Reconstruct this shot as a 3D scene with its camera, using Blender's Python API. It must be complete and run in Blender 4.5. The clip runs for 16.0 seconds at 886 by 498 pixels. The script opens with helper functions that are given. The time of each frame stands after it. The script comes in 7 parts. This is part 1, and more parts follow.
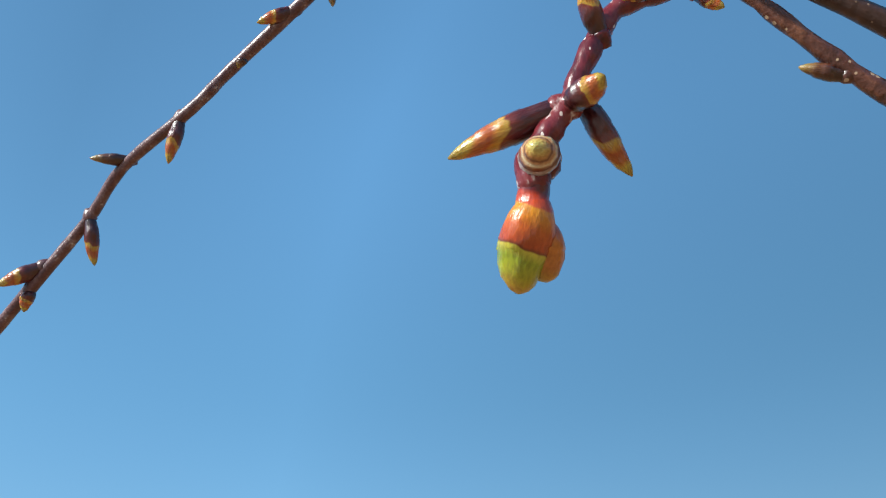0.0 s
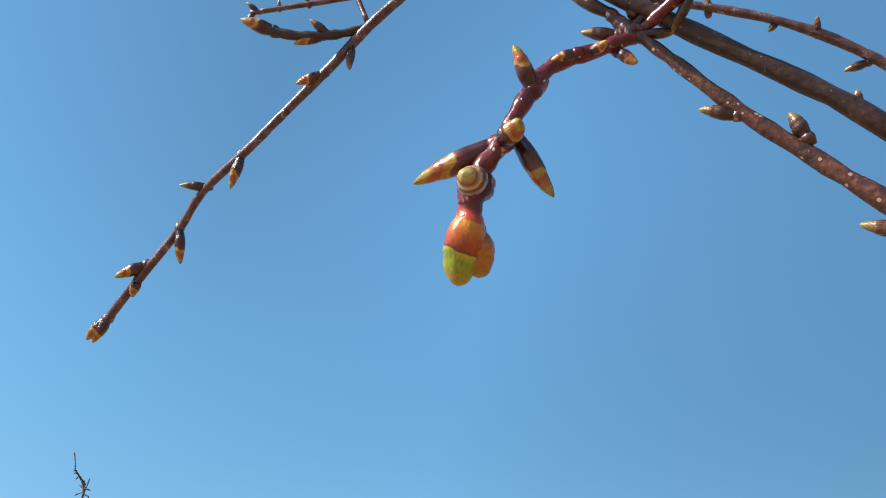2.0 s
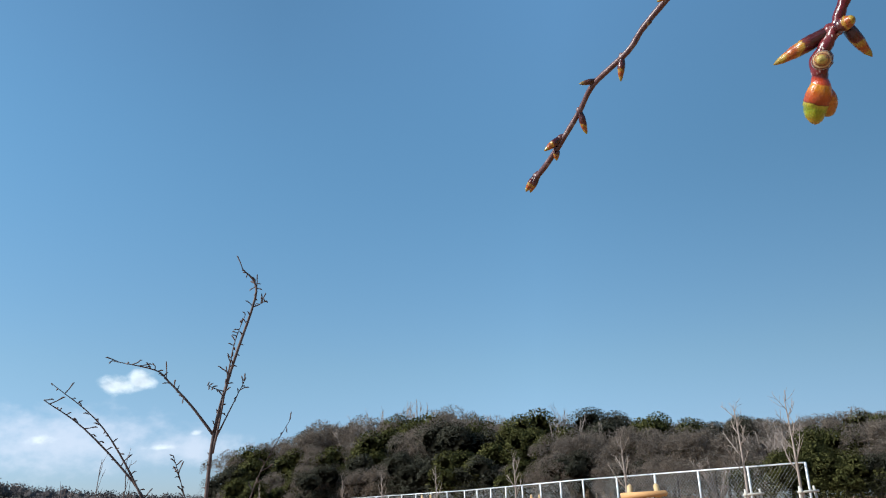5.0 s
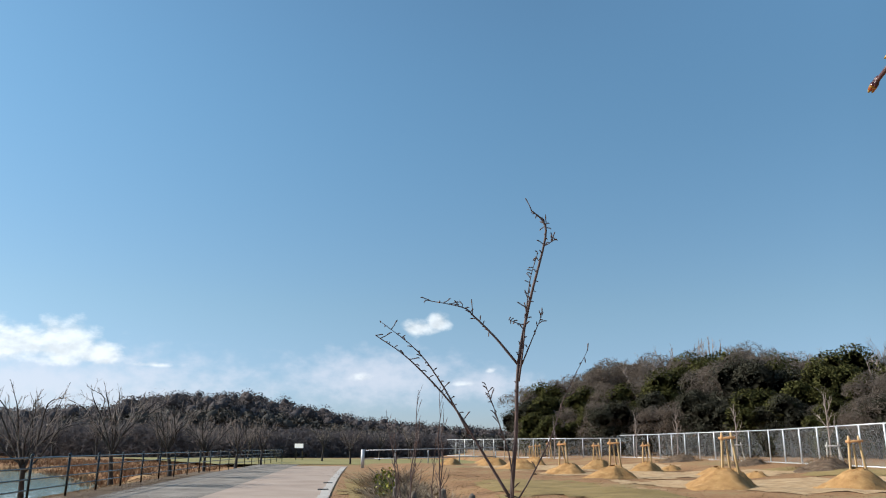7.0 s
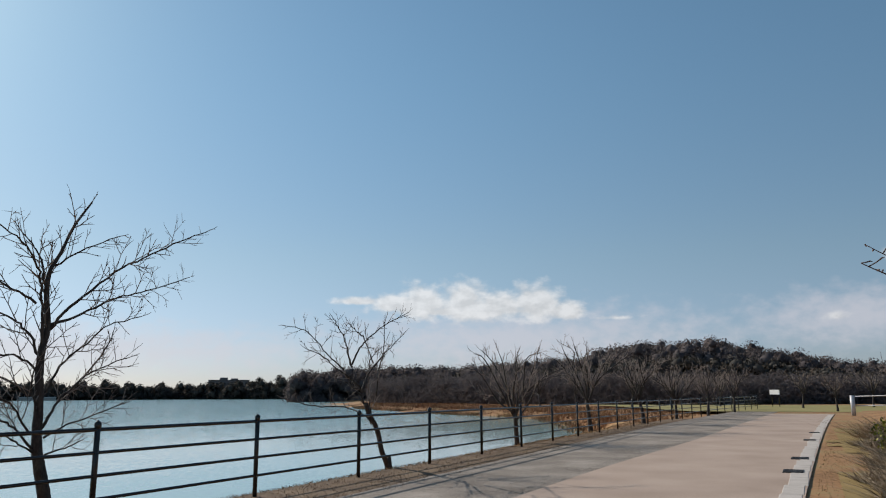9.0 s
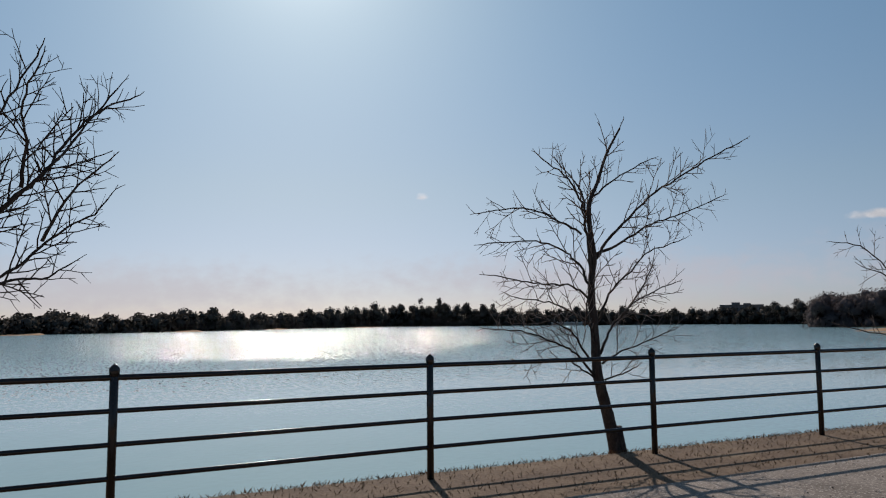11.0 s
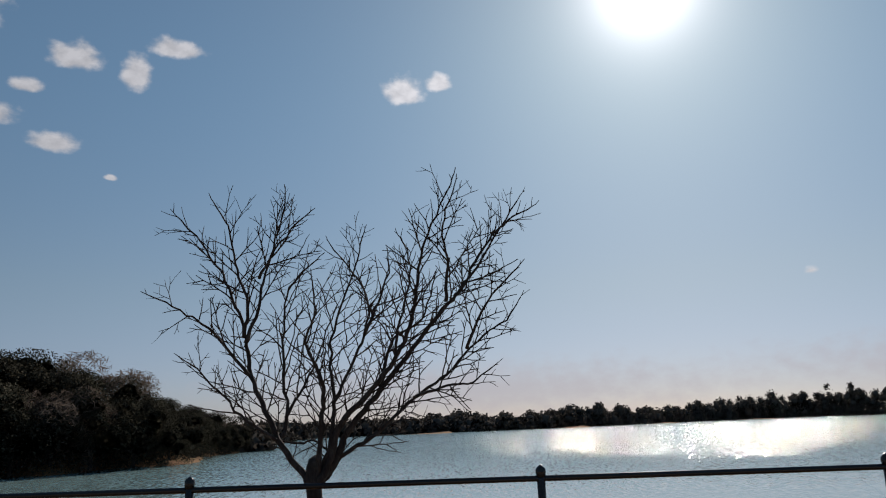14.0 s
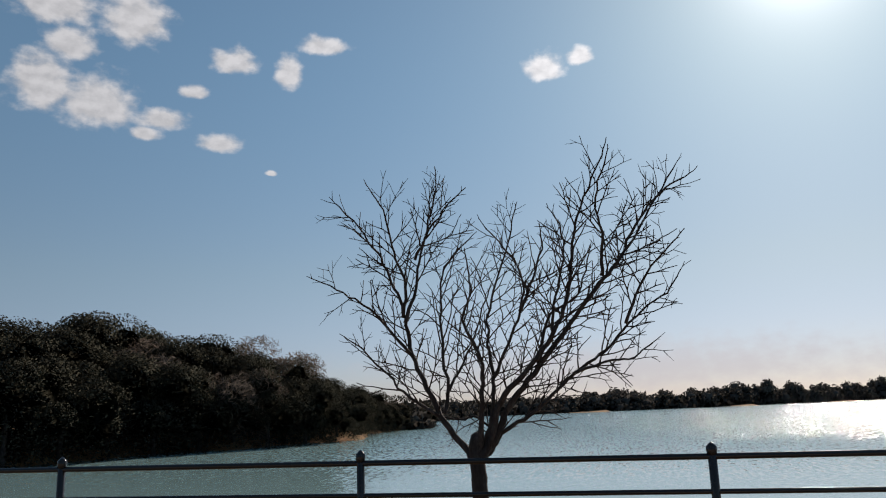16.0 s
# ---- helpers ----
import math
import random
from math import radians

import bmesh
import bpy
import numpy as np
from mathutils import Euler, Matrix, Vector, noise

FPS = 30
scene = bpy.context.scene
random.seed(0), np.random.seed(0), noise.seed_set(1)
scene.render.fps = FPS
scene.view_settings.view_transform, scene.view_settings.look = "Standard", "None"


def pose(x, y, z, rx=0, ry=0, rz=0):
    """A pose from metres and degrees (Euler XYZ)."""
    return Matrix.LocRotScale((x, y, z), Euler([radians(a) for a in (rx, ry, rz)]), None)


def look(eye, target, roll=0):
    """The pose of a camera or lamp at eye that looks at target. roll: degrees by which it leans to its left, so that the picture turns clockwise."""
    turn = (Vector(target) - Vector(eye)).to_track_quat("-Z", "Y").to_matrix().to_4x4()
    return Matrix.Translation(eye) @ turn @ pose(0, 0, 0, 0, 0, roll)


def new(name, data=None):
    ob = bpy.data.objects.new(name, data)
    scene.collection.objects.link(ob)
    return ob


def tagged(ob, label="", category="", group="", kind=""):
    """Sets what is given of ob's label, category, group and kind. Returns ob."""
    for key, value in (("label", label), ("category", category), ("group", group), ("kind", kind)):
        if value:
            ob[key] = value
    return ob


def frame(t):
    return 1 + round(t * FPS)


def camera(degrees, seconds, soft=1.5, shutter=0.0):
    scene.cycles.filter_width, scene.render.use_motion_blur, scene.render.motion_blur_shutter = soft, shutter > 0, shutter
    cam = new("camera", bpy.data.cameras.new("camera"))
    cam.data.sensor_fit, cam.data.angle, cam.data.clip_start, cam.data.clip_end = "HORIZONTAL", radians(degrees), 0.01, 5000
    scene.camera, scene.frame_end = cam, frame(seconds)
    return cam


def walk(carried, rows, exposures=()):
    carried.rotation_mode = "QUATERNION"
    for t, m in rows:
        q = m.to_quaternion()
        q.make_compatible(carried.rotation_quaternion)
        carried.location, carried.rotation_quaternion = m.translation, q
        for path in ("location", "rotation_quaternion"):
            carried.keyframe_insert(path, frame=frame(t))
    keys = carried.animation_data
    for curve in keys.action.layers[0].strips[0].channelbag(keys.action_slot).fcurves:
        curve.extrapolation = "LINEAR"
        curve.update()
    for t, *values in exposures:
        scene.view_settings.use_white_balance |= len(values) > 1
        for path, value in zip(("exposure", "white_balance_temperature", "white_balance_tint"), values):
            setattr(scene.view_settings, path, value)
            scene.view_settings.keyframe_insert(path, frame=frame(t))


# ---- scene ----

# camera and its walk
PATH = [
    (0, (0.2401, 0.1600, 1.5276), (1.4955, 1.1753, 2.7078), -2.60),
    (0.5, (0.2465, 0.1581, 1.5232), (1.4291, 1.1927, 2.7606), -0.79),
    (1, (0.2538, 0.1534, 1.5209), (1.3593, 1.2359, 2.7882), 1.73),
    (1.5, (0.2562, 0.1445, 1.5156), (1.2754, 1.2890, 2.8005), 4.73),
    (2, (0.2458, 0.1200, 1.5035), (1.1837, 1.3769, 2.7448), 7.21),
    (2.5, (0.2096, 0.1006, 1.5012), (1.3004, 1.3757, 2.5894), 2.42),
    (3, (0.1628, 0.0808, 1.5124), (1.4563, 1.3591, 2.3447), -2.69),
    (3.2, (0.1543, 0.0673, 1.5143), (1.4303, 1.3871, 2.3080), -2.77),
    (5.3, (0.1127, 0.0992, 1.4743), (0.9882, 1.7855, 2.0987), -1.29),
    (5.5, (0.1193, 0.1114, 1.4773), (0.9502, 1.8319, 2.0686), -0.93),
    (6, (0.1003, 0.1003, 1.4618), (0.7444, 1.9164, 1.9973), -0.82),
    (6.5, (0.0680, 0.0596, 1.4501), (0.4744, 1.9452, 1.9789), -0.04),
    (7, (0.0193, -0.0045, 1.4198), (0.2875, 1.9100, 1.9321), 0.41),
    (7.5, (-0.0340, -0.0861, 1.3990), (0.0302, 1.8497, 1.8976), -0.21),
    (8, (-0.0637, 0.0323, 1.4116), (-0.3126, 1.9649, 1.8623), -0.10),
    (8.5, (0.0996, 0.3729, 1.4351), (-0.4599, 2.2476, 1.8504), -0.74),
    (9, (-0.0095, 0.5089, 1.4752), (-0.8665, 2.2756, 1.8553), -0.31),
    (9.5, (-0.2657, 0.7564, 1.5020), (-1.4255, 2.3608, 1.7862), -0.75),
    (9.6, (-0.3498, 0.7116, 1.5111), (-1.5380, 2.2966, 1.7866), -0.92),
    (10, (-0.5955, 0.8319, 1.5031), (-2.0199, 2.2134, 1.7529), -0.49),
    (10.2, (-0.6607, 0.8457, 1.5025), (-2.1648, 2.1427, 1.7377), -0.43),
    (12.3, (-1.0648, 0.6019, 1.5171), (-3.0207, 0.9005, 1.8089), -0.80),
    (12.5, (-1.0414, 0.5925, 1.5234), (-2.9956, 0.8594, 1.8548), -0.96),
    (13, (-0.9862, 0.5777, 1.5348), (-2.9305, 0.7689, 1.9627), -0.95),
    (13.5, (-0.9853, 0.5726, 1.5386), (-2.9271, 0.6727, 2.0071), -1.21),
    (14, (-1.0707, 0.5658, 1.5393), (-3.0176, 0.5209, 1.9950), -1.88),
    (14.5, (-1.0999, 0.5706, 1.5381), (-3.0350, 0.3984, 2.0132), -2.17),
    (15, (-1.1030, 0.5537, 1.5335), (-3.0288, 0.2603, 1.9865), -1.98),
    (15.5, (-1.1013, 0.5331, 1.5260), (-3.0187, 0.1522, 1.9487), -1.70),
    (16, (-1.0962, 0.5203, 1.5195), (-3.0029, 0.0829, 1.9354), -1.93),
]

EXPOSURES = [(0, 1.14, 5950, 2), (2, 1.20, 6000, 2), (3, 0.97, 5900, 4), (5.5, 0.78, 6100, 7), (8, 0.52, 6600, 11), (9, 0.22, 6800, 13), (10, 0.02, 6850, 17), (12.5, -0.40, 6800, 19), (14.5, -0.36, 6900, 19), (16, -0.08, 7050, 18)]
cam = camera(61.2, 16.0, soft=1.1)
walk(cam, [(t, look(e, g, r)) for t, e, g, r in PATH], EXPOSURES)

# world, sun
SUN_AZ, SUN_EL = radians(74.0), radians(31.0)
SUN_DIR = Vector((-math.sin(SUN_AZ) * math.cos(SUN_EL), math.cos(SUN_AZ) * math.cos(SUN_EL), math.sin(SUN_EL)))


def cloud_world():
    """Sky with a few fair-weather clouds: (left of +y, above the horizon, half width, half height) in degrees, thin ones with their density."""
    clouds = [(32.4, 6.9, 2.2, 0.4), (29.6, 6.6, 2.4, 0.9), (27.6, 6.5, 2.6, 1.8), (24.2, 6.5, 2.6, 2.0), (21.6, 6.3, 2.4, 1.5), (18.7, 6.4, 2.6, 1.9), (16.6, 6.0, 1.8, 1.0), (24.5, 6.1, 7.0, 0.5), (12.8, 5.5, 3.8, 0.4, 0.45),
              (-6.2, 8.7, 1.9, 0.9, 0.85), (-7.6, 9.1, 1.3, 0.9, 0.85), (-2.0, 5.0, 2.6, 0.85, 0.42), (-9.6, 4.6, 3.0, 0.5, 0.42), (-11.6, 5.6, 1.0, 0.4, 0.35), (64.8, 9.5, 0.9, 0.5, 0.6), (94.2, 24.9, 1.9, 1.2), (91.3, 25.5, 1.2, 0.8),
              (112.2, 27.0, 2.3, 0.8), (115.0, 24.9, 1.2, 1.5), (119.2, 25.4, 2.1, 1.1), (122.2, 23.1, 1.2, 0.6), (126.6, 27.4, 2.8, 2.4), (130.9, 25.2, 2.0, 1.4), (132.0, 27.6, 3.4, 2.0), (128.9, 21.4, 3.2, 2.2), (132.6, 22.2, 2.4, 2.4),
              (124.4, 20.9, 2.2, 0.9), (125.5, 19.9, 1.3, 0.6), (120.1, 19.6, 1.8, 0.8), (116.2, 17.7, 0.5, 0.25)]
    world = bpy.data.worlds.new("world")
    scene.world = world
    world.use_nodes = True
    nt = world.node_tree
    nt.nodes.clear()
    N, L = nt.nodes.new, nt.links.new

    def m(op, a, b=None, c=None):
        n = N("ShaderNodeMath")
        n.operation = op
        for i, v in enumerate((a, b, c)):
            if v is None:
                continue
            if isinstance(v, (int, float)):
                n.inputs[i].default_value = v
            else:
                L(v, n.inputs[i])
        return n.outputs[0]

    tc = N("ShaderNodeTexCoord")
    sep = N("ShaderNodeSeparateXYZ")
    L(tc.outputs["Generated"], sep.inputs[0])
    x, y, z = sep.outputs
    az = m("MULTIPLY", m("ARCTAN2", m("MULTIPLY", x, -1.0), y), 180 / math.pi)
    el = m("MULTIPLY", m("ARCSINE", z), 180 / math.pi)
    sky = N("ShaderNodeTexSky")
    sky.sky_type = "NISHITA"
    sky.sun_disc = False
    sky.sun_elevation, sky.sun_rotation = SUN_EL, -SUN_AZ
    sky.air_density, sky.dust_density, sky.ozone_density, sky.altitude = 1.0, 0.32, 1.6, 0
    total = None
    for a, e, w, h, *density in clouds:
        dx = m("MULTIPLY", m("SUBTRACT", az, a), 1 / w)
        dy = m("MULTIPLY", m("SUBTRACT", el, e), 0.85 / h)
        dy = m("MAXIMUM", dy, m("MULTIPLY", dy, -1.7))  # rounded above, flat below
        d = m("SUBTRACT", density[0] if density else 1.0, m("SQRT", m("ADD", m("MULTIPLY", dx, dx), m("MULTIPLY", dy, dy))))
        total = d if total is None else m("SMOOTH_MAX", total, d, 0.2)
    vec = N("ShaderNodeCombineXYZ")
    L(az, vec.inputs[0])
    L(m("MULTIPLY", el, 1.5), vec.inputs[1])
    big = N("ShaderNodeTexNoise")
    big.inputs["Scale"].default_value, big.inputs["Detail"].default_value, big.inputs["Roughness"].default_value = 0.72, 6.0, 0.52
    L(vec.outputs[0], big.inputs["Vector"])
    edge = m("ADD", total, m("MULTIPLY", m("SUBTRACT", big.outputs["Fac"], 0.46), 1.25))
    ramp = N("ShaderNodeMapRange")
    ramp.interpolation_type = "SMOOTHSTEP"
    ramp.inputs["From Min"].default_value, ramp.inputs["From Max"].default_value = -0.06, 0.62
    L(edge, ramp.inputs["Value"])
    shade = N("ShaderNodeMapRange")
    shade.inputs["From Min"].default_value, shade.inputs["From Max"].default_value = 0.35, 0.65
    shade.inputs["To Min"].default_value, shade.inputs["To Max"].default_value = 0.84, 1.06
    # lit from above: thicker cloud overhead darkens what lies under it
    above, lower = N("ShaderNodeVectorMath"), N("ShaderNodeTexNoise")
    above.operation = "ADD"
    above.inputs[1].default_value = (0.25, 0.7, 0.0)
    L(vec.outputs[0], above.inputs[0])
    lower.inputs["Scale"].default_value, lower.inputs["Detail"].default_value, lower.inputs["Roughness"].default_value = 0.72, 6.0, 0.52
    L(above.outputs[0], lower.inputs["Vector"])
    L(m("ADD", m("SUBTRACT", big.outputs["Fac"], lower.outputs["Fac"]), 0.5), shade.inputs["Value"])
    white = N("ShaderNodeMix")
    white.data_type = "RGBA"
    white.blend_type = "MULTIPLY"
    white.inputs["Factor"].default_value = 1.0
    white.inputs["A"].default_value = (CLOUD * 0.97, CLOUD * 1.03, CLOUD * 1.07, 1)
    L(shade.outputs[0], white.inputs["B"])
    mix = N("ShaderNodeMix")
    mix.data_type = "RGBA"
    L(m("MULTIPLY", ramp.outputs[0], 0.84), mix.inputs["Factor"])
    tint = N("ShaderNodeMix")
    tint.data_type, tint.blend_type = "RGBA", "MULTIPLY"
    tint.inputs["Factor"].default_value = 1.0
    haze = N("ShaderNodeMapRange")
    haze.data_type = "FLOAT_VECTOR"
    haze.interpolation_type = "SMOOTHSTEP"
    for k, v in (("From Min", (-2.0,) * 3), ("From Max", (36.0, 31.0, 31.0)), ("To Min", (0.69, 0.70, 0.73)), ("To Max", (0.81, 1.06, 1.04))):
        haze.inputs[[i for i, s in enumerate(haze.inputs) if s.name == k and s.type == "VECTOR"][0]].default_value = v
    elv = N("ShaderNodeCombineXYZ")
    for i in range(3):
        L(el, elv.inputs[i])
    L(elv.outputs[0], haze.inputs[[i for i, s in enumerate(haze.inputs) if s.name == "Vector"][0]])
    L(haze.outputs["Vector"], tint.inputs["B"])
    L(sky.outputs[0], tint.inputs["A"])
    # pale mist low over the land
    low = N("ShaderNodeMapRange")
    low.data_type, low.interpolation_type = "FLOAT_VECTOR", "SMOOTHSTEP"
    for k, v in (("From Min", (-2.0,) * 3), ("From Max", (11.0,) * 3), ("To Min", (0.71, 0.86, 1.30)), ("To Max", (1.0, 1.0, 1.0))):
        low.inputs[[i for i, s in enumerate(low.inputs) if s.name == k and s.type == "VECTOR"][0]].default_value = v
    L(elv.outputs[0], low.inputs[[i for i, s in enumerate(low.inputs) if s.name == "Vector"][0]])
    cool = N("ShaderNodeMix")
    cool.data_type, cool.blend_type = "RGBA", "MULTIPLY"
    cool.inputs["Factor"].default_value = 1.0
    L(tint.outputs["Result"], cool.inputs["A"])
    L(low.outputs["Vector"], cool.inputs["B"])
    # the half of the sky opposite the sun is deeper low down and a little lighter high up
    facing = N("ShaderNodeVectorMath")
    facing.operation = "DOT_PRODUCT"
    L(tc.outputs["Generated"], facing.inputs[0])
    facing.inputs[1].default_value = (-math.sin(SUN_AZ), math.cos(SUN_AZ), 0.0)
    away = m("MULTIPLY", facing.outputs["Value"], -1.0)
    deep = m("SUBTRACT", 1.0, m("MULTIPLY", m("MAXIMUM", m("SUBTRACT", away, 0.35), 0.0), 0.85))
    high = N("ShaderNodeMapRange")
    high.interpolation_type = "SMOOTHSTEP"
    high.inputs["From Min"].default_value, high.inputs["From Max"].default_value, high.inputs["To Max"].default_value = 22.0, 48.0, 0.44
    L(el, high.inputs["Value"])
    lift = m("ADD", 1.0, m("MULTIPLY", high.outputs[0], m("MINIMUM", m("MAXIMUM", m("MULTIPLY", away, 3.0), 0.0), 1.0)))
    opposite = N("ShaderNodeMix")
    opposite.data_type, opposite.blend_type = "RGBA", "MULTIPLY"
    opposite.inputs["Factor"].default_value = 1.0
    L(cool.outputs["Result"], opposite.inputs["A"])
    L(m("MULTIPLY", deep, lift), opposite.inputs["B"])
    # thin veil of high cloud low in the north
    veil = None
    for a, e, w, h in ((20.0, 4.0, 22.0, 3.6), (-3.0, 5.0, 10.0, 2.8), (-11.0, 4.6, 6.0, 1.6), (52.0, 3.2, 26.0, 2.6), (88.0, 2.4, 26.0, 2.8)):
        dx = m("MULTIPLY", m("SUBTRACT", az, a), 1 / w)
        dy = m("MULTIPLY", m("SUBTRACT", el, e), 1 / h)
        d = m("SUBTRACT", 1.0, m("SQRT", m("ADD", m("MULTIPLY", dx, dx), m("MULTIPLY", dy, dy))))
        veil = d if veil is None else m("MAXIMUM", veil, d)
    thin = N("ShaderNodeMapRange")
    thin.interpolation_type = "SMOOTHSTEP"
    thin.inputs["From Min"].default_value, thin.inputs["From Max"].default_value, thin.inputs["To Max"].default_value = 0.0, 1.0, 0.56
    L(m("ADD", veil, m("MULTIPLY", m("SUBTRACT", big.outputs["Fac"], 0.5), 1.2)), thin.inputs["Value"])
    veiled = N("ShaderNodeMix")
    veiled.data_type = "RGBA"
    L(thin.outputs[0], veiled.inputs["Factor"])
    L(opposite.outputs["Result"], veiled.inputs["A"])
    veiled.inputs["B"].default_value = (CLOUD * 0.84, CLOUD * 0.84, CLOUD * 0.92, 1)
    # bright haze round the sun
    dot = N("ShaderNodeVectorMath")
    dot.operation = "DOT_PRODUCT"
    L(tc.outputs["Generated"], dot.inputs[0])
    dot.inputs[1].default_value = SUN_DIR
    off = m("MULTIPLY", m("ARCCOSINE", m("MINIMUM", dot.outputs["Value"], 0.99999)), 180 / math.pi)
    glow = m("ADD", m("MULTIPLY", m("EXPONENT", m("MULTIPLY", off, -0.55)), 42.0), m("MULTIPLY", m("EXPONENT", m("MULTIPLY", off, -0.13)), 1.0))
    bright = N("ShaderNodeMix")
    bright.data_type, bright.blend_type = "RGBA", "ADD"
    bright.inputs["Factor"].default_value = 1.0
    L(veiled.outputs["Result"], bright.inputs["A"])
    L(glow, bright.inputs["B"])
    L(bright.outputs["Result"], mix.inputs["A"])
    # clouds nearer the sun shine brighter
    lit = N("ShaderNodeMix")
    lit.data_type, lit.blend_type = "RGBA", "MULTIPLY"
    lit.inputs["Factor"].default_value = 1.0
    L(white.outputs["Result"], lit.inputs["A"])
    L(m("ADD", m("MULTIPLY", m("EXPONENT", m("MULTIPLY", off, -0.05)), 1.6), 0.88), lit.inputs["B"])
    L(lit.outputs["Result"], mix.inputs["B"])
    bg = N("ShaderNodeBackground")
    bg.inputs["Strength"].default_value = SKY
    out = N("ShaderNodeOutputWorld")
    L(mix.outputs["Result"], bg.inputs["Color"])
    L(bg.outputs[0], out.inputs["Surface"])


SKY, CLOUD = 0.088, 7.4
cloud_world()
sun_data = bpy.data.lights.new("sun", "SUN")
sun_data.energy, sun_data.angle, sun_data.color = 3.9, radians(0.53), (1.0, 0.94, 0.85)
sun = new("sun", sun_data)
sun.matrix_world = look(SUN_DIR * 100, (0, 0, 0))

# materials
def material(name, stops, scale=6.0, detail=6.0, rough=0.8, bump=0.3, size=0.01, fine=8.0, metal=0.0, stretch=(1, 1, 1), spec=0.3, speckle=None, coat=0.0, island=0.0, thru=0.0):
    """Two scales of noise through a colour ramp, with relief. stops: (position, (r, g, b)). speckle: (scale, width, colour)."""
    mat = bpy.data.materials.new(name)
    mat.use_nodes = True
    nt = mat.node_tree
    N, L = nt.nodes.new, nt.links.new
    bsdf = nt.nodes["Principled BSDF"]
    tc, mp = N("ShaderNodeTexCoord"), N("ShaderNodeMapping")
    mp.inputs["Scale"].default_value = stretch
    L(tc.outputs["Object"], mp.inputs["Vector"])
    a, b = N("ShaderNodeTexNoise"), N("ShaderNodeTexNoise")
    a.inputs["Scale"].default_value, a.inputs["Detail"].default_value = scale, detail
    b.inputs["Scale"].default_value, b.inputs["Detail"].default_value = scale * fine, 4.0
    L(mp.outputs[0], a.inputs["Vector"])
    L(mp.outputs[0], b.inputs["Vector"])
    mixn = N("ShaderNodeMix")
    mixn.inputs["Factor"].default_value = 0.4
    L(a.outputs["Fac"], mixn.inputs["A"])
    L(b.outputs["Fac"], mixn.inputs["B"])
    value = mixn.outputs["Result"]
    if island:
        geo, add = N("ShaderNodeNewGeometry"), N("ShaderNodeMath")
        add.operation = "MULTIPLY_ADD"
        L(geo.outputs["Random Per Island"], add.inputs[0])
        add.inputs[1].default_value = island
        sub = N("ShaderNodeMath")
        sub.operation = "SUBTRACT"
        L(value, sub.inputs[0])
        sub.inputs[1].default_value = island / 2
        L(sub.outputs[0], add.inputs[2])
        value = add.outputs[0]
    ramp = N("ShaderNodeValToRGB")
    e = ramp.color_ramp.elements
    while len(e) < len(stops):
        e.new(0.5)
    for el, (p, c) in zip(e, stops):
        el.position, el.color = p, (*c, 1)
    L(value, ramp.inputs["Fac"])
    colour = ramp.outputs["Color"]
    if speckle:
        vor, less, cm = N("ShaderNodeTexVoronoi"), N("ShaderNodeMath"), N("ShaderNodeMix")
        vor.inputs["Scale"].default_value = speckle[0]
        L(mp.outputs[0], vor.inputs["Vector"])
        less.operation = "LESS_THAN"
        less.inputs[1].default_value = speckle[1]
        L(vor.outputs["Distance"], less.inputs[0])
        cm.data_type = "RGBA"
        cm.inputs["B"].default_value = (*speckle[2], 1)
        L(less.outputs[0], cm.inputs["Factor"])
        L(colour, cm.inputs["A"])
        colour = cm.outputs["Result"]
    L(colour, bsdf.inputs["Base Color"])
    bp = N("ShaderNodeBump")
    bp.inputs["Strength"].default_value, bp.inputs["Distance"].default_value = bump, size
    L(mixn.outputs["Result"], bp.inputs["Height"])
    L(bp.outputs[0], bsdf.inputs["Normal"])
    bsdf.inputs["Roughness"].default_value, bsdf.inputs["Metallic"].default_value = rough, metal
    bsdf.inputs["Specular IOR Level"].default_value = spec
    bsdf.inputs["Coat Weight"].default_value, bsdf.inputs["Coat Roughness"].default_value = coat, 0.15
    if thru:
        # light shining through thin leaves and loose twigs
        trans, both = N("ShaderNodeBsdfTranslucent"), N("ShaderNodeMixShader")
        L(colour, trans.inputs["Color"])
        both.inputs[0].default_value = thru
        L(bsdf.outputs[0], both.inputs[1])
        L(trans.outputs[0], both.inputs[2])
        L(both.outputs[0], nt.nodes["Material Output"].inputs["Surface"])
    return mat


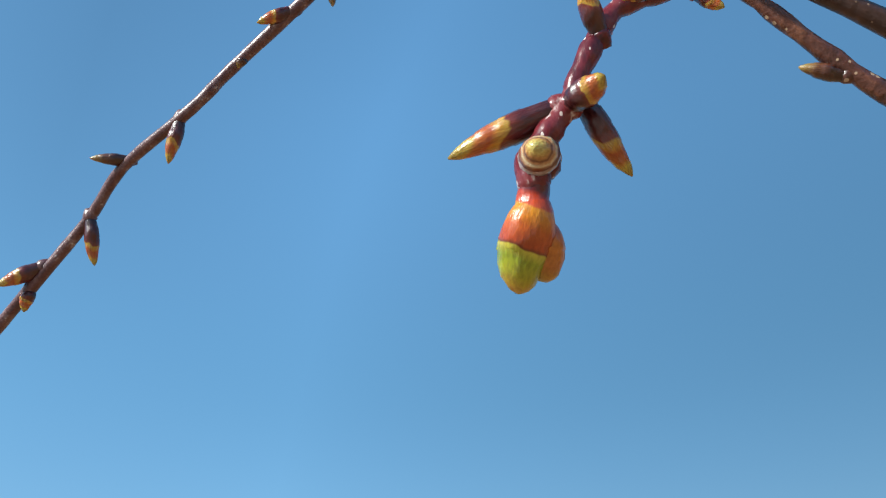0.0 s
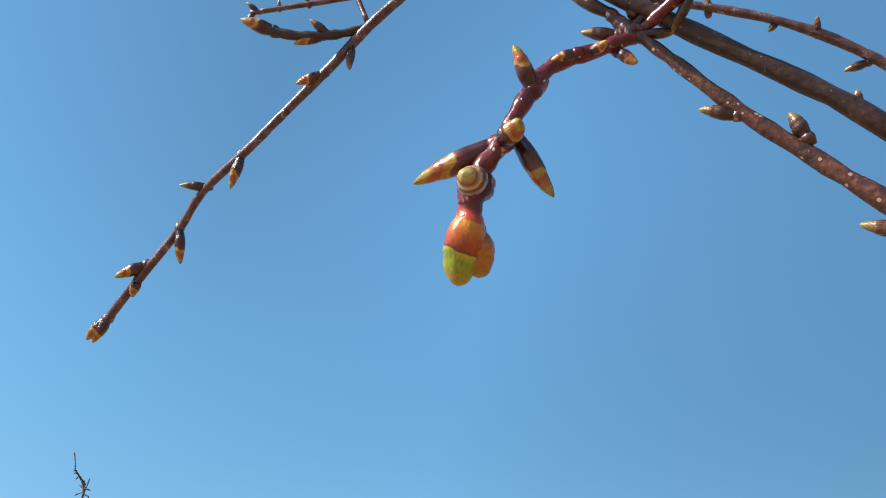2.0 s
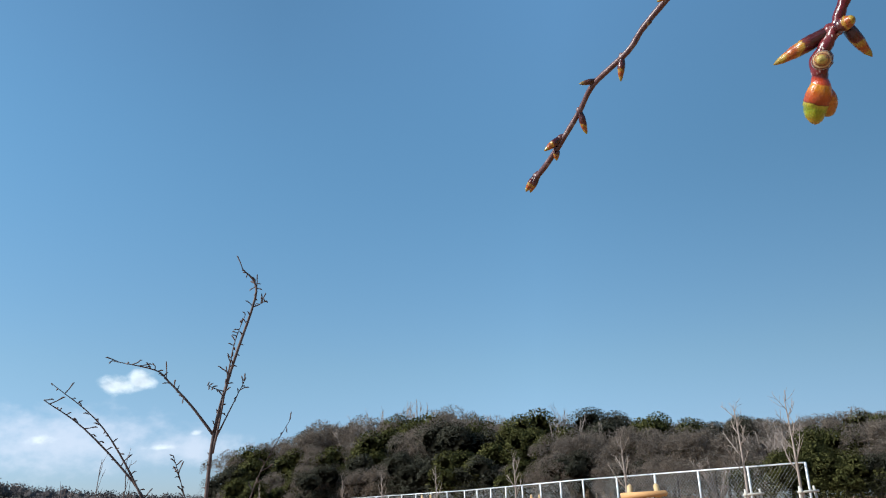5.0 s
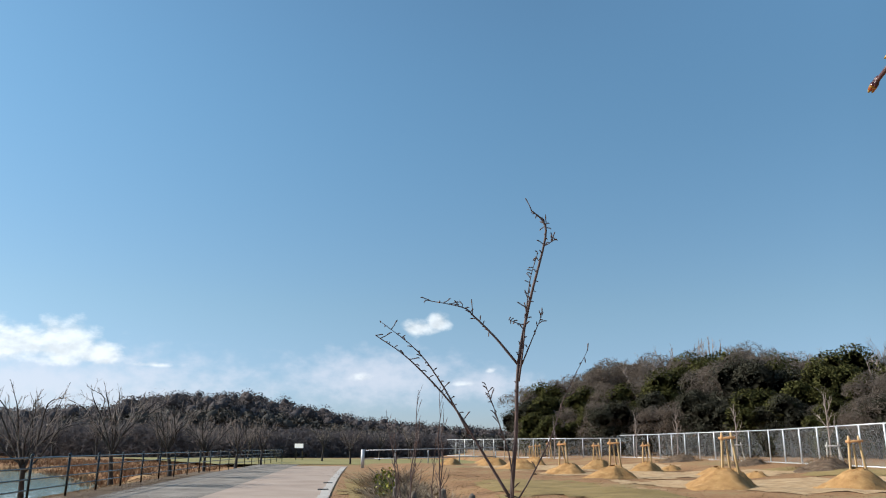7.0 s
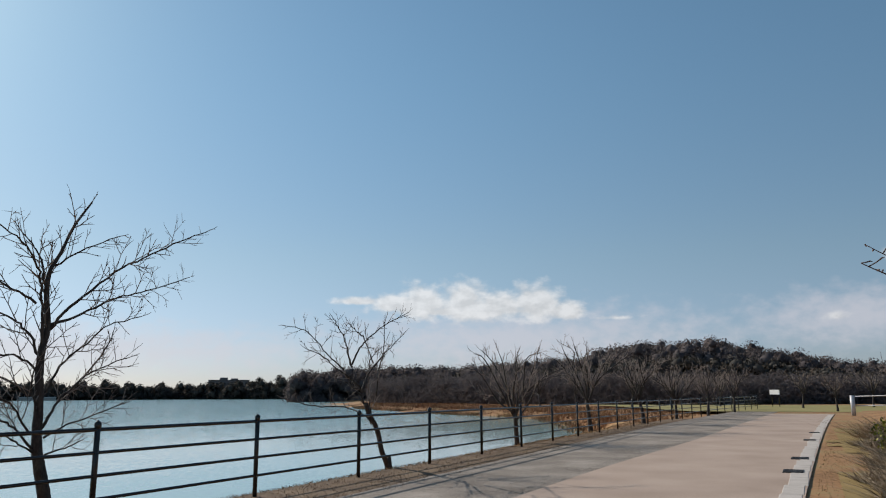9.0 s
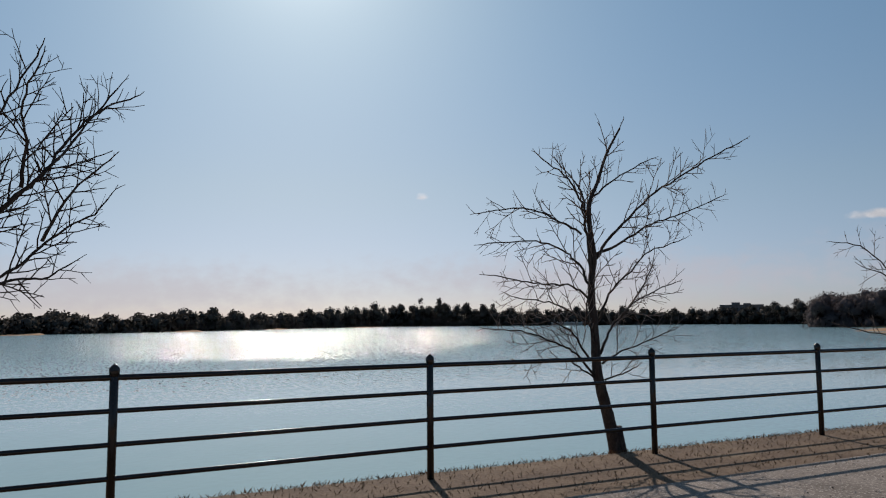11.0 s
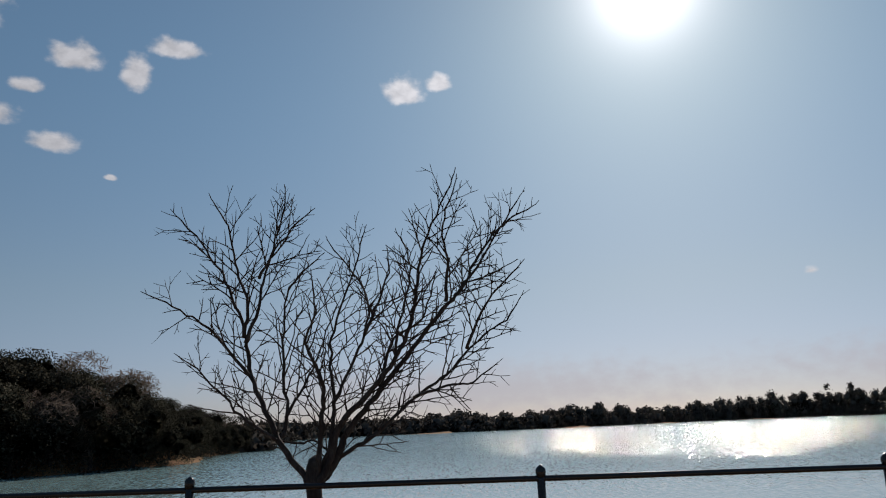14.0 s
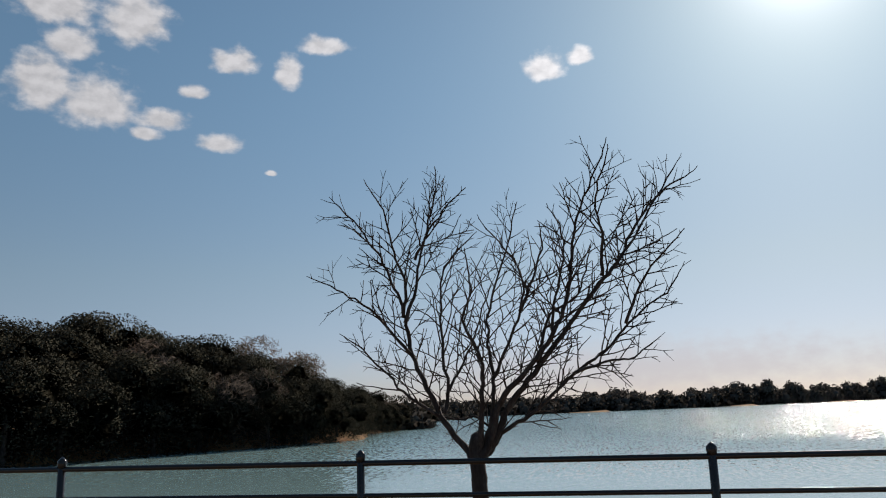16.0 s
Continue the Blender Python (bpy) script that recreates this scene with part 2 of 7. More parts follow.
def bud_material(name, marks, askew=0.18, ragged=0.2):
    """Scales along the bud, from its base to its tip (generated z), with ragged edges."""
    mat = bpy.data.materials.new(name)
    mat.use_nodes = True
    nt = mat.node_tree
    N, L = nt.nodes.new, nt.links.new
    bsdf = nt.nodes["Principled BSDF"]
    tc, sep, noise_n, fine = N("ShaderNodeTexCoord"), N("ShaderNodeSeparateXYZ"), N("ShaderNodeTexNoise"), N("ShaderNodeTexNoise")
    L(tc.outputs["Generated"], sep.inputs[0])
    noise_n.inputs["Scale"].default_value, noise_n.inputs["Detail"].default_value = 2.2, 1.5
    fine.inputs["Scale"].default_value, fine.inputs["Detail"].default_value = 14.0, 4.0
    info, off = N("ShaderNodeObjectInfo"), N("ShaderNodeVectorMath")
    off.operation = "ADD"
    L(tc.outputs["Generated"], off.inputs[0])
    L(info.outputs["Random"], off.inputs[1])
    L(off.outputs[0], noise_n.inputs["Vector"])
    L(off.outputs[0], fine.inputs["Vector"])
    a = N("ShaderNodeMath")
    a.operation = "MULTIPLY_ADD"
    L(noise_n.outputs["Fac"], a.inputs[0])
    a.inputs[1].default_value = ragged
    L(sep.outputs[2], a.inputs[2])
    b = N("ShaderNodeMath")
    b.operation = "SUBTRACT"
    L(a.outputs[0], b.inputs[0])
    b.inputs[1].default_value = ragged / 2
    # the scales overlap askew
    skew = N("ShaderNodeMath")
    skew.operation = "MULTIPLY_ADD"
    L(sep.outputs[0], skew.inputs[0])
    skew.inputs[1].default_value = askew
    L(b.outputs[0], skew.inputs[2])
    b = N("ShaderNodeMath")
    b.operation = "SUBTRACT"
    L(skew.outputs[0], b.inputs[0])
    b.inputs[1].default_value = askew / 2
    ramp = N("ShaderNodeValToRGB")
    e = ramp.color_ramp.elements
    while len(e) < len(marks):
        e.new(0.5)
    for el, (p, c) in zip(e, marks):
        el.position, el.color = p, (*c, 1)
    L(b.outputs[0], ramp.inputs["Fac"])
    tint = N("ShaderNodeMix")
    tint.data_type, tint.blend_type = "RGBA", "MULTIPLY"
    tint.inputs["Factor"].default_value = 0.45
    fr = N("ShaderNodeValToRGB")
    fr.color_ramp.elements[0].position, fr.color_ramp.elements[1].position = 0.35, 0.6
    fr.color_ramp.elements[0].color = (0.45, 0.35, 0.3, 1)
    L(fine.outputs["Fac"], fr.inputs["Fac"])
    L(ramp.outputs["Color"], tint.inputs["A"])
    L(fr.outputs["Color"], tint.inputs["B"])
    L(tint.outputs["Result"], bsdf.inputs["Base Color"])
    bp = N("ShaderNodeBump")
    bp.inputs["Strength"].default_value, bp.inputs["Distance"].default_value = 0.35, 0.0004
    L(fine.outputs["Fac"], bp.inputs["Height"])
    L(bp.outputs[0], bsdf.inputs["Normal"])
    bsdf.inputs["Roughness"].default_value = 0.30
    bsdf.inputs["Coat Weight"].default_value, bsdf.inputs["Coat Roughness"].default_value = 0.5, 0.12
    bsdf.inputs["Specular IOR Level"].default_value = 0.3
    bsdf.inputs["Subsurface Weight"].default_value, bsdf.inputs["Subsurface Scale"].default_value = 0.1, 0.002
    return mat


def water_material():
    mat = bpy.data.materials.new("lake_water")
    mat.use_nodes = True
    nt = mat.node_tree
    N, L = nt.nodes.new, nt.links.new
    bsdf = nt.nodes["Principled BSDF"]
    bsdf.inputs["Base Color"].default_value = (0.26, 0.41, 0.40, 1)
    bsdf.inputs["Roughness"].default_value = 0.075
    bsdf.inputs["IOR"].default_value = 1.33
    tc, mp = N("ShaderNodeTexCoord"), N("ShaderNodeMapping")
    mp.inputs["Scale"].default_value = (1.0, 0.5, 1.0)
    mp.inputs["Rotation"].default_value = (0, 0, 0.5)
    L(tc.outputs["Object"], mp.inputs["Vector"])
    total = None
    for scale, detail, amount in ((0.4, 2.0, 0.03), (2.0, 3.0, 0.16), (9.0, 2.0, 0.6)):
        n, sub, mul = N("ShaderNodeTexNoise"), N("ShaderNodeVectorMath"), N("ShaderNodeVectorMath")
        n.inputs["Scale"].default_value, n.inputs["Detail"].default_value = scale, detail
        L(mp.outputs[0], n.inputs["Vector"])
        sub.operation, mul.operation = "SUBTRACT", "MULTIPLY"
        L(n.outputs["Color"], sub.inputs[0])
        sub.inputs[1].default_value = (0.5, 0.5, 0.5)
        L(sub.outputs[0], mul.inputs[0])
        mul.inputs[1].default_value = (amount, amount, 0.0)
        if total is None:
            total = mul.outputs[0]
        else:
            add = N("ShaderNodeVectorMath")
            add.operation = "ADD"
            L(total, add.inputs[0])
            L(mul.outputs[0], add.inputs[1])
            total = add.outputs[0]
    # wind-blown wavelets, drawn out along the wind, that flash one by one far out
    wind, crest, less, size = N("ShaderNodeMapping"), N("ShaderNodeTexNoise"), N("ShaderNodeVectorMath"), N("ShaderNodeVectorMath")
    wind.inputs["Rotation"].default_value = (0, 0, -0.28)
    wind.inputs["Scale"].default_value = (1.5, 8.0, 1.0)
    L(tc.outputs["Object"], wind.inputs["Vector"])
    crest.inputs["Scale"].default_value, crest.inputs["Detail"].default_value = 1.0, 2.0
    L(wind.outputs[0], crest.inputs["Vector"])
    less.operation, size.operation = "SUBTRACT", "MULTIPLY"
    L(crest.outputs["Color"], less.inputs[0])
    less.inputs[1].default_value = (0.5, 0.5, 0.5)
    L(less.outputs[0], size.inputs[0])
    size.inputs[1].default_value = (1.7, 2.2, 0.0)
    far, reach, lean = N("ShaderNodeSeparateXYZ"), N("ShaderNodeMapRange"), N("ShaderNodeVectorMath")
    L(tc.outputs["Object"], far.inputs[0])
    L(far.outputs[0], reach.inputs["Value"])
    for k, v in (("From Min", -24.0), ("From Max", -72.0), ("To Min", 0.0), ("To Max", 1.15)):
        reach.inputs[k].default_value = v
    # towards the shore the wavelets turn their steeper faces
    lean.operation = "ADD"
    L(size.outputs[0], lean.inputs[0])
    lean.inputs[1].default_value = (0.09, -0.02, 0.0)
    gust, both = N("ShaderNodeVectorMath"), N("ShaderNodeVectorMath")
    gust.operation, both.operation = "SCALE", "ADD"
    L(lean.outputs[0], gust.inputs[0])
    L(reach.outputs[0], gust.inputs["Scale"])
    # the ripples grow with the distance from the sheltered bank
    sep, fetch, scaled = N("ShaderNodeSeparateXYZ"), N("ShaderNodeMapRange"), N("ShaderNodeVectorMath")
    L(tc.outputs["Object"], sep.inputs[0])
    L(sep.outputs[0], fetch.inputs["Value"])
    for k, v in (("From Min", -14.0), ("From Max", -150.0), ("To Min", 0.10), ("To Max", 1.0)):
        fetch.inputs[k].default_value = v
    scaled.operation = "SCALE"
    L(total, scaled.inputs[0])
    L(fetch.outputs[0], scaled.inputs["Scale"])
    L(scaled.outputs[0], both.inputs[0])
    L(gust.outputs[0], both.inputs[1])
    total = both.outputs[0]
    up, unit = N("ShaderNodeVectorMath"), N("ShaderNodeVectorMath")
    up.operation, unit.operation = "ADD", "NORMALIZE"
    L(total, up.inputs[0])
    up.inputs[1].default_value = (0, 0, 1)
    L(up.outputs[0], unit.inputs[0])
    L(unit.outputs[0], bsdf.inputs["Normal"])
    return mat


def ground_material():
    """Dry lawn, bare earth and green patches by large noise."""
    return material("dry_ground", [(0.3, (0.112, 0.057, 0.026)), (0.42, (0.241, 0.125, 0.053)), (0.52, (0.327, 0.176, 0.079)), (0.60, (0.290, 0.205, 0.090)), (0.72, (0.172, 0.142, 0.043))], 0.35, 10.0, 0.95, 0.5, 0.03, 26.0)


M_GROUND = ground_material()
M_WATER = water_material()
M_CONCRETE = material("worn_concrete", [(0.3, (0.297, 0.220, 0.171)), (0.5, (0.385, 0.292, 0.231)), (0.7, (0.451, 0.352, 0.286))], 0.6, 8.0, 0.9, 0.25, 0.006, 60.0)
M_GRAVEL = material("loose_gravel", [(0.3, (0.090, 0.075, 0.063)), (0.5, (0.240, 0.210, 0.180)), (0.7, (0.510, 0.465, 0.405))], 9.0, 4.0, 0.9, 0.2, 0.004, island=0.6)
M_KERB = material("pale_edging_concrete", [(0.3, (0.357, 0.315, 0.272)), (0.5, (0.459, 0.416, 0.374)), (0.7, (0.527, 0.484, 0.442))], 3.0, 8.0, 0.9, 0.3, 0.004, 30.0)
M_ASPHALT = material("grey_asphalt", [(0.3, (0.084, 0.070, 0.056)), (0.45, (0.174, 0.146, 0.120)), (0.56, (0.252, 0.216, 0.180)), (0.7, (0.384, 0.336, 0.288))], 0.8, 9.0, 0.92, 0.9, 0.012, 40.0, speckle=(30.0, 0.26, (0.40, 0.36, 0.31)))
M_RAIL = material("brown_black_steel", [(0.3, (0.010, 0.008, 0.007)), (0.7, (0.020, 0.016, 0.014))], 8.0, 4.0, 0.2, 0.03, 0.0003, 8.0, spec=0.35, coat=0.4)
M_BARK = material("grey_brown_bark", [(0.3, (0.024, 0.018, 0.016)), (0.5, (0.050, 0.041, 0.036)), (0.7, (0.11, 0.094, 0.082))], 14.0, 8.0, 0.85, 0.8, 0.01, 5.0, stretch=(1, 1, 0.35))
# cherry twigs as seen with the sun on them, its light put into the colour
M_TWIG_SUNLIT = material("sunlit_bare_twigs", [(0.3, (0.140, 0.116, 0.104)), (0.7, (0.308, 0.266, 0.238))], 3.0, 4.0, 0.9, 0.2, 0.01)
# pale bark of young trees; on the farther cherries it paints sunlight into the twigs
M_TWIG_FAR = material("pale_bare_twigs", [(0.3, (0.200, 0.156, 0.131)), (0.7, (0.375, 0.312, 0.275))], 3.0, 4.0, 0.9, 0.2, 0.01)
M_SAPLING = material("dark_sapling_bark", [(0.3, (0.056, 0.035, 0.032)), (0.7, (0.160, 0.106, 0.090))], 20.0, 4.0, 0.7, 0.3, 0.002)
# the same cherry twigs against the sun, their shade put into the colour
M_TWIG_BACKLIT = material("backlit_bare_twigs", [(0.3, (0.030, 0.023, 0.020)), (0.7, (0.072, 0.059, 0.051))], 3.0, 4.0, 0.9, 0.2, 0.01)
M_BRANCH_RED = material("wine_red_cherry_bark", [(0.3, (0.030, 0.003, 0.006)), (0.5, (0.115, 0.012, 0.016)), (0.58, (0.15, 0.028, 0.028)), (0.66, (0.50, 0.42, 0.40))], 190.0, 6.0, 0.27, 0.6, 0.0006, 5.0, stretch=(1, 1, 0.5), spec=0.38, speckle=(620.0, 0.14, (0.50, 0.40, 0.36)))
M_BRANCH_TAN = material("brown_cherry_bark", [(0.3, (0.026, 0.008, 0.006)), (0.5, (0.070, 0.020, 0.011)), (0.7, (0.165, 0.062, 0.032))], 170.0, 6.0, 0.38, 0.9, 0.0008, 5.0, spec=0.5, speckle=(480.0, 0.17, (0.34, 0.23, 0.15)))
M_BRANCH_DARK = material("dark_brown_cherry_bark", [(0.3, (0.020, 0.008, 0.006)), (0.55, (0.050, 0.020, 0.014)), (0.72, (0.110, 0.052, 0.037))], 150.0, 6.0, 0.45, 0.8, 0.0007, 5.0, spec=0.45, speckle=(560.0, 0.10, (0.20, 0.13, 0.09)))
# the silver stop paints sun highlights into the bark along with its pale skin
M_BRANCH_GREY = material("highlight_silvered_cherry_bark", [(0.30, (0.040, 0.012, 0.013)), (0.46, (0.085, 0.030, 0.030)), (0.58, (0.135, 0.066, 0.062)), (0.70, (0.42, 0.36, 0.34))], 480.0, 5.0, 0.38, 0.5, 0.0004, 5.0, spec=0.45)
M_BUD = bud_material("bud_scales", [(0.0, (0.030, 0.006, 0.007)), (0.42, (0.075, 0.012, 0.010)), (0.53, (0.14, 0.022, 0.013)), (0.56, (0.40, 0.24, 0.03)), (0.64, (0.40, 0.17, 0.02)), (0.69, (0.32, 0.065, 0.012)), (0.82, (0.36, 0.10, 0.014)), (0.88, (0.40, 0.27, 0.03)), (1.0, (0.24, 0.15, 0.022))])
M_BUD_DARK = bud_material("dark_bud_scales", [(0.0, (0.025, 0.008, 0.007)), (0.5, (0.060, 0.018, 0.012)), (0.72, (0.11, 0.04, 0.015)), (0.88, (0.22, 0.13, 0.03)), (1.0, (0.26, 0.18, 0.04))])
M_BUD_FAT = bud_material("swollen_bud_scales", [(0.0, (0.05, 0.006, 0.010)), (0.15, (0.10, 0.008, 0.012)), (0.19, (0.36, 0.035, 0.008)), (0.27, (0.42, 0.055, 0.008)), (0.29, (0.54, 0.22, 0.02)), (0.38, (0.52, 0.17, 0.012)), (0.46, (0.42, 0.085, 0.010)), (0.60, (0.34, 0.050, 0.010)), (0.625, (0.15, 0.030, 0.010)), (0.64, (0.46, 0.40, 0.04)), (0.72, (0.25, 0.29, 0.012)), (0.86, (0.30, 0.28, 0.014)), (1.0, (0.46, 0.24, 0.03))], 0.10, 0.08)
M_BUD_ROUND = bud_material("ringed_bud_scales", [(0.0, (0.05, 0.012, 0.012)), (0.30, (0.07, 0.02, 0.018)), (0.42, (0.34, 0.27, 0.25)), (0.50, (0.30, 0.20, 0.16)), (0.54, (0.10, 0.035, 0.025)), (0.62, (0.20, 0.07, 0.03)), (0.68, (0.50, 0.38, 0.22)), (0.74, (0.40, 0.20, 0.08)), (0.79, (0.13, 0.045, 0.02)), (0.85, (0.38, 0.18, 0.05)), (0.93, (0.46, 0.34, 0.08)), (1.0, (0.40, 0.34, 0.10))], 0.06, 0.06)
M_BUD_LOBE = bud_material("orange_lobe_scales", [(0.0, (0.12, 0.02, 0.012)), (0.2, (0.32, 0.06, 0.014)), (0.5, (0.44, 0.15, 0.02)), (0.75, (0.40, 0.13, 0.02)), (1.0, (0.30, 0.20, 0.02))])
M_LEAF = material("evergreen_leaves", [(0.25, (0.048, 0.050, 0.017)), (0.5, (0.082, 0.084, 0.028)), (0.75, (0.130, 0.122, 0.042))], 0.5, 4.0, 0.85, 0.0, 0.01, spec=0.1, island=0.25, thru=0.2)
M_LEAF_DARK = material("dark_evergreen_leaves", [(0.25, (0.046, 0.046, 0.036)), (0.5, (0.070, 0.069, 0.052)), (0.75, (0.098, 0.094, 0.070))], 0.5, 4.0, 0.9, 0.0, 0.01, spec=0.0, island=0.1, thru=0.06)
M_LEAF_BROWN = material("brown_winter_crowns", [(0.25, (0.113, 0.088, 0.069)), (0.5, (0.184, 0.147, 0.119)), (0.75, (0.262, 0.216, 0.178))], 0.5, 4.0, 0.9, 0.0, 0.01, spec=0.1, island=0.5, thru=0.5)
# grey-brown winter wood, with distance haze put in as paler, flatter tones
M_LEAF_FAR = material("far_winter_wood", [(0.25, (0.090, 0.078, 0.079)), (0.5, (0.135, 0.119, 0.119)), (0.75, (0.185, 0.167, 0.165))], 0.03, 6.0, 0.95, 0.0, 0.01, spec=0.0, island=0.06, thru=0.3)
M_LEAF_SHORE = material("far_shore_wood_leaves", [(0.25, (0.060, 0.057, 0.052)), (0.5, (0.090, 0.086, 0.078)), (0.75, (0.125, 0.118, 0.106))], 0.03, 6.0, 0.9, 0.0, 0.01, spec=0.0, island=0.1, thru=0.1)
M_BANK = material("brown_bank_grass", [(0.25, (0.085, 0.055, 0.034)), (0.5, (0.163, 0.107, 0.065)), (0.75, (0.286, 0.195, 0.111))], 2.0, 4.0, 0.95, 0.0, 0.01, spec=0.1, island=0.6)
M_REED = material("dry_reeds", [(0.25, (0.14, 0.062, 0.03)), (0.5, (0.26, 0.125, 0.06)), (0.75, (0.36, 0.21, 0.11))], 0.5, 4.0, 0.9, 0.0, 0.01, island=0.6)
M_VERGE = material("brown_verge", [(0.3, (0.075, 0.048, 0.03)), (0.5, (0.14, 0.092, 0.056)), (0.7, (0.23, 0.165, 0.10))], 1.5, 9.0, 0.95, 0.9, 0.03, 20.0)
M_GRASS = material("dry_grass", [(0.25, (0.145, 0.085, 0.034)), (0.5, (0.255, 0.162, 0.072)), (0.75, (0.357, 0.255, 0.136))], 2.0, 4.0, 0.9, 0.0, 0.01, island=0.6)
M_LAWN = material("yellow_green_lawn", [(0.3, (0.19, 0.17, 0.06)), (0.6, (0.28, 0.24, 0.09)), (0.75, (0.34, 0.28, 0.14))], 0.3, 8.0, 0.95, 0.5, 0.03, 20.0)
M_SAND = material("ochre_sand", [(0.28, (0.24, 0.115, 0.040)), (0.45, (0.40, 0.215, 0.080)), (0.58, (0.50, 0.29, 0.115)), (0.72, (0.60, 0.38, 0.17))], 4.5, 12.0, 0.95, 1.0, 0.05, 16.0)
M_OLIVE = material("olive_winter_grass", [(0.3, (0.166, 0.110, 0.042)), (0.5, (0.267, 0.188, 0.068)), (0.7, (0.356, 0.235, 0.105))], 1.4, 9.0, 0.95, 0.9, 0.04, 24.0)
M_SANDY = material("trodden_sand", [(0.3, (0.29, 0.175, 0.085)), (0.5, (0.48, 0.315, 0.165)), (0.7, (0.63, 0.46, 0.28))], 2.6, 12.0, 0.95, 0.9, 0.04, 22.0)
M_HEAP = material("brown_mulch", [(0.3, (0.060, 0.038, 0.024)), (0.5, (0.140, 0.092, 0.058)), (0.7, (0.250, 0.180, 0.120))], 5.0, 9.0, 0.95, 0.9, 0.05, 12.0)
M_STAKE = material("peeled_stake_wood", [(0.3, (0.36, 0.23, 0.10)), (0.5, (0.52, 0.36, 0.18)), (0.7, (0.64, 0.48, 0.27))], 9.0, 9.0, 0.75, 0.6, 0.006, 6.0, stretch=(1, 1, 0.2))
M_STAKE_BAR = material("orange_stake_bar", [(0.3, (0.48, 0.24, 0.09)), (0.7, (0.64, 0.37, 0.17))], 5.0, 7.0, 0.7, 0.4, 0.004, 6.0)
M_STAKE_PALE = material("weathered_grey_stake", [(0.3, (0.34, 0.31, 0.27)), (0.5, (0.46, 0.43, 0.38)), (0.7, (0.56, 0.53, 0.48))], 5.0, 7.0, 0.85, 0.4, 0.004, 6.0, stretch=(1, 1, 0.2))
M_GALV = material("galvanised_steel", [(0.3, (0.50, 0.51, 0.52)), (0.7, (0.68, 0.69, 0.70))], 6.0, 5.0, 0.45, 0.1, 0.001, 6.0, metal=0.35)
M_WIRE = material("fence_wire", [(0.3, (0.26, 0.27, 0.28)), (0.7, (0.36, 0.37, 0.38))], 6.0, 5.0, 0.5, 0.0, 0.001, metal=0.3)
M_WHITE = material("white_paint", [(0.3, (0.68, 0.68, 0.67)), (0.7, (0.8, 0.8, 0.79))], 4.0, 6.0, 0.5, 0.1, 0.001)
M_FAR_WALL = material("grey_render_wall", [(0.3, (0.16, 0.15, 0.15)), (0.7, (0.24, 0.23, 0.23))], 0.3, 6.0, 0.9, 0.1, 0.01)
M_FAR_GLASS = material("dark_window_glass", [(0.3, (0.02, 0.025, 0.03)), (0.7, (0.04, 0.045, 0.05))], 1.0, 2.0, 0.15, 0.0, 0.01, spec=0.5)
M_STONE = material("weathered_post_wood", [(0.3, (0.06, 0.05, 0.042)), (0.5, (0.13, 0.11, 0.09)), (0.7, (0.22, 0.19, 0.16))], 9.0, 8.0, 0.9, 0.7, 0.01, 6.0)
M_DRAIN = material("dark_grating", [(0.3, (0.03, 0.03, 0.03)), (0.7, (0.08, 0.08, 0.08))], 20.0, 4.0, 0.7, 0.3, 0.003)

# mesh helpers
rng = np.random.default_rng(7)


class Shape:
    """Vertices and faces gathered for one mesh."""

    def __init__(self):
        self.v, self.f, self.n = [], [], 0

    def add(self, verts, faces):
        self.v.append(np.asarray(verts, float).reshape(-1, 3))
        self.f.extend(tuple(i + self.n for i in face) for face in faces)
        self.n += len(self.v[-1])

    def box(self, lo, hi):
        (a, b, c), (d, e, g) = lo, hi
        self.add([(a, b, c), (d, b, c), (d, e, c), (a, e, c), (a, b, g), (d, b, g), (d, e, g), (a, e, g)],
                 [(0, 3, 2, 1), (4, 5, 6, 7), (0, 1, 5, 4), (1, 2, 6, 5), (2, 3, 7, 6), (3, 0, 4, 7)])

    def mesh(self, name, mat, smooth=True):
        me = bpy.data.meshes.new(name)
        me.from_pydata(np.concatenate(self.v).tolist(), [], self.f)
        me.materials.append(mat)
        if smooth:
            me.polygons.foreach_set("use_smooth", [True] * len(me.polygons))
        me.update()
        return me


def part(name, shape, mat=None, parent=None, label="", smooth=True):
    ob = new(name, shape.mesh(name, mat, smooth) if isinstance(shape, Shape) else shape)
    ob.parent = parent
    if label:
        ob["label"] = label
    return ob


def empty(name, at=(0, 0, 0)):
    ob = new(name)
    ob.empty_display_size = 0.1
    ob.location = at
    return ob


def smooth_line(pts, steps):
    """Catmull-Rom through (x, y, z, r)."""
    p = np.asarray(pts, float)
    if len(p) < 3 or steps < 2:
        return p
    q = np.vstack([2 * p[0] - p[1], p, 2 * p[-1] - p[-2]])
    out = []
    for i in range(1, len(q) - 2):
        for s in range(steps):
            t = s / steps
            a, b, c, d = q[i - 1], q[i], q[i + 1], q[i + 2]
            out.append(0.5 * (2 * b + (c - a) * t + (2 * a - 5 * b + 4 * c - d) * t * t + (3 * b - a - 3 * c + d) * t ** 3))
    out.append(p[-1])
    out = np.array(out)
    out[:, 3] = np.maximum(out[:, 3], p[:, 3].min())
    return out


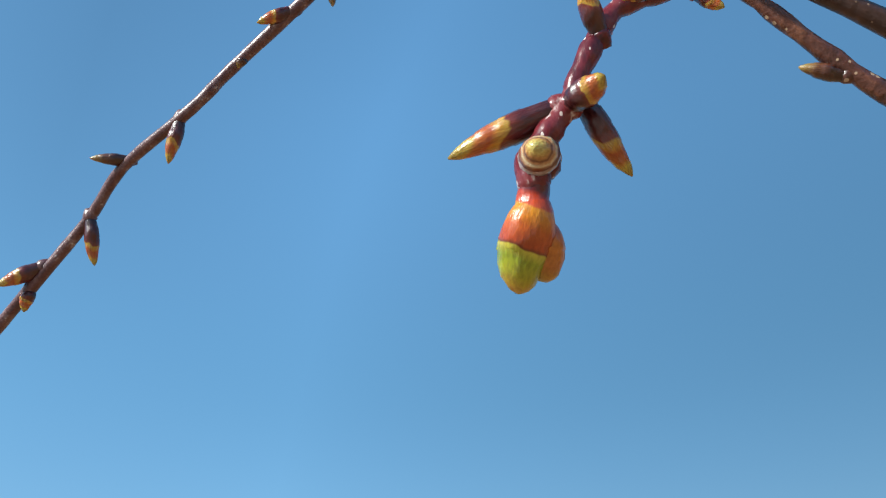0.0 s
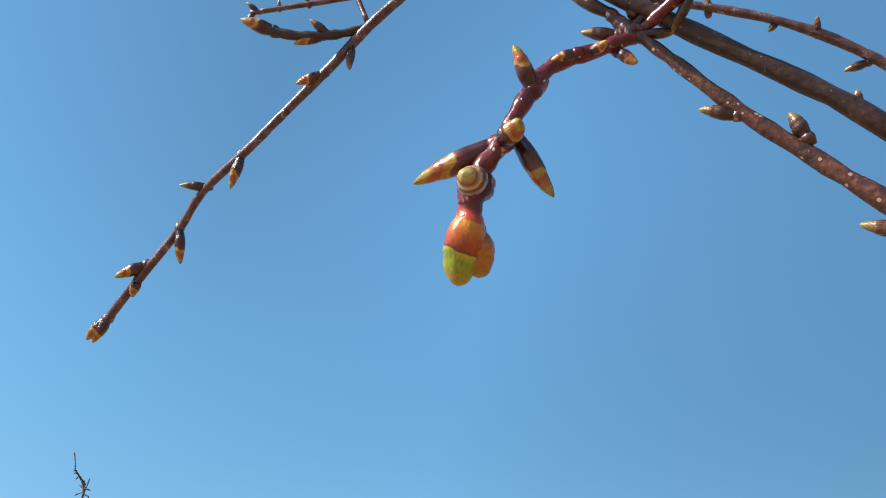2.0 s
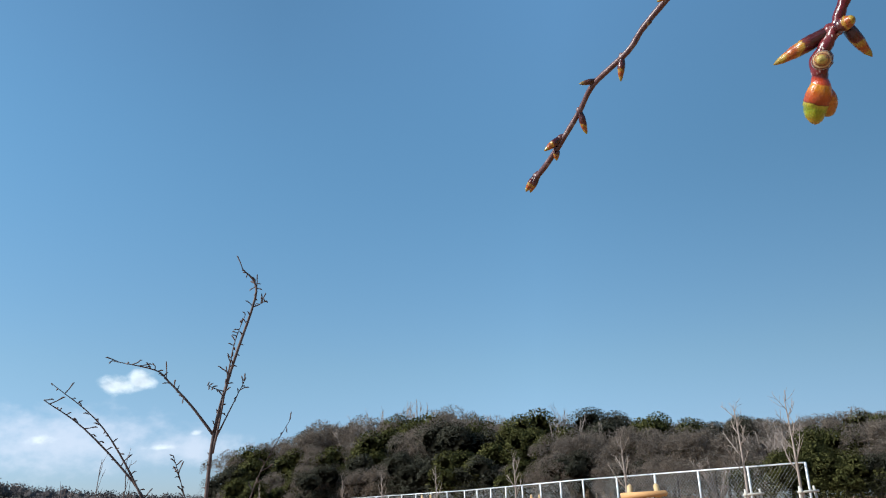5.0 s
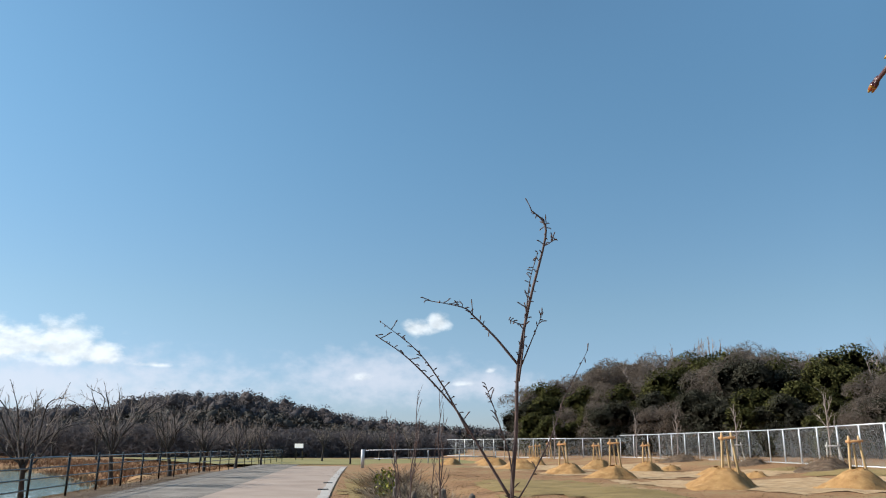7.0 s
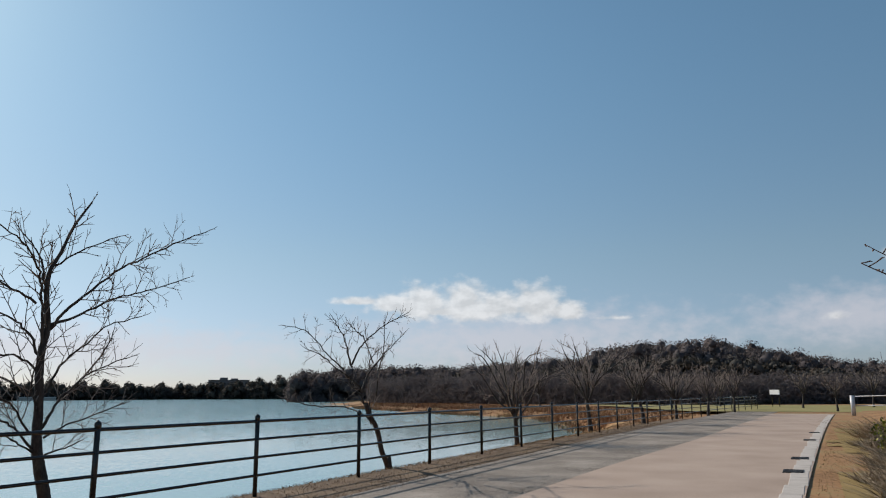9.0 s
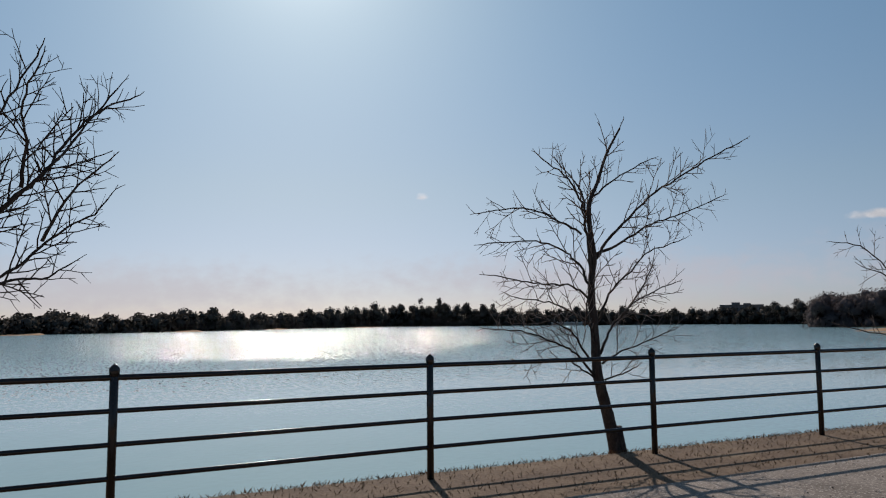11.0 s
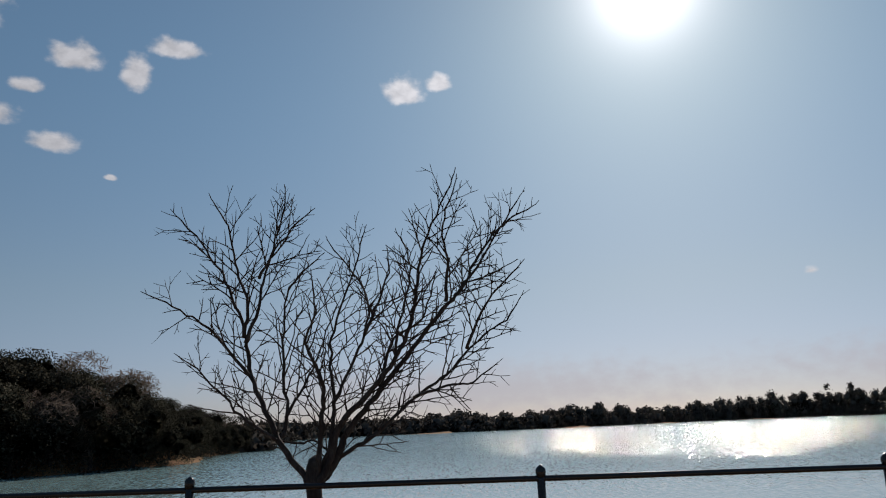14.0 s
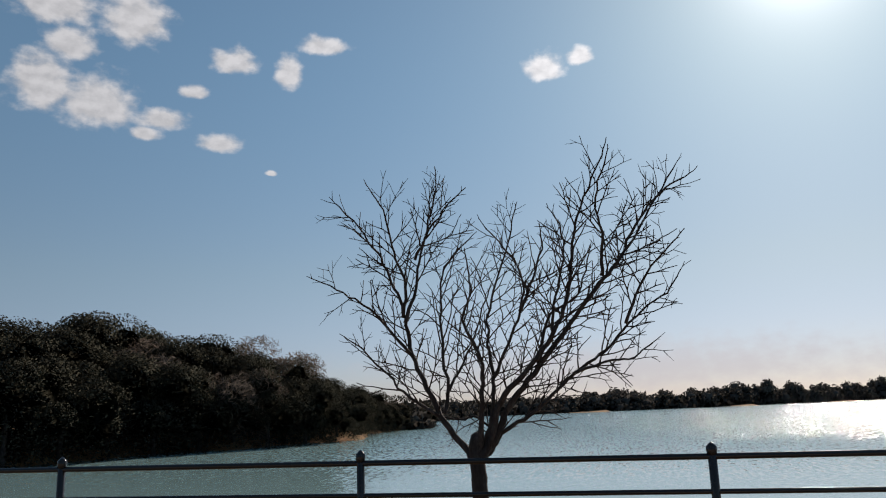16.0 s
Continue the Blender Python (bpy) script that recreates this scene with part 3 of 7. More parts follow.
def tube(shape, pts, sides=6, steps=1, lumps=0.0, tip=True):
    """A tapered round limb along (x, y, z, r)."""
    p = smooth_line(pts, steps)
    n = len(p)
    d = np.gradient(p[:, :3], axis=0)
    d /= np.linalg.norm(d, axis=1, keepdims=True) + 1e-12
    ref = np.array((0.31, 0.17, 0.93)) if abs(d[0] @ (0.31, 0.17, 0.93)) < 0.9 else np.array((1.0, 0.1, 0.0))
    verts = []
    for i in range(n):
        u = np.cross(d[i], ref)
        u /= np.linalg.norm(u)
        w = np.cross(d[i], u)
        ref = np.cross(u, d[i])
        a = np.arange(sides) * 2 * math.pi / sides
        r = p[i, 3] * (1 + lumps * rng.uniform(-1, 1, sides)[:, None]) if lumps else p[i, 3]
        verts.append(p[i, :3] + r * (np.cos(a)[:, None] * u + np.sin(a)[:, None] * w))
    verts = np.concatenate(verts)
    faces = [(i * sides + j, i * sides + (j + 1) % sides, (i + 1) * sides + (j + 1) % sides, (i + 1) * sides + j) for i in range(n - 1) for j in range(sides)]
    if tip:
        verts = np.vstack([verts, p[-1, :3] + d[-1] * p[-1, 3] * 0.8, p[0, :3]])
        k = n * sides
        faces += [((n - 1) * sides + j, (n - 1) * sides + (j + 1) % sides, k) for j in range(sides)]
        faces += [((j + 1) % sides, j, k + 1) for j in range(sides)]
    shape.add(verts, faces)


def grow(shape, line, length, level, r0, sides, up=0.25, spread=0.75, every=0.16, flat=1.0):
    """Side shoots along a limb, and their own shoots in turn."""
    p = np.asarray(line, float)
    seg = np.linalg.norm(np.diff(p[:, :3], axis=0), axis=1)
    total = seg.sum()
    pos, side = total * (0.22 if level > 1 else 0.12), rng.choice((-1, 1))
    while pos < total:
        i = min(int(np.searchsorted(np.cumsum(seg), pos)), len(seg) - 1)
        f = (pos - (seg[:i].sum())) / seg[i]
        at = p[i, :3] * (1 - f) + p[i + 1, :3] * f
        d = (p[i + 1, :3] - p[i, :3]) / seg[i]
        across = np.cross(d, (1.0, 0.0, 0.0)) * side * flat + rng.normal(0, 0.45, 3)
        across -= d * (across @ d)
        across /= np.linalg.norm(across) + 1e-9
        way = d * rng.uniform(0.6, 1.0) + across * spread * rng.uniform(0.7, 1.2) + np.array((0, 0, up))
        way /= np.linalg.norm(way)
        ln = length * rng.uniform(0.5, 1.15) * (1.0 - 0.55 * pos / total)
        r = min(r0, p[i, 3] * 0.7)
        knots = [at]
        bend = rng.normal(0, 0.16, 3)
        for k in range(3):
            way2 = way + bend * k + np.array((0, 0, up * 0.35 * k))
            knots.append(knots[-1] + way2 / np.linalg.norm(way2) * ln / 3)
        child = np.column_stack([np.array(knots), np.linspace(r, r * 0.5, 4)])
        tube(shape, child, sides, 1)
        if level > 1:
            grow(shape, child, length * 0.45, level - 1, r0 * 0.55, 3, up, spread, every * 0.5, flat)
        side = -side
        pos += every * rng.uniform(0.6, 1.5)


def quads(centres, size, flatten=1.0):
    """Small leaf or blade faces, tilted at random, as one Shape."""
    c = np.asarray(centres, float)
    n = len(c)
    s = np.broadcast_to(np.asarray(size, float), (n,))[:, None] * rng.uniform(0.6, 1.4, (n, 1))
    u = rng.normal(size=(n, 3))
    u /= np.linalg.norm(u, axis=1, keepdims=True)
    w = np.cross(u, rng.normal(size=(n, 3)))
    w /= np.linalg.norm(w, axis=1, keepdims=True)
    w *= flatten
    v = np.stack([c - u * s, c + w * s * 0.6, c + u * s, c - w * s * 0.6], 1).reshape(-1, 3)
    sh = Shape()
    sh.add(v, [(4 * i, 4 * i + 1, 4 * i + 2, 4 * i + 3) for i in range(n)])
    return sh


def blades(shape, at, height, width, lean=0.35):
    """Upright grass or reed blades on given points."""
    at = np.asarray(at, float)
    n = len(at)
    a = rng.uniform(0, 2 * math.pi, n)
    h = height * rng.uniform(0.5, 1.3, n)
    side = np.stack([np.cos(a), np.sin(a), 0 * a], 1) * width
    tip = at + np.stack([rng.normal(0, lean, n) * h, rng.normal(0, lean, n) * h, h], 1)
    v = np.stack([at - side, at + side, tip], 1).reshape(-1, 3)
    shape.add(v, [(3 * i, 3 * i + 1, 3 * i + 2) for i in range(n)])


# ground, lake, path
LAKE = np.array([(-8.9, -75), (-8.9, 10), (-9.1, 33), (-10.2, 41), (-14, 50), (-18, 59), (-22, 67), (-29, 74), (-37, 79), (-46, 88), (-64, 104), (-110, 170), (-170, 262), (-216, 338),
                 (-330, 335), (-430, 180), (-335, 90), (-245, 21), (-195, -38), (-135, -36), (-99, -25), (-76, -26), (-62, -22), (-53, -27), (-46, -32), (-37, -33), (-28, -50), (-22, -75)], float)
WATER_Z = -0.8


def lake_depth(x, y):
    """Distance to the shore, positive on the water."""
    p = np.stack([x, y], -1)
    best, inside = np.full(x.shape, 1e9), np.zeros(x.shape, bool)
    for a, b in zip(LAKE, np.roll(LAKE, -1, 0)):
        e = b - a
        t = np.clip(((p - a) @ e) / (e @ e), 0, 1)
        best = np.minimum(best, np.linalg.norm(p - a - t[..., None] * e, axis=-1))
        cross = (a[1] > y) != (b[1] > y)
        inside ^= cross & (x < (b[0] - a[0]) * (y - a[1]) / (b[1] - a[1] + 1e-12) + a[0])
    return np.where(inside, best, -best)


def ease(a, b, v):
    t = np.clip((v - a) / (b - a), 0, 1)
    return t * t * (3 - 2 * t)


def path_right(y):
    return -0.45 + 0.016 * y + 0.00028 * np.maximum(y - 10, 0) ** 2


def path_left(y):
    return -3.8 + 0.012 * y + 0.00016 * np.maximum(y - 10, 0) ** 2 - 0.3 * (1 - ease(14, 28, y))


def height(x, y):
    x, y = np.asarray(x, float), np.asarray(y, float)
    off = x - path_right(np.clip(y, -10, 60))
    far = 1 - ease(45, 75, y)
    z = far * 0.42 * ease(0.9, 4.6, off) + 0.38 * ease(14, 20, x)
    bump = np.sin(x * 1.7 + y * 0.6) * np.sin(y * 1.1 - x * 0.4) + 0.6 * np.sin(x * 3.9 + 1.0) * np.sin(y * 3.1)
    z = z + 0.035 * bump * ease(0.6, 3.0, off) * (x < 60)
    z = z + 4.0 * np.exp(-(((x - 62) / 30) ** 2 + ((y - 92) / 26) ** 2)) * (x > 15)
    z = z + 9.0 * np.exp(-(((x + 30) / 90) ** 2 + ((y - 290) / 60) ** 2))
    z = z + 2.5 * np.exp(-(((x + 60) / 30) ** 2 + ((y + 75) / 32) ** 2))
    d = lake_depth(x, y)
    z = np.where(d > -1.2, z * ease(-1.2, -0.9, -d) * 0 + (z + (-0.75 - z) * ease(-1.1, 0.0, d)), z)
    marsh = ease(-40, -2, d) * ease(38, 50, y) * (x < -5)
    z = z - 0.25 * marsh
    return np.where(d > 0, -0.75 - 0.9 * ease(0, 4, d), z)


def axis(dense_lo, dense_hi, step, far):
    mid = np.arange(dense_lo, dense_hi + 1e-6, step)
    out, k, s = [], dense_hi, step
    while k < far:
        s *= 1.22
        k += s
        out.append(k)
    low, k, s = [], dense_lo, step
    while k > -far:
        s *= 1.22
        k -= s
        low.append(k)
    return np.concatenate([low[::-1], mid, out])


gx, gy = axis(-12, 26, 0.4, 4000), axis(-6, 48, 0.5, 4000)
GX, GY = np.meshgrid(gx, gy, indexing="ij")
GZ = height(GX, GY)
sheet = Shape()
nx, ny = len(gx), len(gy)
ii, jj = np.meshgrid(np.arange(nx - 1), np.arange(ny - 1), indexing="ij")
k00 = (ii * ny + jj).ravel()
sheet.add(np.stack([GX, GY, GZ], -1).reshape(-1, 3), list(zip(k00, k00 + ny, k00 + ny + 1, k00 + 1)))
tagged(part("ground", sheet, M_GROUND), "dry tan ground of bare earth and winter grass", "ground", kind="structure")

water = Shape()
water.add([(-900, -400, WATER_Z), (-8.0, -400, WATER_Z), (-8.0, 46, WATER_Z), (-8.0, 500, WATER_Z), (-900, 500, WATER_Z)], [(0, 1, 2, 3, 4)])
tagged(part("water", water, M_WATER), "rippled blue-green lake water glittering in the sun", "lake", kind="structure")


def strip(name, left, right, y0, y1, step, lift, mat, label, cat):
    """A paved strip with real thickness that follows the ground."""
    ys = np.arange(y0, y1 + 1e-6, step)
    top = []
    for y in ys:
        top += [(left(y), y, lift), (right(y), y, lift)]
    n = len(ys)
    low = [(a, b, -0.12) for a, b, _ in top]
    faces = [(2 * i, 2 * i + 1, 2 * i + 3, 2 * i + 2) for i in range(n - 1)]
    m = 2 * n
    faces += [(2 * i, 2 * i + 2, m + 2 * i + 2, m + 2 * i) for i in range(n - 1)] + [(2 * i + 1, m + 2 * i + 1, m + 2 * i + 3, 2 * i + 3) for i in range(n - 1)]
    faces += [(0, m, m + 1, 1), (2 * n - 2, 2 * n - 1, m + 2 * n - 1, m + 2 * n - 2)]
    sh = Shape()
    sh.add(top + low, faces)
    return tagged(part(name, sh, mat, smooth=False), label, cat, kind="structure")


pavement = strip("pavement", path_left, path_right, -60, 58, 1.0, 0.03, M_CONCRETE, "pale beige concrete promenade beside the lake", "path")
strip("road", lambda y: -6.25 - 0.018 * min(max(y - 6, 0), 20) + 0.0006 * max(y - 26, 0) ** 2, path_left, -60, 66, 1.0, 0.018, M_ASPHALT, "rough grey asphalt lane along the fence", "road")
strip("verge", lambda y: -7.75 + 0.0006 * max(y - 26, 0) ** 2, lambda y: -6.22 - 0.018 * min(max(y - 6, 0), 20) + 0.0006 * max(y - 26, 0) ** 2, -60, 46, 1.0, 0.012, M_VERGE, "brown trodden verge between the lane and the bank", "verge")
lawn = Shape()
lawn.add([(-9, 64, 0.03), (34, 62, 0.03), (44, 92, 0.05), (-26, 96, 0.05)], [(0, 1, 2, 3)])
tagged(part("lawn", lawn, M_LAWN), "flat yellow-green winter lawn beyond the path", "lawn", kind="structure")

# pale edging slabs along the inland edge of the promenade
for k in range(54):
    y = -10.0 + k * 1.2
    x = float(path_right(y + 0.6)) - (0.03 if k % 4 else 0.0)
    slab = Shape()
    w, c = 0.30, 0.008
    slab.add([(x - w, y + 0.008, -0.1), (x, y + 0.008, -0.1), (x, y + 1.192, -0.1), (x - w, y + 1.192, -0.1),
              (x - w, y + 0.008, 0.031), (x, y + 0.008, 0.031), (x, y + 1.192, 0.031), (x - w, y + 1.192, 0.031),
              (x - w + c, y + 0.008 + c, 0.036), (x - c, y + 0.008 + c, 0.036), (x - c, y + 1.192 - c, 0.036), (x - w + c, y + 1.192 - c, 0.036)],
             [(0, 1, 5, 4), (1, 2, 6, 5), (2, 3, 7, 6), (3, 0, 4, 7), (4, 5, 9, 8), (5, 6, 10, 9), (6, 7, 11, 10), (7, 4, 8, 11), (8, 9, 10, 11)])
    part("edging_slab", slab, M_KERB, pavement, smooth=False)

# lake fence
FENCE_Y = [-12.95 + 2.82 * k for k in range(32)]


def fence_x(y):
    return -7.35 - 0.04 * min(max(y, -8), 4.5) + 0.0025 * min(max(y - 4.5, 0), 20) + 0.0011 * max(y - 24, 0) ** 2


def lake_fence():
    fence = tagged(empty("railing", (fence_x(0), 0, 0)), "dark brown steel railing with four horizontal bars", "railing")
    for y in FENCE_Y:
        x = fence_x(y)
        ground = 0.0
        sh = Shape()
        tube(sh, [(x, y, ground - 0.15, 0.034), (x, y, 1.11, 0.034)], 10)
        ob = part("post", sh, M_RAIL, fence)
        ob.matrix_parent_inverse = fence.matrix_basis.inverted()
        cap = Shape()
        tube(cap, [(x, y, 1.10, 0.036), (x, y, 1.13, 0.042), (x, y, 1.165, 0.042), (x, y, 1.185, 0.022)], 10)
        part("cap", cap, M_RAIL, ob)
    for z, r in ((1.09, 0.025), (0.83, 0.021), (0.57, 0.021), (0.31, 0.021)):
        sh = Shape()
        tube(sh, [(fence_x(y), y, z, r) for y in FENCE_Y], 8)
        ob = part("rail", sh, M_RAIL, fence)
        ob.matrix_parent_inverse = fence.matrix_basis.inverted()


lake_fence()


# bare cherry trees by the lake
def keep(ob, parent):
    ob.parent = parent
    ob.matrix_parent_inverse = parent.matrix_basis.inverted()
    return ob


def shoot(shape, at, way, length, r, level):
    """A crooked winter shoot: it zigzags from bud to bud, bends upwards, and bears shorter shoots and spurs by turns."""
    n = max(2, int(length / (0.075 if level > 1 else 0.055)))
    step = length / n
    pts, side = [(*at, r)], rng.choice((-1, 1))
    p, d = np.array(at, float), np.array(way, float) / np.linalg.norm(way)
    for k in range(n):
        f = (k + 1) / n
        kink = np.cross(d, (1.0, 0.0, 0.0)) * side * 0.13 + rng.normal(0, 0.075, 3) * (0.7, 1, 1) + np.array((0, 0, 0.035))
        d = d + kink
        d /= np.linalg.norm(d)
        p = p + d * step
        pts.append((*p, r * (1 - 0.5 * f)))
        if level > 0 and k < n - 1 and rng.uniform() < (0.72 if level > 1 else 0.6):
            out = np.cross(d, (1.0, 0.0, 0.0)) * side + rng.normal(0, 0.5, 3) * (1.1, 0.4, 0.4)
            out -= d * (out @ d)
            out /= np.linalg.norm(out) + 1e-9
            turn = rng.uniform(0.5, 0.95)
            child = d * math.cos(turn) + out * math.sin(turn) + np.array((0, 0, 0.2))
            ln = length * rng.uniform(0.3, 0.65) * (1.1 - 0.6 * f) if level > 1 else rng.choice((0.03, 0.05, 0.1, 0.16), p=(0.3, 0.25, 0.25, 0.2))
            shoot(shape, p, child, ln, max(r * 0.72, 0.0034), level - 1)
        side = -side
    tube(shape, pts, 5 if r > 0.008 else 4 if level else 3, 1, 0.0)


def dress(shape, line, length, every, start=0.25, level=2, r_most=0.0075):
    """Shoots by turns along a limb, longest in its lower half, and one that carries on from its end."""
    p = np.asarray(line, float)
    seg = np.linalg.norm(np.diff(p[:, :3], axis=0), axis=1)
    run = np.concatenate([[0], np.cumsum(seg)])
    total, pos, side = run[-1], run[-1] * start, rng.choice((-1, 1))
    while pos < total * 0.97:
        i = min(int(np.searchsorted(run, pos)) - 1, len(seg) - 1)
        f = (pos - run[i]) / seg[i]
        at = p[i] * (1 - f) + p[i + 1] * f
        d = (p[i + 1, :3] - p[i, :3]) / seg[i]
        out = np.cross(d, (1.0, 0.0, 0.0)) * side + rng.normal(0, 0.6, 3) * (1.3, 0.35, 0.35)
        out -= d * (out @ d)
        out /= np.linalg.norm(out) + 1e-9
        turn = rng.uniform(0.55, 1.0)
        way = d * math.cos(turn) + out * math.sin(turn) + np.array((0, 0, 0.12))
        shoot(shape, at[:3], way, length * rng.uniform(0.45, 1.15) * (1.1 - 0.55 * pos / total), min(at[3] * 0.62, r_most), level)
        side = -side if rng.uniform() < 0.8 else side
        pos += every * rng.uniform(0.55, 1.5)
    d = p[-1, :3] - p[-2, :3]
    shoot(shape, p[-1, :3], d, length * 0.3, min(p[-1, 3], r_most), 1)


def guided_tree(x, base, limbs, label, length, every, twig=None, depth=0.5, seed=1, thick=0.72):
    """A bare tree from its trunk and main limbs, each a line of (y, z); crooked shoots grow from them."""
    tree = tagged(empty("bare_tree", (x, base[0], base[1])), label, "tree", group="bare trees along the shore")
    global rng
    rng = np.random.default_rng(seed)
    fine = Shape()
    top = limbs[0][1][-2] if len(limbs[0][1]) < 9 else None
    for n, (r, line) in enumerate(limbs):
        if n and top and line[0][1] < top[1] + 0.3 and abs(line[0][0] - top[0]) < 0.3:
            line = [(top[0] * 0.85 + line[0][0] * 0.15, top[1] - 0.1)] + line
        out = 0.0 if n == 0 else rng.uniform(-depth, depth) * min(1.0, len(line) / 6)
        k = len(line)
        tip = 0.006 if n else (0.012 if k > 8 else r * 0.7)
        pts = np.array([(x + out * (i / (k - 1)) ** 1.2, y, z, r * (thick if n else 1.0) + (tip - r * (thick if n else 1.0)) * (i / (k - 1)) ** 0.7) for i, (y, z) in enumerate(line)])
        fineline = smooth_line(pts, 5)
        # the limbs are never straight: small elbows where old shoots broke away
        if n:
            fineline = fineline[: max(4, int(len(fineline) * 0.96))]
            fineline[1:-1, :3] += rng.normal(0, 0.007, (len(fineline) - 2, 3))
        sh = Shape()
        tube(sh, fineline, 10 if n == 0 else 7, 1, 0.07)
        if n == 0:
            flare = pts[0]
            for a in np.arange(5) * 2 * math.pi / 5 + 0.4:
                tube(sh, [(flare[0], flare[1], flare[2] + 0.62, r * 0.55), (flare[0] + math.cos(a) * r * 0.8, flare[1] + math.sin(a) * r * 0.8, flare[2] + 0.34, r * 0.42), (flare[0] + math.cos(a) * r * 1.9, flare[1] + math.sin(a) * r * 1.9, flare[2] + 0.16, r * 0.2)], 7, 3, 0.05)
        keep(part("trunk" if n == 0 else "limb", sh, M_BARK), tree)
        if n or k > 8:
            dress(fine, fineline, length, every, 0.5 if n == 0 else 0.2)
    keep(tagged(part("crown", fine, twig or M_TWIG_BACKLIT), kind="stuff"), tree)
    return tree


VASE_A = [
    (0.088, [(-0.72, -0.45), (-0.75, 0.15), (-0.77, 0.60), (-0.78, 0.90), (-0.80, 1.13), (-0.78, 1.27)]),
    (0.054, [(-0.88, 1.14), (-1.09, 1.40), (-1.25, 1.71), (-1.39, 2.02), (-1.45, 2.37), (-1.55, 2.68), (-1.71, 2.99), (-1.94, 3.32), (-2.31, 3.75)]),
    (0.024, [(-1.13, 1.45), (-1.44, 1.67), (-1.62, 1.90), (-1.92, 2.19)]),
    (0.022, [(-1.38, 2.02), (-1.70, 2.42), (-1.92, 2.58), (-2.2, 2.74)]),
    (0.026, [(-1.45, 2.37), (-1.42, 2.68), (-1.52, 3.00), (-1.60, 3.38), (-1.75, 3.65)]),
    (0.028, [(-1.43, 2.32), (-1.34, 2.63), (-1.30, 3.00), (-1.20, 3.44), (-1.16, 3.87)]),
    (0.02, [(-1.32, 2.92), (-1.10, 3.25), (-0.83, 3.47)]),
    (0.032, [(-1.08, 1.47), (-1.05, 1.64), (-1.09, 2.03), (-1.11, 2.44), (-1.06, 2.85), (-0.72, 3.25)]),
    (0.022, [(-1.05, 1.64), (-0.92, 1.89), (-0.82, 2.14), (-0.64, 2.66)]),
    (0.046, [(-0.74, 1.25), (-0.70, 1.61), (-0.68, 1.85), (-0.72, 2.05), (-0.81, 2.27), (-0.71, 2.55), (-0.75, 2.86)]),
    (0.034, [(-0.64, 1.42), (-0.61, 1.76), (-0.49, 2.01), (-0.34, 2.36), (-0.30, 2.66), (-0.46, 2.97), (-0.74, 3.31)]),
    (0.024, [(-0.61, 1.81), (-0.65, 2.15), (-0.62, 2.50), (-0.44, 3.02), (-0.36, 3.39)]),
    (0.024, [(-0.34, 2.36), (-0.17, 2.72), (-0.07, 3.03)]),
]
VASE_B = [
    (0.056, [(-0.64, 1.27), (-0.55, 1.57), (-0.30, 1.82), (-0.06, 2.12), (0.09, 2.38), (0.16, 2.73), (0.21, 3.04), (0.36, 3.40), (0.61, 3.88)]),
    (0.058, [(-0.61, 1.28), (-0.47, 1.55), (-0.25, 1.80), (0.09, 2.23), (0.39, 2.59), (0.59, 2.84), (0.80, 3.20), (1.05, 3.47), (1.38, 3.63)]),
    (0.026, [(0.42, 2.64), (0.45, 2.94), (0.42, 3.30), (0.55, 3.67)]),
    (0.026, [(0.27, 2.43), (0.59, 2.79), (0.90, 3.26), (1.19, 3.70)]),
    (0.04, [(-0.66, 1.15), (-0.54, 1.31), (-0.24, 1.49), (0.10, 1.79), (0.40, 2.00), (0.69, 2.30), (0.99, 2.51), (1.16, 2.76)]),
    (0.022, [(0.10, 1.78), (0.40, 1.88), (0.64, 1.91), (0.86, 2.07)]),
    (0.022, [(-0.06, 2.12), (-0.01, 2.47), (0.11, 2.88), (0.03, 3.24)]),
    (0.024, [(-0.20, 1.88), (-0.06, 2.32), (0.19, 2.48), (0.32, 2.89)]),
    (0.022, [(0.59, 2.20), (0.79, 2.60), (1.09, 2.91)]),
    (0.02, [(-0.66, 1.28), (-0.80, 1.44), (-0.95, 1.41), (-1.24, 1.48)]),
]
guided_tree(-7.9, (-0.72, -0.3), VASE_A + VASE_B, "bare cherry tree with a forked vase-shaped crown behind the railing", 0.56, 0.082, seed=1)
LEAN_A = [
    (0.09, [(6.62, -0.35), (6.58, -0.04), (6.50, 0.35), (6.40, 0.69), (6.34, 0.95), (6.32, 1.42), (6.29, 1.75), (6.30, 2.02), (6.34, 2.26), (6.29, 2.63), (6.30, 2.91), (6.42, 3.15), (6.57, 3.51), (6.79, 3.86)]),
    (0.028, [(6.27, 2.66), (6.23, 3.04), (6.17, 3.20), (6.03, 3.39)]),
    (0.02, [(6.34, 2.98), (6.71, 3.25), (7.17, 3.50)]),
    (0.034, [(6.35, 2.22), (6.64, 2.59), (7.08, 3.00), (7.55, 3.29), (8.06, 3.60), (8.55, 3.83)]),
    (0.032, [(6.37, 2.29), (6.82, 2.46), (7.37, 2.73), (7.97, 2.90), (8.94, 3.26)]),
    (0.034, [(6.29, 2.02), (6.20, 2.49), (6.07, 2.81), (5.87, 3.03), (5.61, 3.16), (5.15, 3.33)]),
    (0.024, [(6.17, 2.52), (5.85, 2.69), (5.62, 2.80), (5.34, 2.81), (5.02, 2.76)]),
    (0.028, [(6.28, 1.92), (6.13, 2.21), (5.93, 2.37), (5.57, 2.44), (4.95, 2.39)]),
    (0.024, [(6.28, 1.75), (6.03, 1.91), (5.74, 1.93), (5.39, 1.96), (4.97, 2.04)]),
]
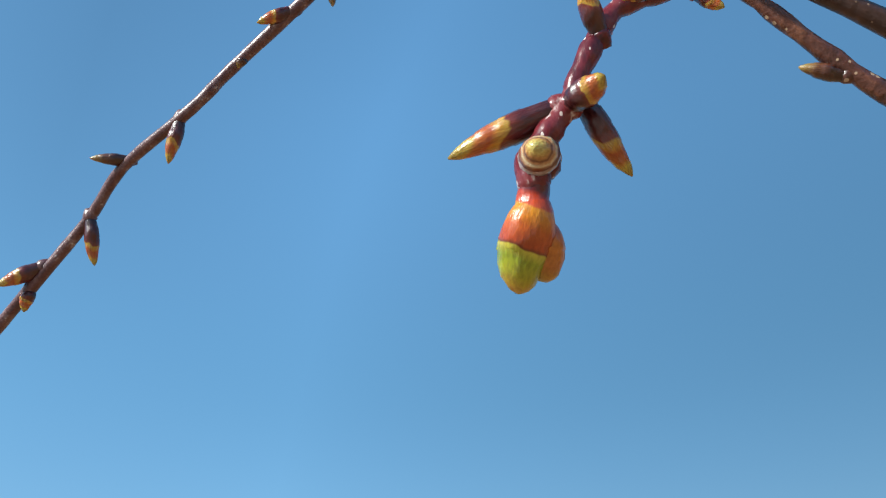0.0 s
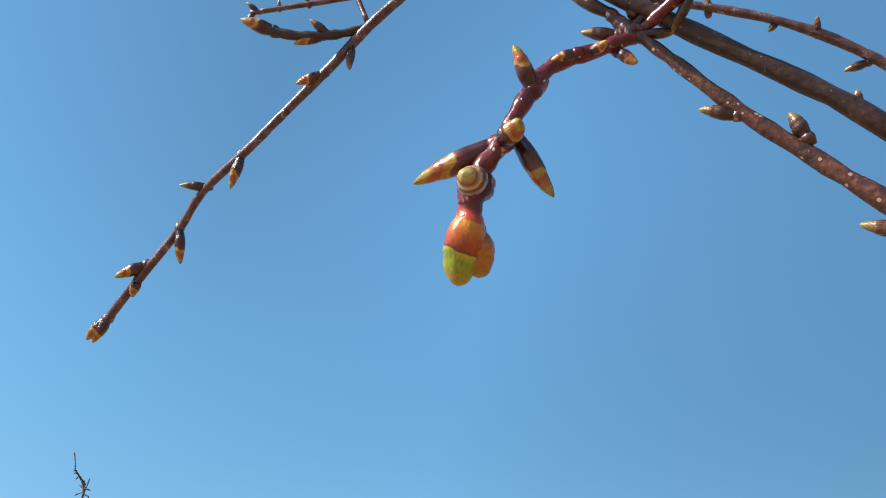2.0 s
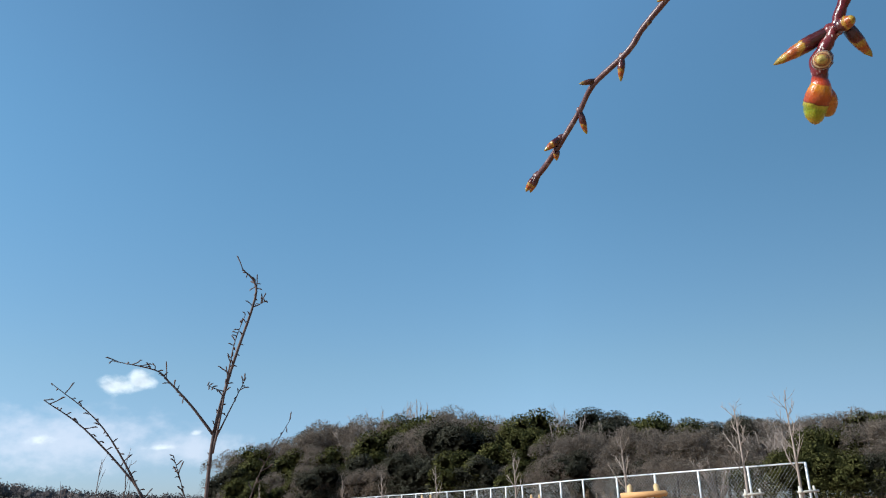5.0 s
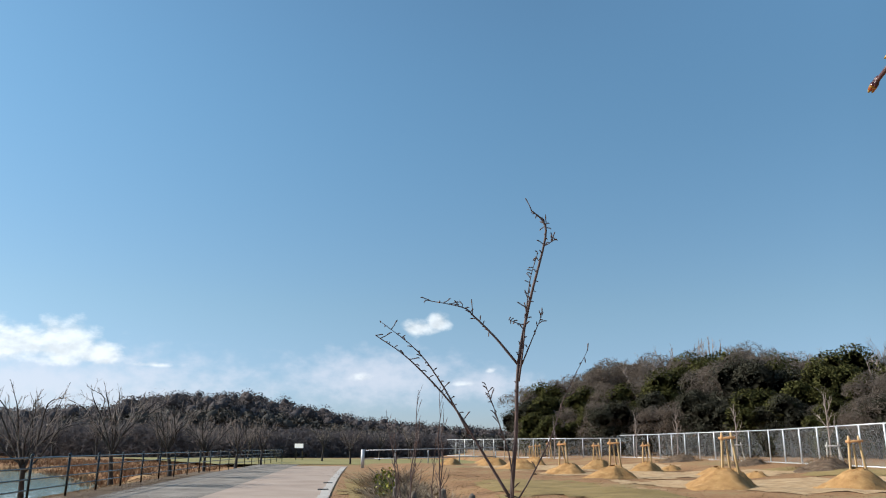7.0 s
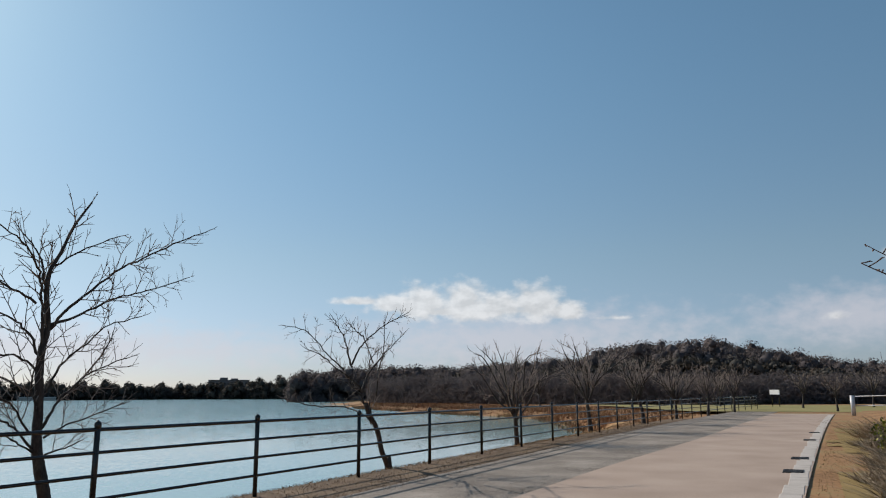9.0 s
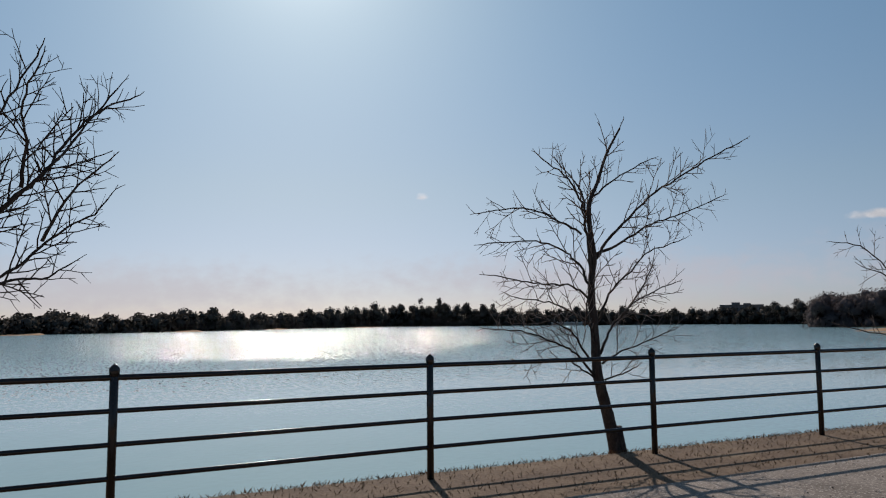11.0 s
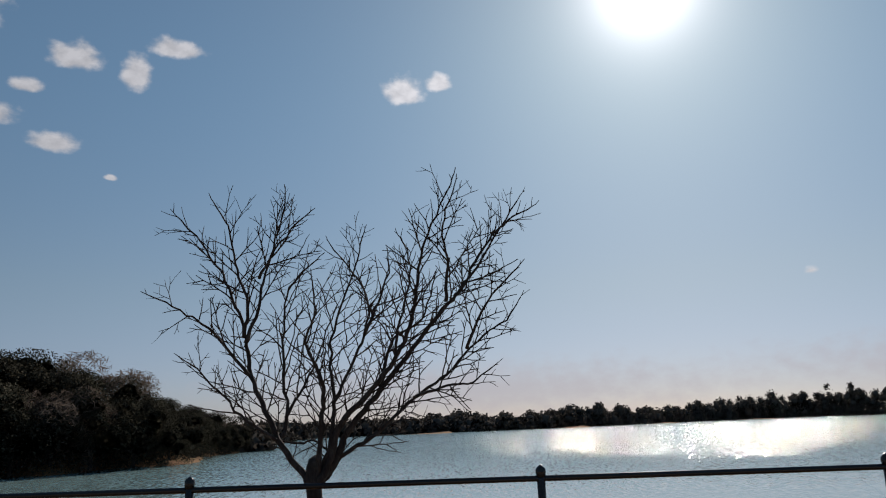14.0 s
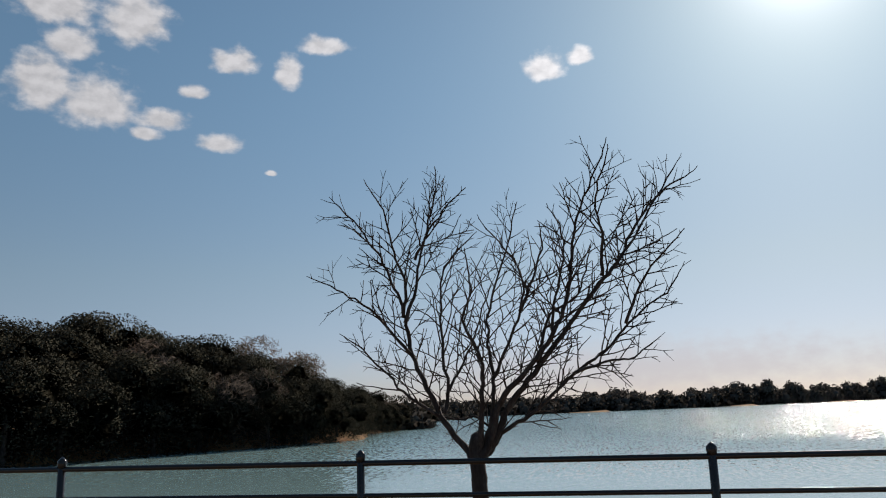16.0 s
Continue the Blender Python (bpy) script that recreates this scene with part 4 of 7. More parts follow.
LEAN_B = [
    (0.024, [(6.24, 1.06), (5.98, 1.36), (5.76, 1.46), (5.38, 1.56)]),
    (0.026, [(6.29, 0.89), (6.06, 1.13), (5.84, 1.24), (5.55, 1.34), (5.29, 1.41), (4.78, 1.42)]),
    (0.02, [(6.33, 0.84), (6.15, 0.95), (5.92, 1.07), (5.64, 1.06), (5.38, 1.06)]),
    (0.03, [(6.39, 1.12), (6.56, 1.41), (6.77, 1.58), (7.02, 1.83), (7.20, 2.05), (7.37, 2.43)]),
    (0.026, [(6.36, 1.48), (6.59, 1.89), (6.85, 2.11), (7.10, 2.34), (7.67, 2.52)]),
    (0.022, [(6.42, 1.01), (6.70, 1.14), (7.04, 1.23), (7.74, 1.43)]),
    (0.02, [(6.45, 0.82), (6.71, 0.88), (7.00, 0.97)]),
    (0.022, [(6.28, 1.42), (6.04, 1.62), (5.74, 1.74), (5.33, 1.80)]),
    (0.024, [(6.34, 1.15), (6.19, 1.48), (6.10, 1.75), (6.18, 2.01)]),
    (0.02, [(6.72, 1.55), (6.93, 1.76), (7.48, 1.99)]),
]
guided_tree(-7.95, (6.6, -0.3), LEAN_A + LEAN_B, "bare cherry tree with wide spreading limbs leaning at the railing", 0.58, 0.095, M_TWIG_SUNLIT, seed=4, thick=0.62)


def vase_tree(x, y, lean, h, spread, label, limbs=9, length=0.6, level=2, twig=None, every=0.2, group="", seed=0):
    """A bare tree of the same kind farther along: leaning trunk, limbs fanning up from its fork."""
    global rng
    rng = np.random.default_rng(int(abs(x) * 7 + y * 13) + seed)
    z0 = float(height(x, y)) - 0.15
    tree = tagged(empty("bare_tree", (x, y, z0)), label, "tree", group=group or "bare trees along the shore")
    fork = np.array((x + rng.normal(0, 0.1), y + lean, z0 + 0.35 * h))
    trunk = [(x, y, z0, 0.030 * h), (x, y + lean * 0.35, z0 + 0.15 * h, 0.021 * h), (*fork, 0.016 * h)]
    sh = Shape()
    tube(sh, trunk, 7, 3, 0.06)
    keep(part("trunk", sh, M_BARK), tree)
    fine = Shape()
    for n in range(limbs):
        a = 2 * math.pi * (n + rng.uniform(-0.3, 0.3)) / limbs
        reach = spread * rng.uniform(0.5, 1.0)
        rise = h * (rng.uniform(0.52, 0.70) - 0.2 * reach / spread)
        dx, dy = math.cos(a) * reach, math.sin(a) * reach + lean * 0.2
        start = np.array(trunk[1][:3]) * (f := rng.uniform(0, 0.35)) + fork * (1 - f)
        kink = rng.normal(0, 0.07 * reach, (2, 3))
        pts = [(*start, 0.0085 * h), (*(start + (dx * 0.28, dy * 0.28, rise * 0.45) + kink[0]), 0.006 * h), (*(start + (dx * 0.66, dy * 0.66, rise * 0.84) + kink[1]), 0.0045 * h), (*(start + (dx, dy, rise)), 0.0018 * h)]
        limb = Shape()
        tube(limb, pts, 5, 3, 0.05)
        keep(part("limb", limb, M_BARK), tree)
        dress(fine, smooth_line(pts, 3), length, every, 0.25, level, 0.009)
    keep(tagged(part("crown", fine, twig or M_TWIG_BACKLIT), kind="stuff"), tree)
    return tree


LEAN_FAR = [
    (0.062, [(14.56, -0.4), (14.47, 0.04), (14.25, 0.33), (14.12, 0.65), (13.95, 0.89), (13.74, 1.08), (13.61, 1.29)]),
    (0.04, [(13.66, 1.24), (13.50, 1.50), (13.30, 1.68), (13.12, 1.95), (13.06, 2.09)]),
    (0.03, [(13.07, 2.00), (12.74, 2.29), (12.44, 2.52), (12.00, 2.70), (11.54, 2.88)]),
    (0.03, [(13.07, 2.05), (13.19, 2.37), (13.45, 2.65), (14.00, 2.97), (14.62, 3.24)]),
    (0.034, [(13.46, 1.52), (13.66, 1.87), (14.02, 2.15), (14.52, 2.46), (15.38, 2.96)]),
    (0.026, [(13.75, 1.05), (13.14, 1.24), (12.42, 1.26), (11.94, 1.35), (11.56, 1.47)]),
    (0.03, [(13.95, 0.92), (13.96, 1.45), (14.10, 1.94), (14.42, 2.31), (15.53, 2.71)]),
    (0.022, [(13.41, 2.63), (12.99, 2.70), (12.34, 2.82)]),
    (0.026, [(14.00, 1.45), (13.91, 1.93), (13.87, 2.42), (13.60, 3.04)]),
    (0.028, [(13.36, 1.62), (12.96, 1.84), (12.58, 2.00), (12.29, 2.18), (11.64, 2.35)]),
    (0.022, [(12.80, 1.95), (12.41, 2.23), (11.89, 2.64), (11.39, 2.71)]),
    (0.022, [(13.66, 1.87), (14.08, 2.05), (14.64, 2.27), (14.99, 2.41)]),
    (0.022, [(13.41, 1.55), (13.07, 1.62), (12.67, 1.74)]),
    (0.022, [(13.45, 2.65), (13.42, 2.39), (13.37, 2.02)]),
]
guided_tree(-8.1, (14.5, -0.3), LEAN_FAR, "bare cherry tree leaning over the railing", 0.5, 0.13, M_TWIG_SUNLIT, 0.7, 7, 0.7)
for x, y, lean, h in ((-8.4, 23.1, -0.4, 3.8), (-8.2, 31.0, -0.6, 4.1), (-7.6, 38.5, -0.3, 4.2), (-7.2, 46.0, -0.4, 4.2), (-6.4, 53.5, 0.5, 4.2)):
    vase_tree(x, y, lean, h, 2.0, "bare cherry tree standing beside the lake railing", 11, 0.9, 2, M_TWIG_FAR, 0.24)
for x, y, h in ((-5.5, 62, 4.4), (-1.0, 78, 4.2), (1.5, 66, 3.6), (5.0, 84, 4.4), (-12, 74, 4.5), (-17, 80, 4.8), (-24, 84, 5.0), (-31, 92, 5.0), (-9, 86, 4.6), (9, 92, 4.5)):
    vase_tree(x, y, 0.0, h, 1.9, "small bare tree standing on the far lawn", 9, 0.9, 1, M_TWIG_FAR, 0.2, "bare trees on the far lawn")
LINE_A = [(0.2497, 0.2159, 1.6738, 0.00131), (0.2746, 0.1976, 1.6635, 0.00147), (0.2910, 0.1888, 1.6535, 0.00163), (0.3097, 0.1751, 1.6433, 0.00174), (0.3303, 0.1611, 1.6295, 0.00187), (0.3530, 0.1452, 1.6136, 0.00193), (0.3727, 0.1355, 1.5974, 0.00209), (0.3970, 0.1227, 1.5757, 0.00230)]
LINE_B = [(0.3227, 0.1697, 1.6307, 0.00109), (0.3281, 0.1662, 1.6248, 0.00126), (0.3388, 0.1597, 1.6131, 0.00144), (0.3493, 0.1515, 1.6010, 0.00162), (0.3614, 0.1419, 1.5868, 0.00191), (0.3709, 0.1373, 1.5765, 0.00212), (0.3900, 0.1258, 1.5598, 0.00240)]
LINE_C = [(0.2914, 0.1899, 1.6536, 0.00163), (0.2914, 0.2047, 1.6516, 0.00118), (0.2888, 0.2153, 1.6451, 0.00116), (0.2869, 0.2265, 1.6383, 0.00112), (0.2844, 0.2410, 1.6307, 0.00105), (0.2824, 0.2481, 1.6243, 0.00102), (0.2804, 0.2645, 1.6196, 0.00098), (0.2808, 0.2744, 1.6131, 0.00100), (0.2791, 0.2898, 1.6017, 0.00112), (0.2790, 0.3025, 1.5963, 0.00105)]
LINE_D = [(0.3237, 0.1694, 1.6311, 0.00149), (0.3187, 0.1756, 1.6272, 0.00155), (0.3129, 0.1830, 1.6230, 0.00160), (0.3110, 0.1887, 1.6143, 0.00166), (0.3106, 0.1932, 1.6069, 0.00163), (0.3096, 0.1978, 1.6013, 0.00205), (0.3108, 0.2009, 1.5957, 0.00187)]
LINE_E = [(0.3238, 0.1709, 1.6314, 0.00140), (0.3235, 0.1625, 1.6328, 0.00129), (0.3230, 0.1525, 1.6349, 0.00118), (0.3216, 0.1423, 1.6375, 0.00117), (0.3221, 0.1274, 1.6368, 0.00132), (0.3204, 0.1171, 1.6375, 0.00138), (0.3197, 0.1107, 1.6366, 0.00145)]
LINE_F = [(0.4152, 0.1143, 1.6034, 0.00140), (0.3749, 0.1339, 1.6246, 0.00117), (0.3516, 0.1480, 1.6392, 0.00103), (0.3301, 0.1686, 1.6490, 0.00090), (0.3082, 0.1922, 1.6561, 0.00079), (0.2971, 0.2040, 1.6584, 0.00069), (0.2849, 0.2200, 1.6572, 0.00069), (0.2690, 0.2392, 1.6543, 0.00059)]
LINE_G = [(0.4205, 0.1291, 1.5652, 0.00170), (0.3946, 0.1255, 1.5889, 0.00148), (0.3744, 0.1195, 1.6055, 0.00130), (0.3576, 0.1148, 1.6219, 0.00126), (0.3486, 0.1122, 1.6320, 0.00115), (0.3437, 0.1119, 1.6362, 0.00114)]
LINE_H = [(0.3081, 0.1768, 1.6457, 0.00144), (0.2976, 0.1768, 1.6487, 0.00159), (0.2891, 0.1771, 1.6511, 0.00147), (0.2817, 0.1778, 1.6533, 0.00135)]
LINE_N = [(0.2897, 0.2154, 1.6465, 0.00086), (0.2851, 0.2203, 1.6433, 0.00104), (0.2782, 0.2261, 1.6412, 0.00112), (0.2720, 0.2299, 1.6410, 0.00111)]
LINE_K = [(0.2892, 0.2177, 1.6490, 0.00058), (0.2833, 0.2195, 1.6602, 0.00079), (0.2781, 0.2206, 1.6675, 0.00070), (0.2697, 0.2212, 1.6769, 0.00061)]
LINE_M = [(0.2961, 0.1987, 1.6581, 0.00058), (0.2895, 0.2063, 1.6662, 0.00060), (0.2830, 0.2128, 1.6720, 0.00051), (0.2811, 0.2158, 1.6739, 0.00041)]
LINE_LW = [(0.2865, 0.2098, 1.6688, 0.00040), (0.2787, 0.2186, 1.6694, 0.00060), (0.2691, 0.2278, 1.6705, 0.00050)]
LINE_I = [(0.4300, 0.1132, 1.6246, 0.00128), (0.3976, 0.1064, 1.6509, 0.00109), (0.3853, 0.1038, 1.6624, 0.00095), (0.3728, 0.1012, 1.6731, 0.00082)]
LINE_J = [(0.4432, 0.1343, 1.5683, 0.00100), (0.4290, 0.1396, 1.5806, 0.00085), (0.4172, 0.1420, 1.5964, 0.00071), (0.4063, 0.1405, 1.6103, 0.00058), (0.4020, 0.1397, 1.6186, 0.00035)]
BUDS_C = [
    ((0.2879, 0.2203, 1.6420), (0.2896, 0.2215, 1.6355), 0.00104),
    ((0.2866, 0.2283, 1.6374), (0.2828, 0.2328, 1.6345), 0.00124),
    ((0.2821, 0.2509, 1.6235), (0.2833, 0.2539, 1.6158), 0.00126),
    ((0.2807, 0.2633, 1.6207), (0.2752, 0.2664, 1.6195), 0.00108),
    ((0.2808, 0.2737, 1.6135), (0.2845, 0.2752, 1.6056), 0.00130),
    ((0.2792, 0.2840, 1.6068), (0.2743, 0.2881, 1.6024), 0.00151),
    ((0.2793, 0.2870, 1.6039), (0.2799, 0.2881, 1.5995), 0.00122),
    ((0.2791, 0.3003, 1.5980), (0.2774, 0.3055, 1.5932), 0.00157),
    ((0.2790, 0.2997, 1.5975), (0.2790, 0.3048, 1.5928), 0.00136),
    ((0.2849, 0.2382, 1.6321), (0.2847, 0.2398, 1.6302), 0.00087),
]
BUDS_D = [
    ((0.3113, 0.1858, 1.6176), (0.3043, 0.1844, 1.6233), 0.00165),
    ((0.3150, 0.1781, 1.6250), (0.3120, 0.1822, 1.6233), 0.00125),
    ((0.3218, 0.1734, 1.6274), (0.3236, 0.1704, 1.6229), 0.00128),
    ((0.3177, 0.1770, 1.6263), (0.3170, 0.1721, 1.6250), 0.00117),
    ((0.3124, 0.1888, 1.6167), (0.3146, 0.1847, 1.6224), 0.00125),
    ((0.3105, 0.1943, 1.6076), (0.3036, 0.2097, 1.6028), 0.00233),
    ((0.3107, 0.1923, 1.6071), (0.3081, 0.1854, 1.6059), 0.00225),
    ((0.3129, 0.1919, 1.6107), (0.3224, 0.1903, 1.5999), 0.00193),
    ((0.3105, 0.1982, 1.5995), (0.3044, 0.1956, 1.5968), 0.00295),
    ((0.3107, 0.1983, 1.6008), (0.3135, 0.1968, 1.6010), 0.00224),
]
BUDS_E = [
    ((0.3213, 0.1425, 1.6378), (0.3179, 0.1356, 1.6423), 0.00152),
    ((0.3224, 0.1293, 1.6369), (0.3265, 0.1213, 1.6322), 0.00149),
    ((0.3210, 0.1230, 1.6383), (0.3163, 0.1183, 1.6431), 0.00148),
    ((0.3237, 0.1585, 1.6333), (0.3226, 0.1525, 1.6341), 0.00118),
    ((0.3245, 0.1581, 1.6325), (0.3270, 0.1646, 1.6297), 0.00101),
]
BUDS_B = [
    ((0.3387, 0.1606, 1.6127), (0.3344, 0.1655, 1.6148), 0.00131),
    ((0.3456, 0.1524, 1.6061), (0.3420, 0.1529, 1.6101), 0.00141),
    ((0.3591, 0.1451, 1.5886), (0.3548, 0.1514, 1.5914), 0.00153),
    ((0.3651, 0.1377, 1.5837), (0.3599, 0.1369, 1.5910), 0.00242),
    ((0.3714, 0.1369, 1.5756), (0.3674, 0.1432, 1.5769), 0.00195),
    ((0.3715, 0.1370, 1.5754), (0.3680, 0.1419, 1.5744), 0.00176),
    ((0.3767, 0.1304, 1.5854), (0.3726, 0.1374, 1.5868), 0.00142),
    ((0.3209, 0.1726, 1.6310), (0.3157, 0.1775, 1.6318), 0.00139),
    ((0.3185, 0.1722, 1.6355), (0.3109, 0.1774, 1.6402), 0.00131),
    ((0.3230, 0.1684, 1.6348), (0.3196, 0.1692, 1.6359), 0.00150),
    ((0.3237, 0.1685, 1.6300), (0.3276, 0.1639, 1.6303), 0.00112),
    ((0.3227, 0.1694, 1.6332), (0.3236, 0.1643, 1.6362), 0.00113),
]
BUDS_A = [
    ((0.3527, 0.1450, 1.6142), (0.3508, 0.1437, 1.6163), 0.00092),
    ((0.2728, 0.1985, 1.6644), (0.2675, 0.1975, 1.6659), 0.00133),
    ((0.2737, 0.1979, 1.6640), (0.2678, 0.1928, 1.6674), 0.00209),
    ((0.2765, 0.1961, 1.6628), (0.2718, 0.1905, 1.6678), 0.00134),
    ((0.3072, 0.1761, 1.6447), (0.3031, 0.1715, 1.6493), 0.00134),
    ((0.3057, 0.1781, 1.6455), (0.3017, 0.1746, 1.6494), 0.00125),
]
BUDS_H = [
    ((0.2824, 0.1776, 1.6528), (0.2771, 0.1776, 1.6541), 0.00152),
    ((0.2914, 0.1774, 1.6500), (0.2917, 0.1788, 1.6477), 0.00083),
]
BUDS_N = [
    ((0.2731, 0.2296, 1.6415), (0.2661, 0.2322, 1.6414), 0.00157),
    ((0.2826, 0.2224, 1.6428), (0.2779, 0.2230, 1.6440), 0.00103),
    ((0.2822, 0.2233, 1.6424), (0.2777, 0.2275, 1.6392), 0.00112),
    ((0.2881, 0.2174, 1.6453), (0.2877, 0.2180, 1.6427), 0.00085),
]
BUDS_G = [
    ((0.3440, 0.1122, 1.6356), (0.3398, 0.1107, 1.6392), 0.00113),
    ((0.3445, 0.1118, 1.6351), (0.3420, 0.1087, 1.6380), 0.00104),
    ((0.3462, 0.1123, 1.6338), (0.3431, 0.1145, 1.6348), 0.00095),
    ((0.3726, 0.1177, 1.6079), (0.3698, 0.1151, 1.6107), 0.00119),
    ((0.3622, 0.1170, 1.6167), (0.3596, 0.1186, 1.6175), 0.00107),
    ((0.3747, 0.1199, 1.6048), (0.3732, 0.1216, 1.6038), 0.00130),
]
BUDS_F = [
    ((0.3614, 0.1427, 1.6330), (0.3592, 0.1467, 1.6319), 0.00093),
    ((0.3527, 0.1473, 1.6382), (0.3500, 0.1455, 1.6399), 0.00072),
    ((0.3301, 0.1687, 1.6489), (0.3287, 0.1674, 1.6500), 0.00060),
    ((0.2826, 0.2228, 1.6572), (0.2810, 0.2222, 1.6579), 0.00059),
    ((0.2784, 0.2288, 1.6562), (0.2767, 0.2280, 1.6571), 0.00059),
    ((0.3106, 0.1896, 1.6552), (0.3091, 0.1920, 1.6541), 0.00059),
    ((0.2736, 0.2339, 1.6549), (0.2723, 0.2330, 1.6568), 0.00049),
    ((0.2701, 0.2378, 1.6545), (0.2669, 0.2384, 1.6555), 0.00069),
    ((0.2696, 0.2385, 1.6544), (0.2690, 0.2402, 1.6522), 0.00059),
    ((0.3385, 0.1618, 1.6460), (0.3359, 0.1603, 1.6473), 0.00091),
    ((0.3473, 0.1522, 1.6417), (0.3469, 0.1542, 1.6400), 0.00071),
    ((0.3774, 0.1333, 1.6237), (0.3760, 0.1319, 1.6252), 0.00075),
]
BUDS_K = [
    ((0.2781, 0.2206, 1.6675), (0.2762, 0.2197, 1.6683), 0.00070),
    ((0.2703, 0.2211, 1.6765), (0.2681, 0.2205, 1.6785), 0.00061),
    ((0.2836, 0.2200, 1.6596), (0.2830, 0.2171, 1.6610), 0.00059),
]
BUDS_LW = [
    ((0.2697, 0.2272, 1.6704), (0.2680, 0.2284, 1.6708), 0.00070),
    ((0.2787, 0.2186, 1.6694), (0.2765, 0.2186, 1.6700), 0.00050),
    ((0.2827, 0.2137, 1.6694), (0.2822, 0.2159, 1.6683), 0.00060),
]
BUDS_M = [
    ((0.2815, 0.2154, 1.6739), (0.2803, 0.2163, 1.6742), 0.00051),
]


# the budding cherry tree beside the path
rng = np.random.default_rng(11)
def bud_mesh(name, half, length, mat, sides=12):
    """A pointed bud along +z with overlapping scales as stepped rings."""
    prof = [(0.0, 0.62), (0.06, 0.78), (0.16, 0.86), (0.26, 0.93), (0.272, 0.98), (0.36, 1.0), (0.46, 1.0), (0.472, 0.95), (0.58, 0.92), (0.68, 0.82), (0.692, 0.76), (0.8, 0.62), (0.9, 0.43), (0.96, 0.24), (1.0, 0.06)]
    v, f = [], []
    for i, (z, r) in enumerate(prof):
        for j in range(sides):
            a = 2 * math.pi * j / sides + (0.3 if z > 0.27 else 0) + (0.3 if z > 0.47 else 0)
            rr = half * r * (1 + 0.05 * math.sin(2 * a + 3 * z))
            zz = length * (z + 0.05 * math.sin(a * 1.0 + 2.0) * (1 if 0.1 < z < 0.85 else 0))
            v.append((rr * math.cos(a), rr * math.sin(a), zz))
    n = len(prof)
    for i in range(n - 1):
        for j in range(sides):
            f.append((i * sides + j, i * sides + (j + 1) % sides, (i + 1) * sides + (j + 1) % sides, (i + 1) * sides + j))
    f.append(tuple(range(sides))[::-1])
    f.append(tuple((n - 1) * sides + j for j in range(sides)))
    sh = Shape()
    sh.add(v, f)
    return sh.mesh(name, mat)


def aim(base, tip):
    d = Vector(tip) - Vector(base)
    return Matrix.Translation(base) @ d.to_track_quat("Z", "Y").to_matrix().to_4x4()


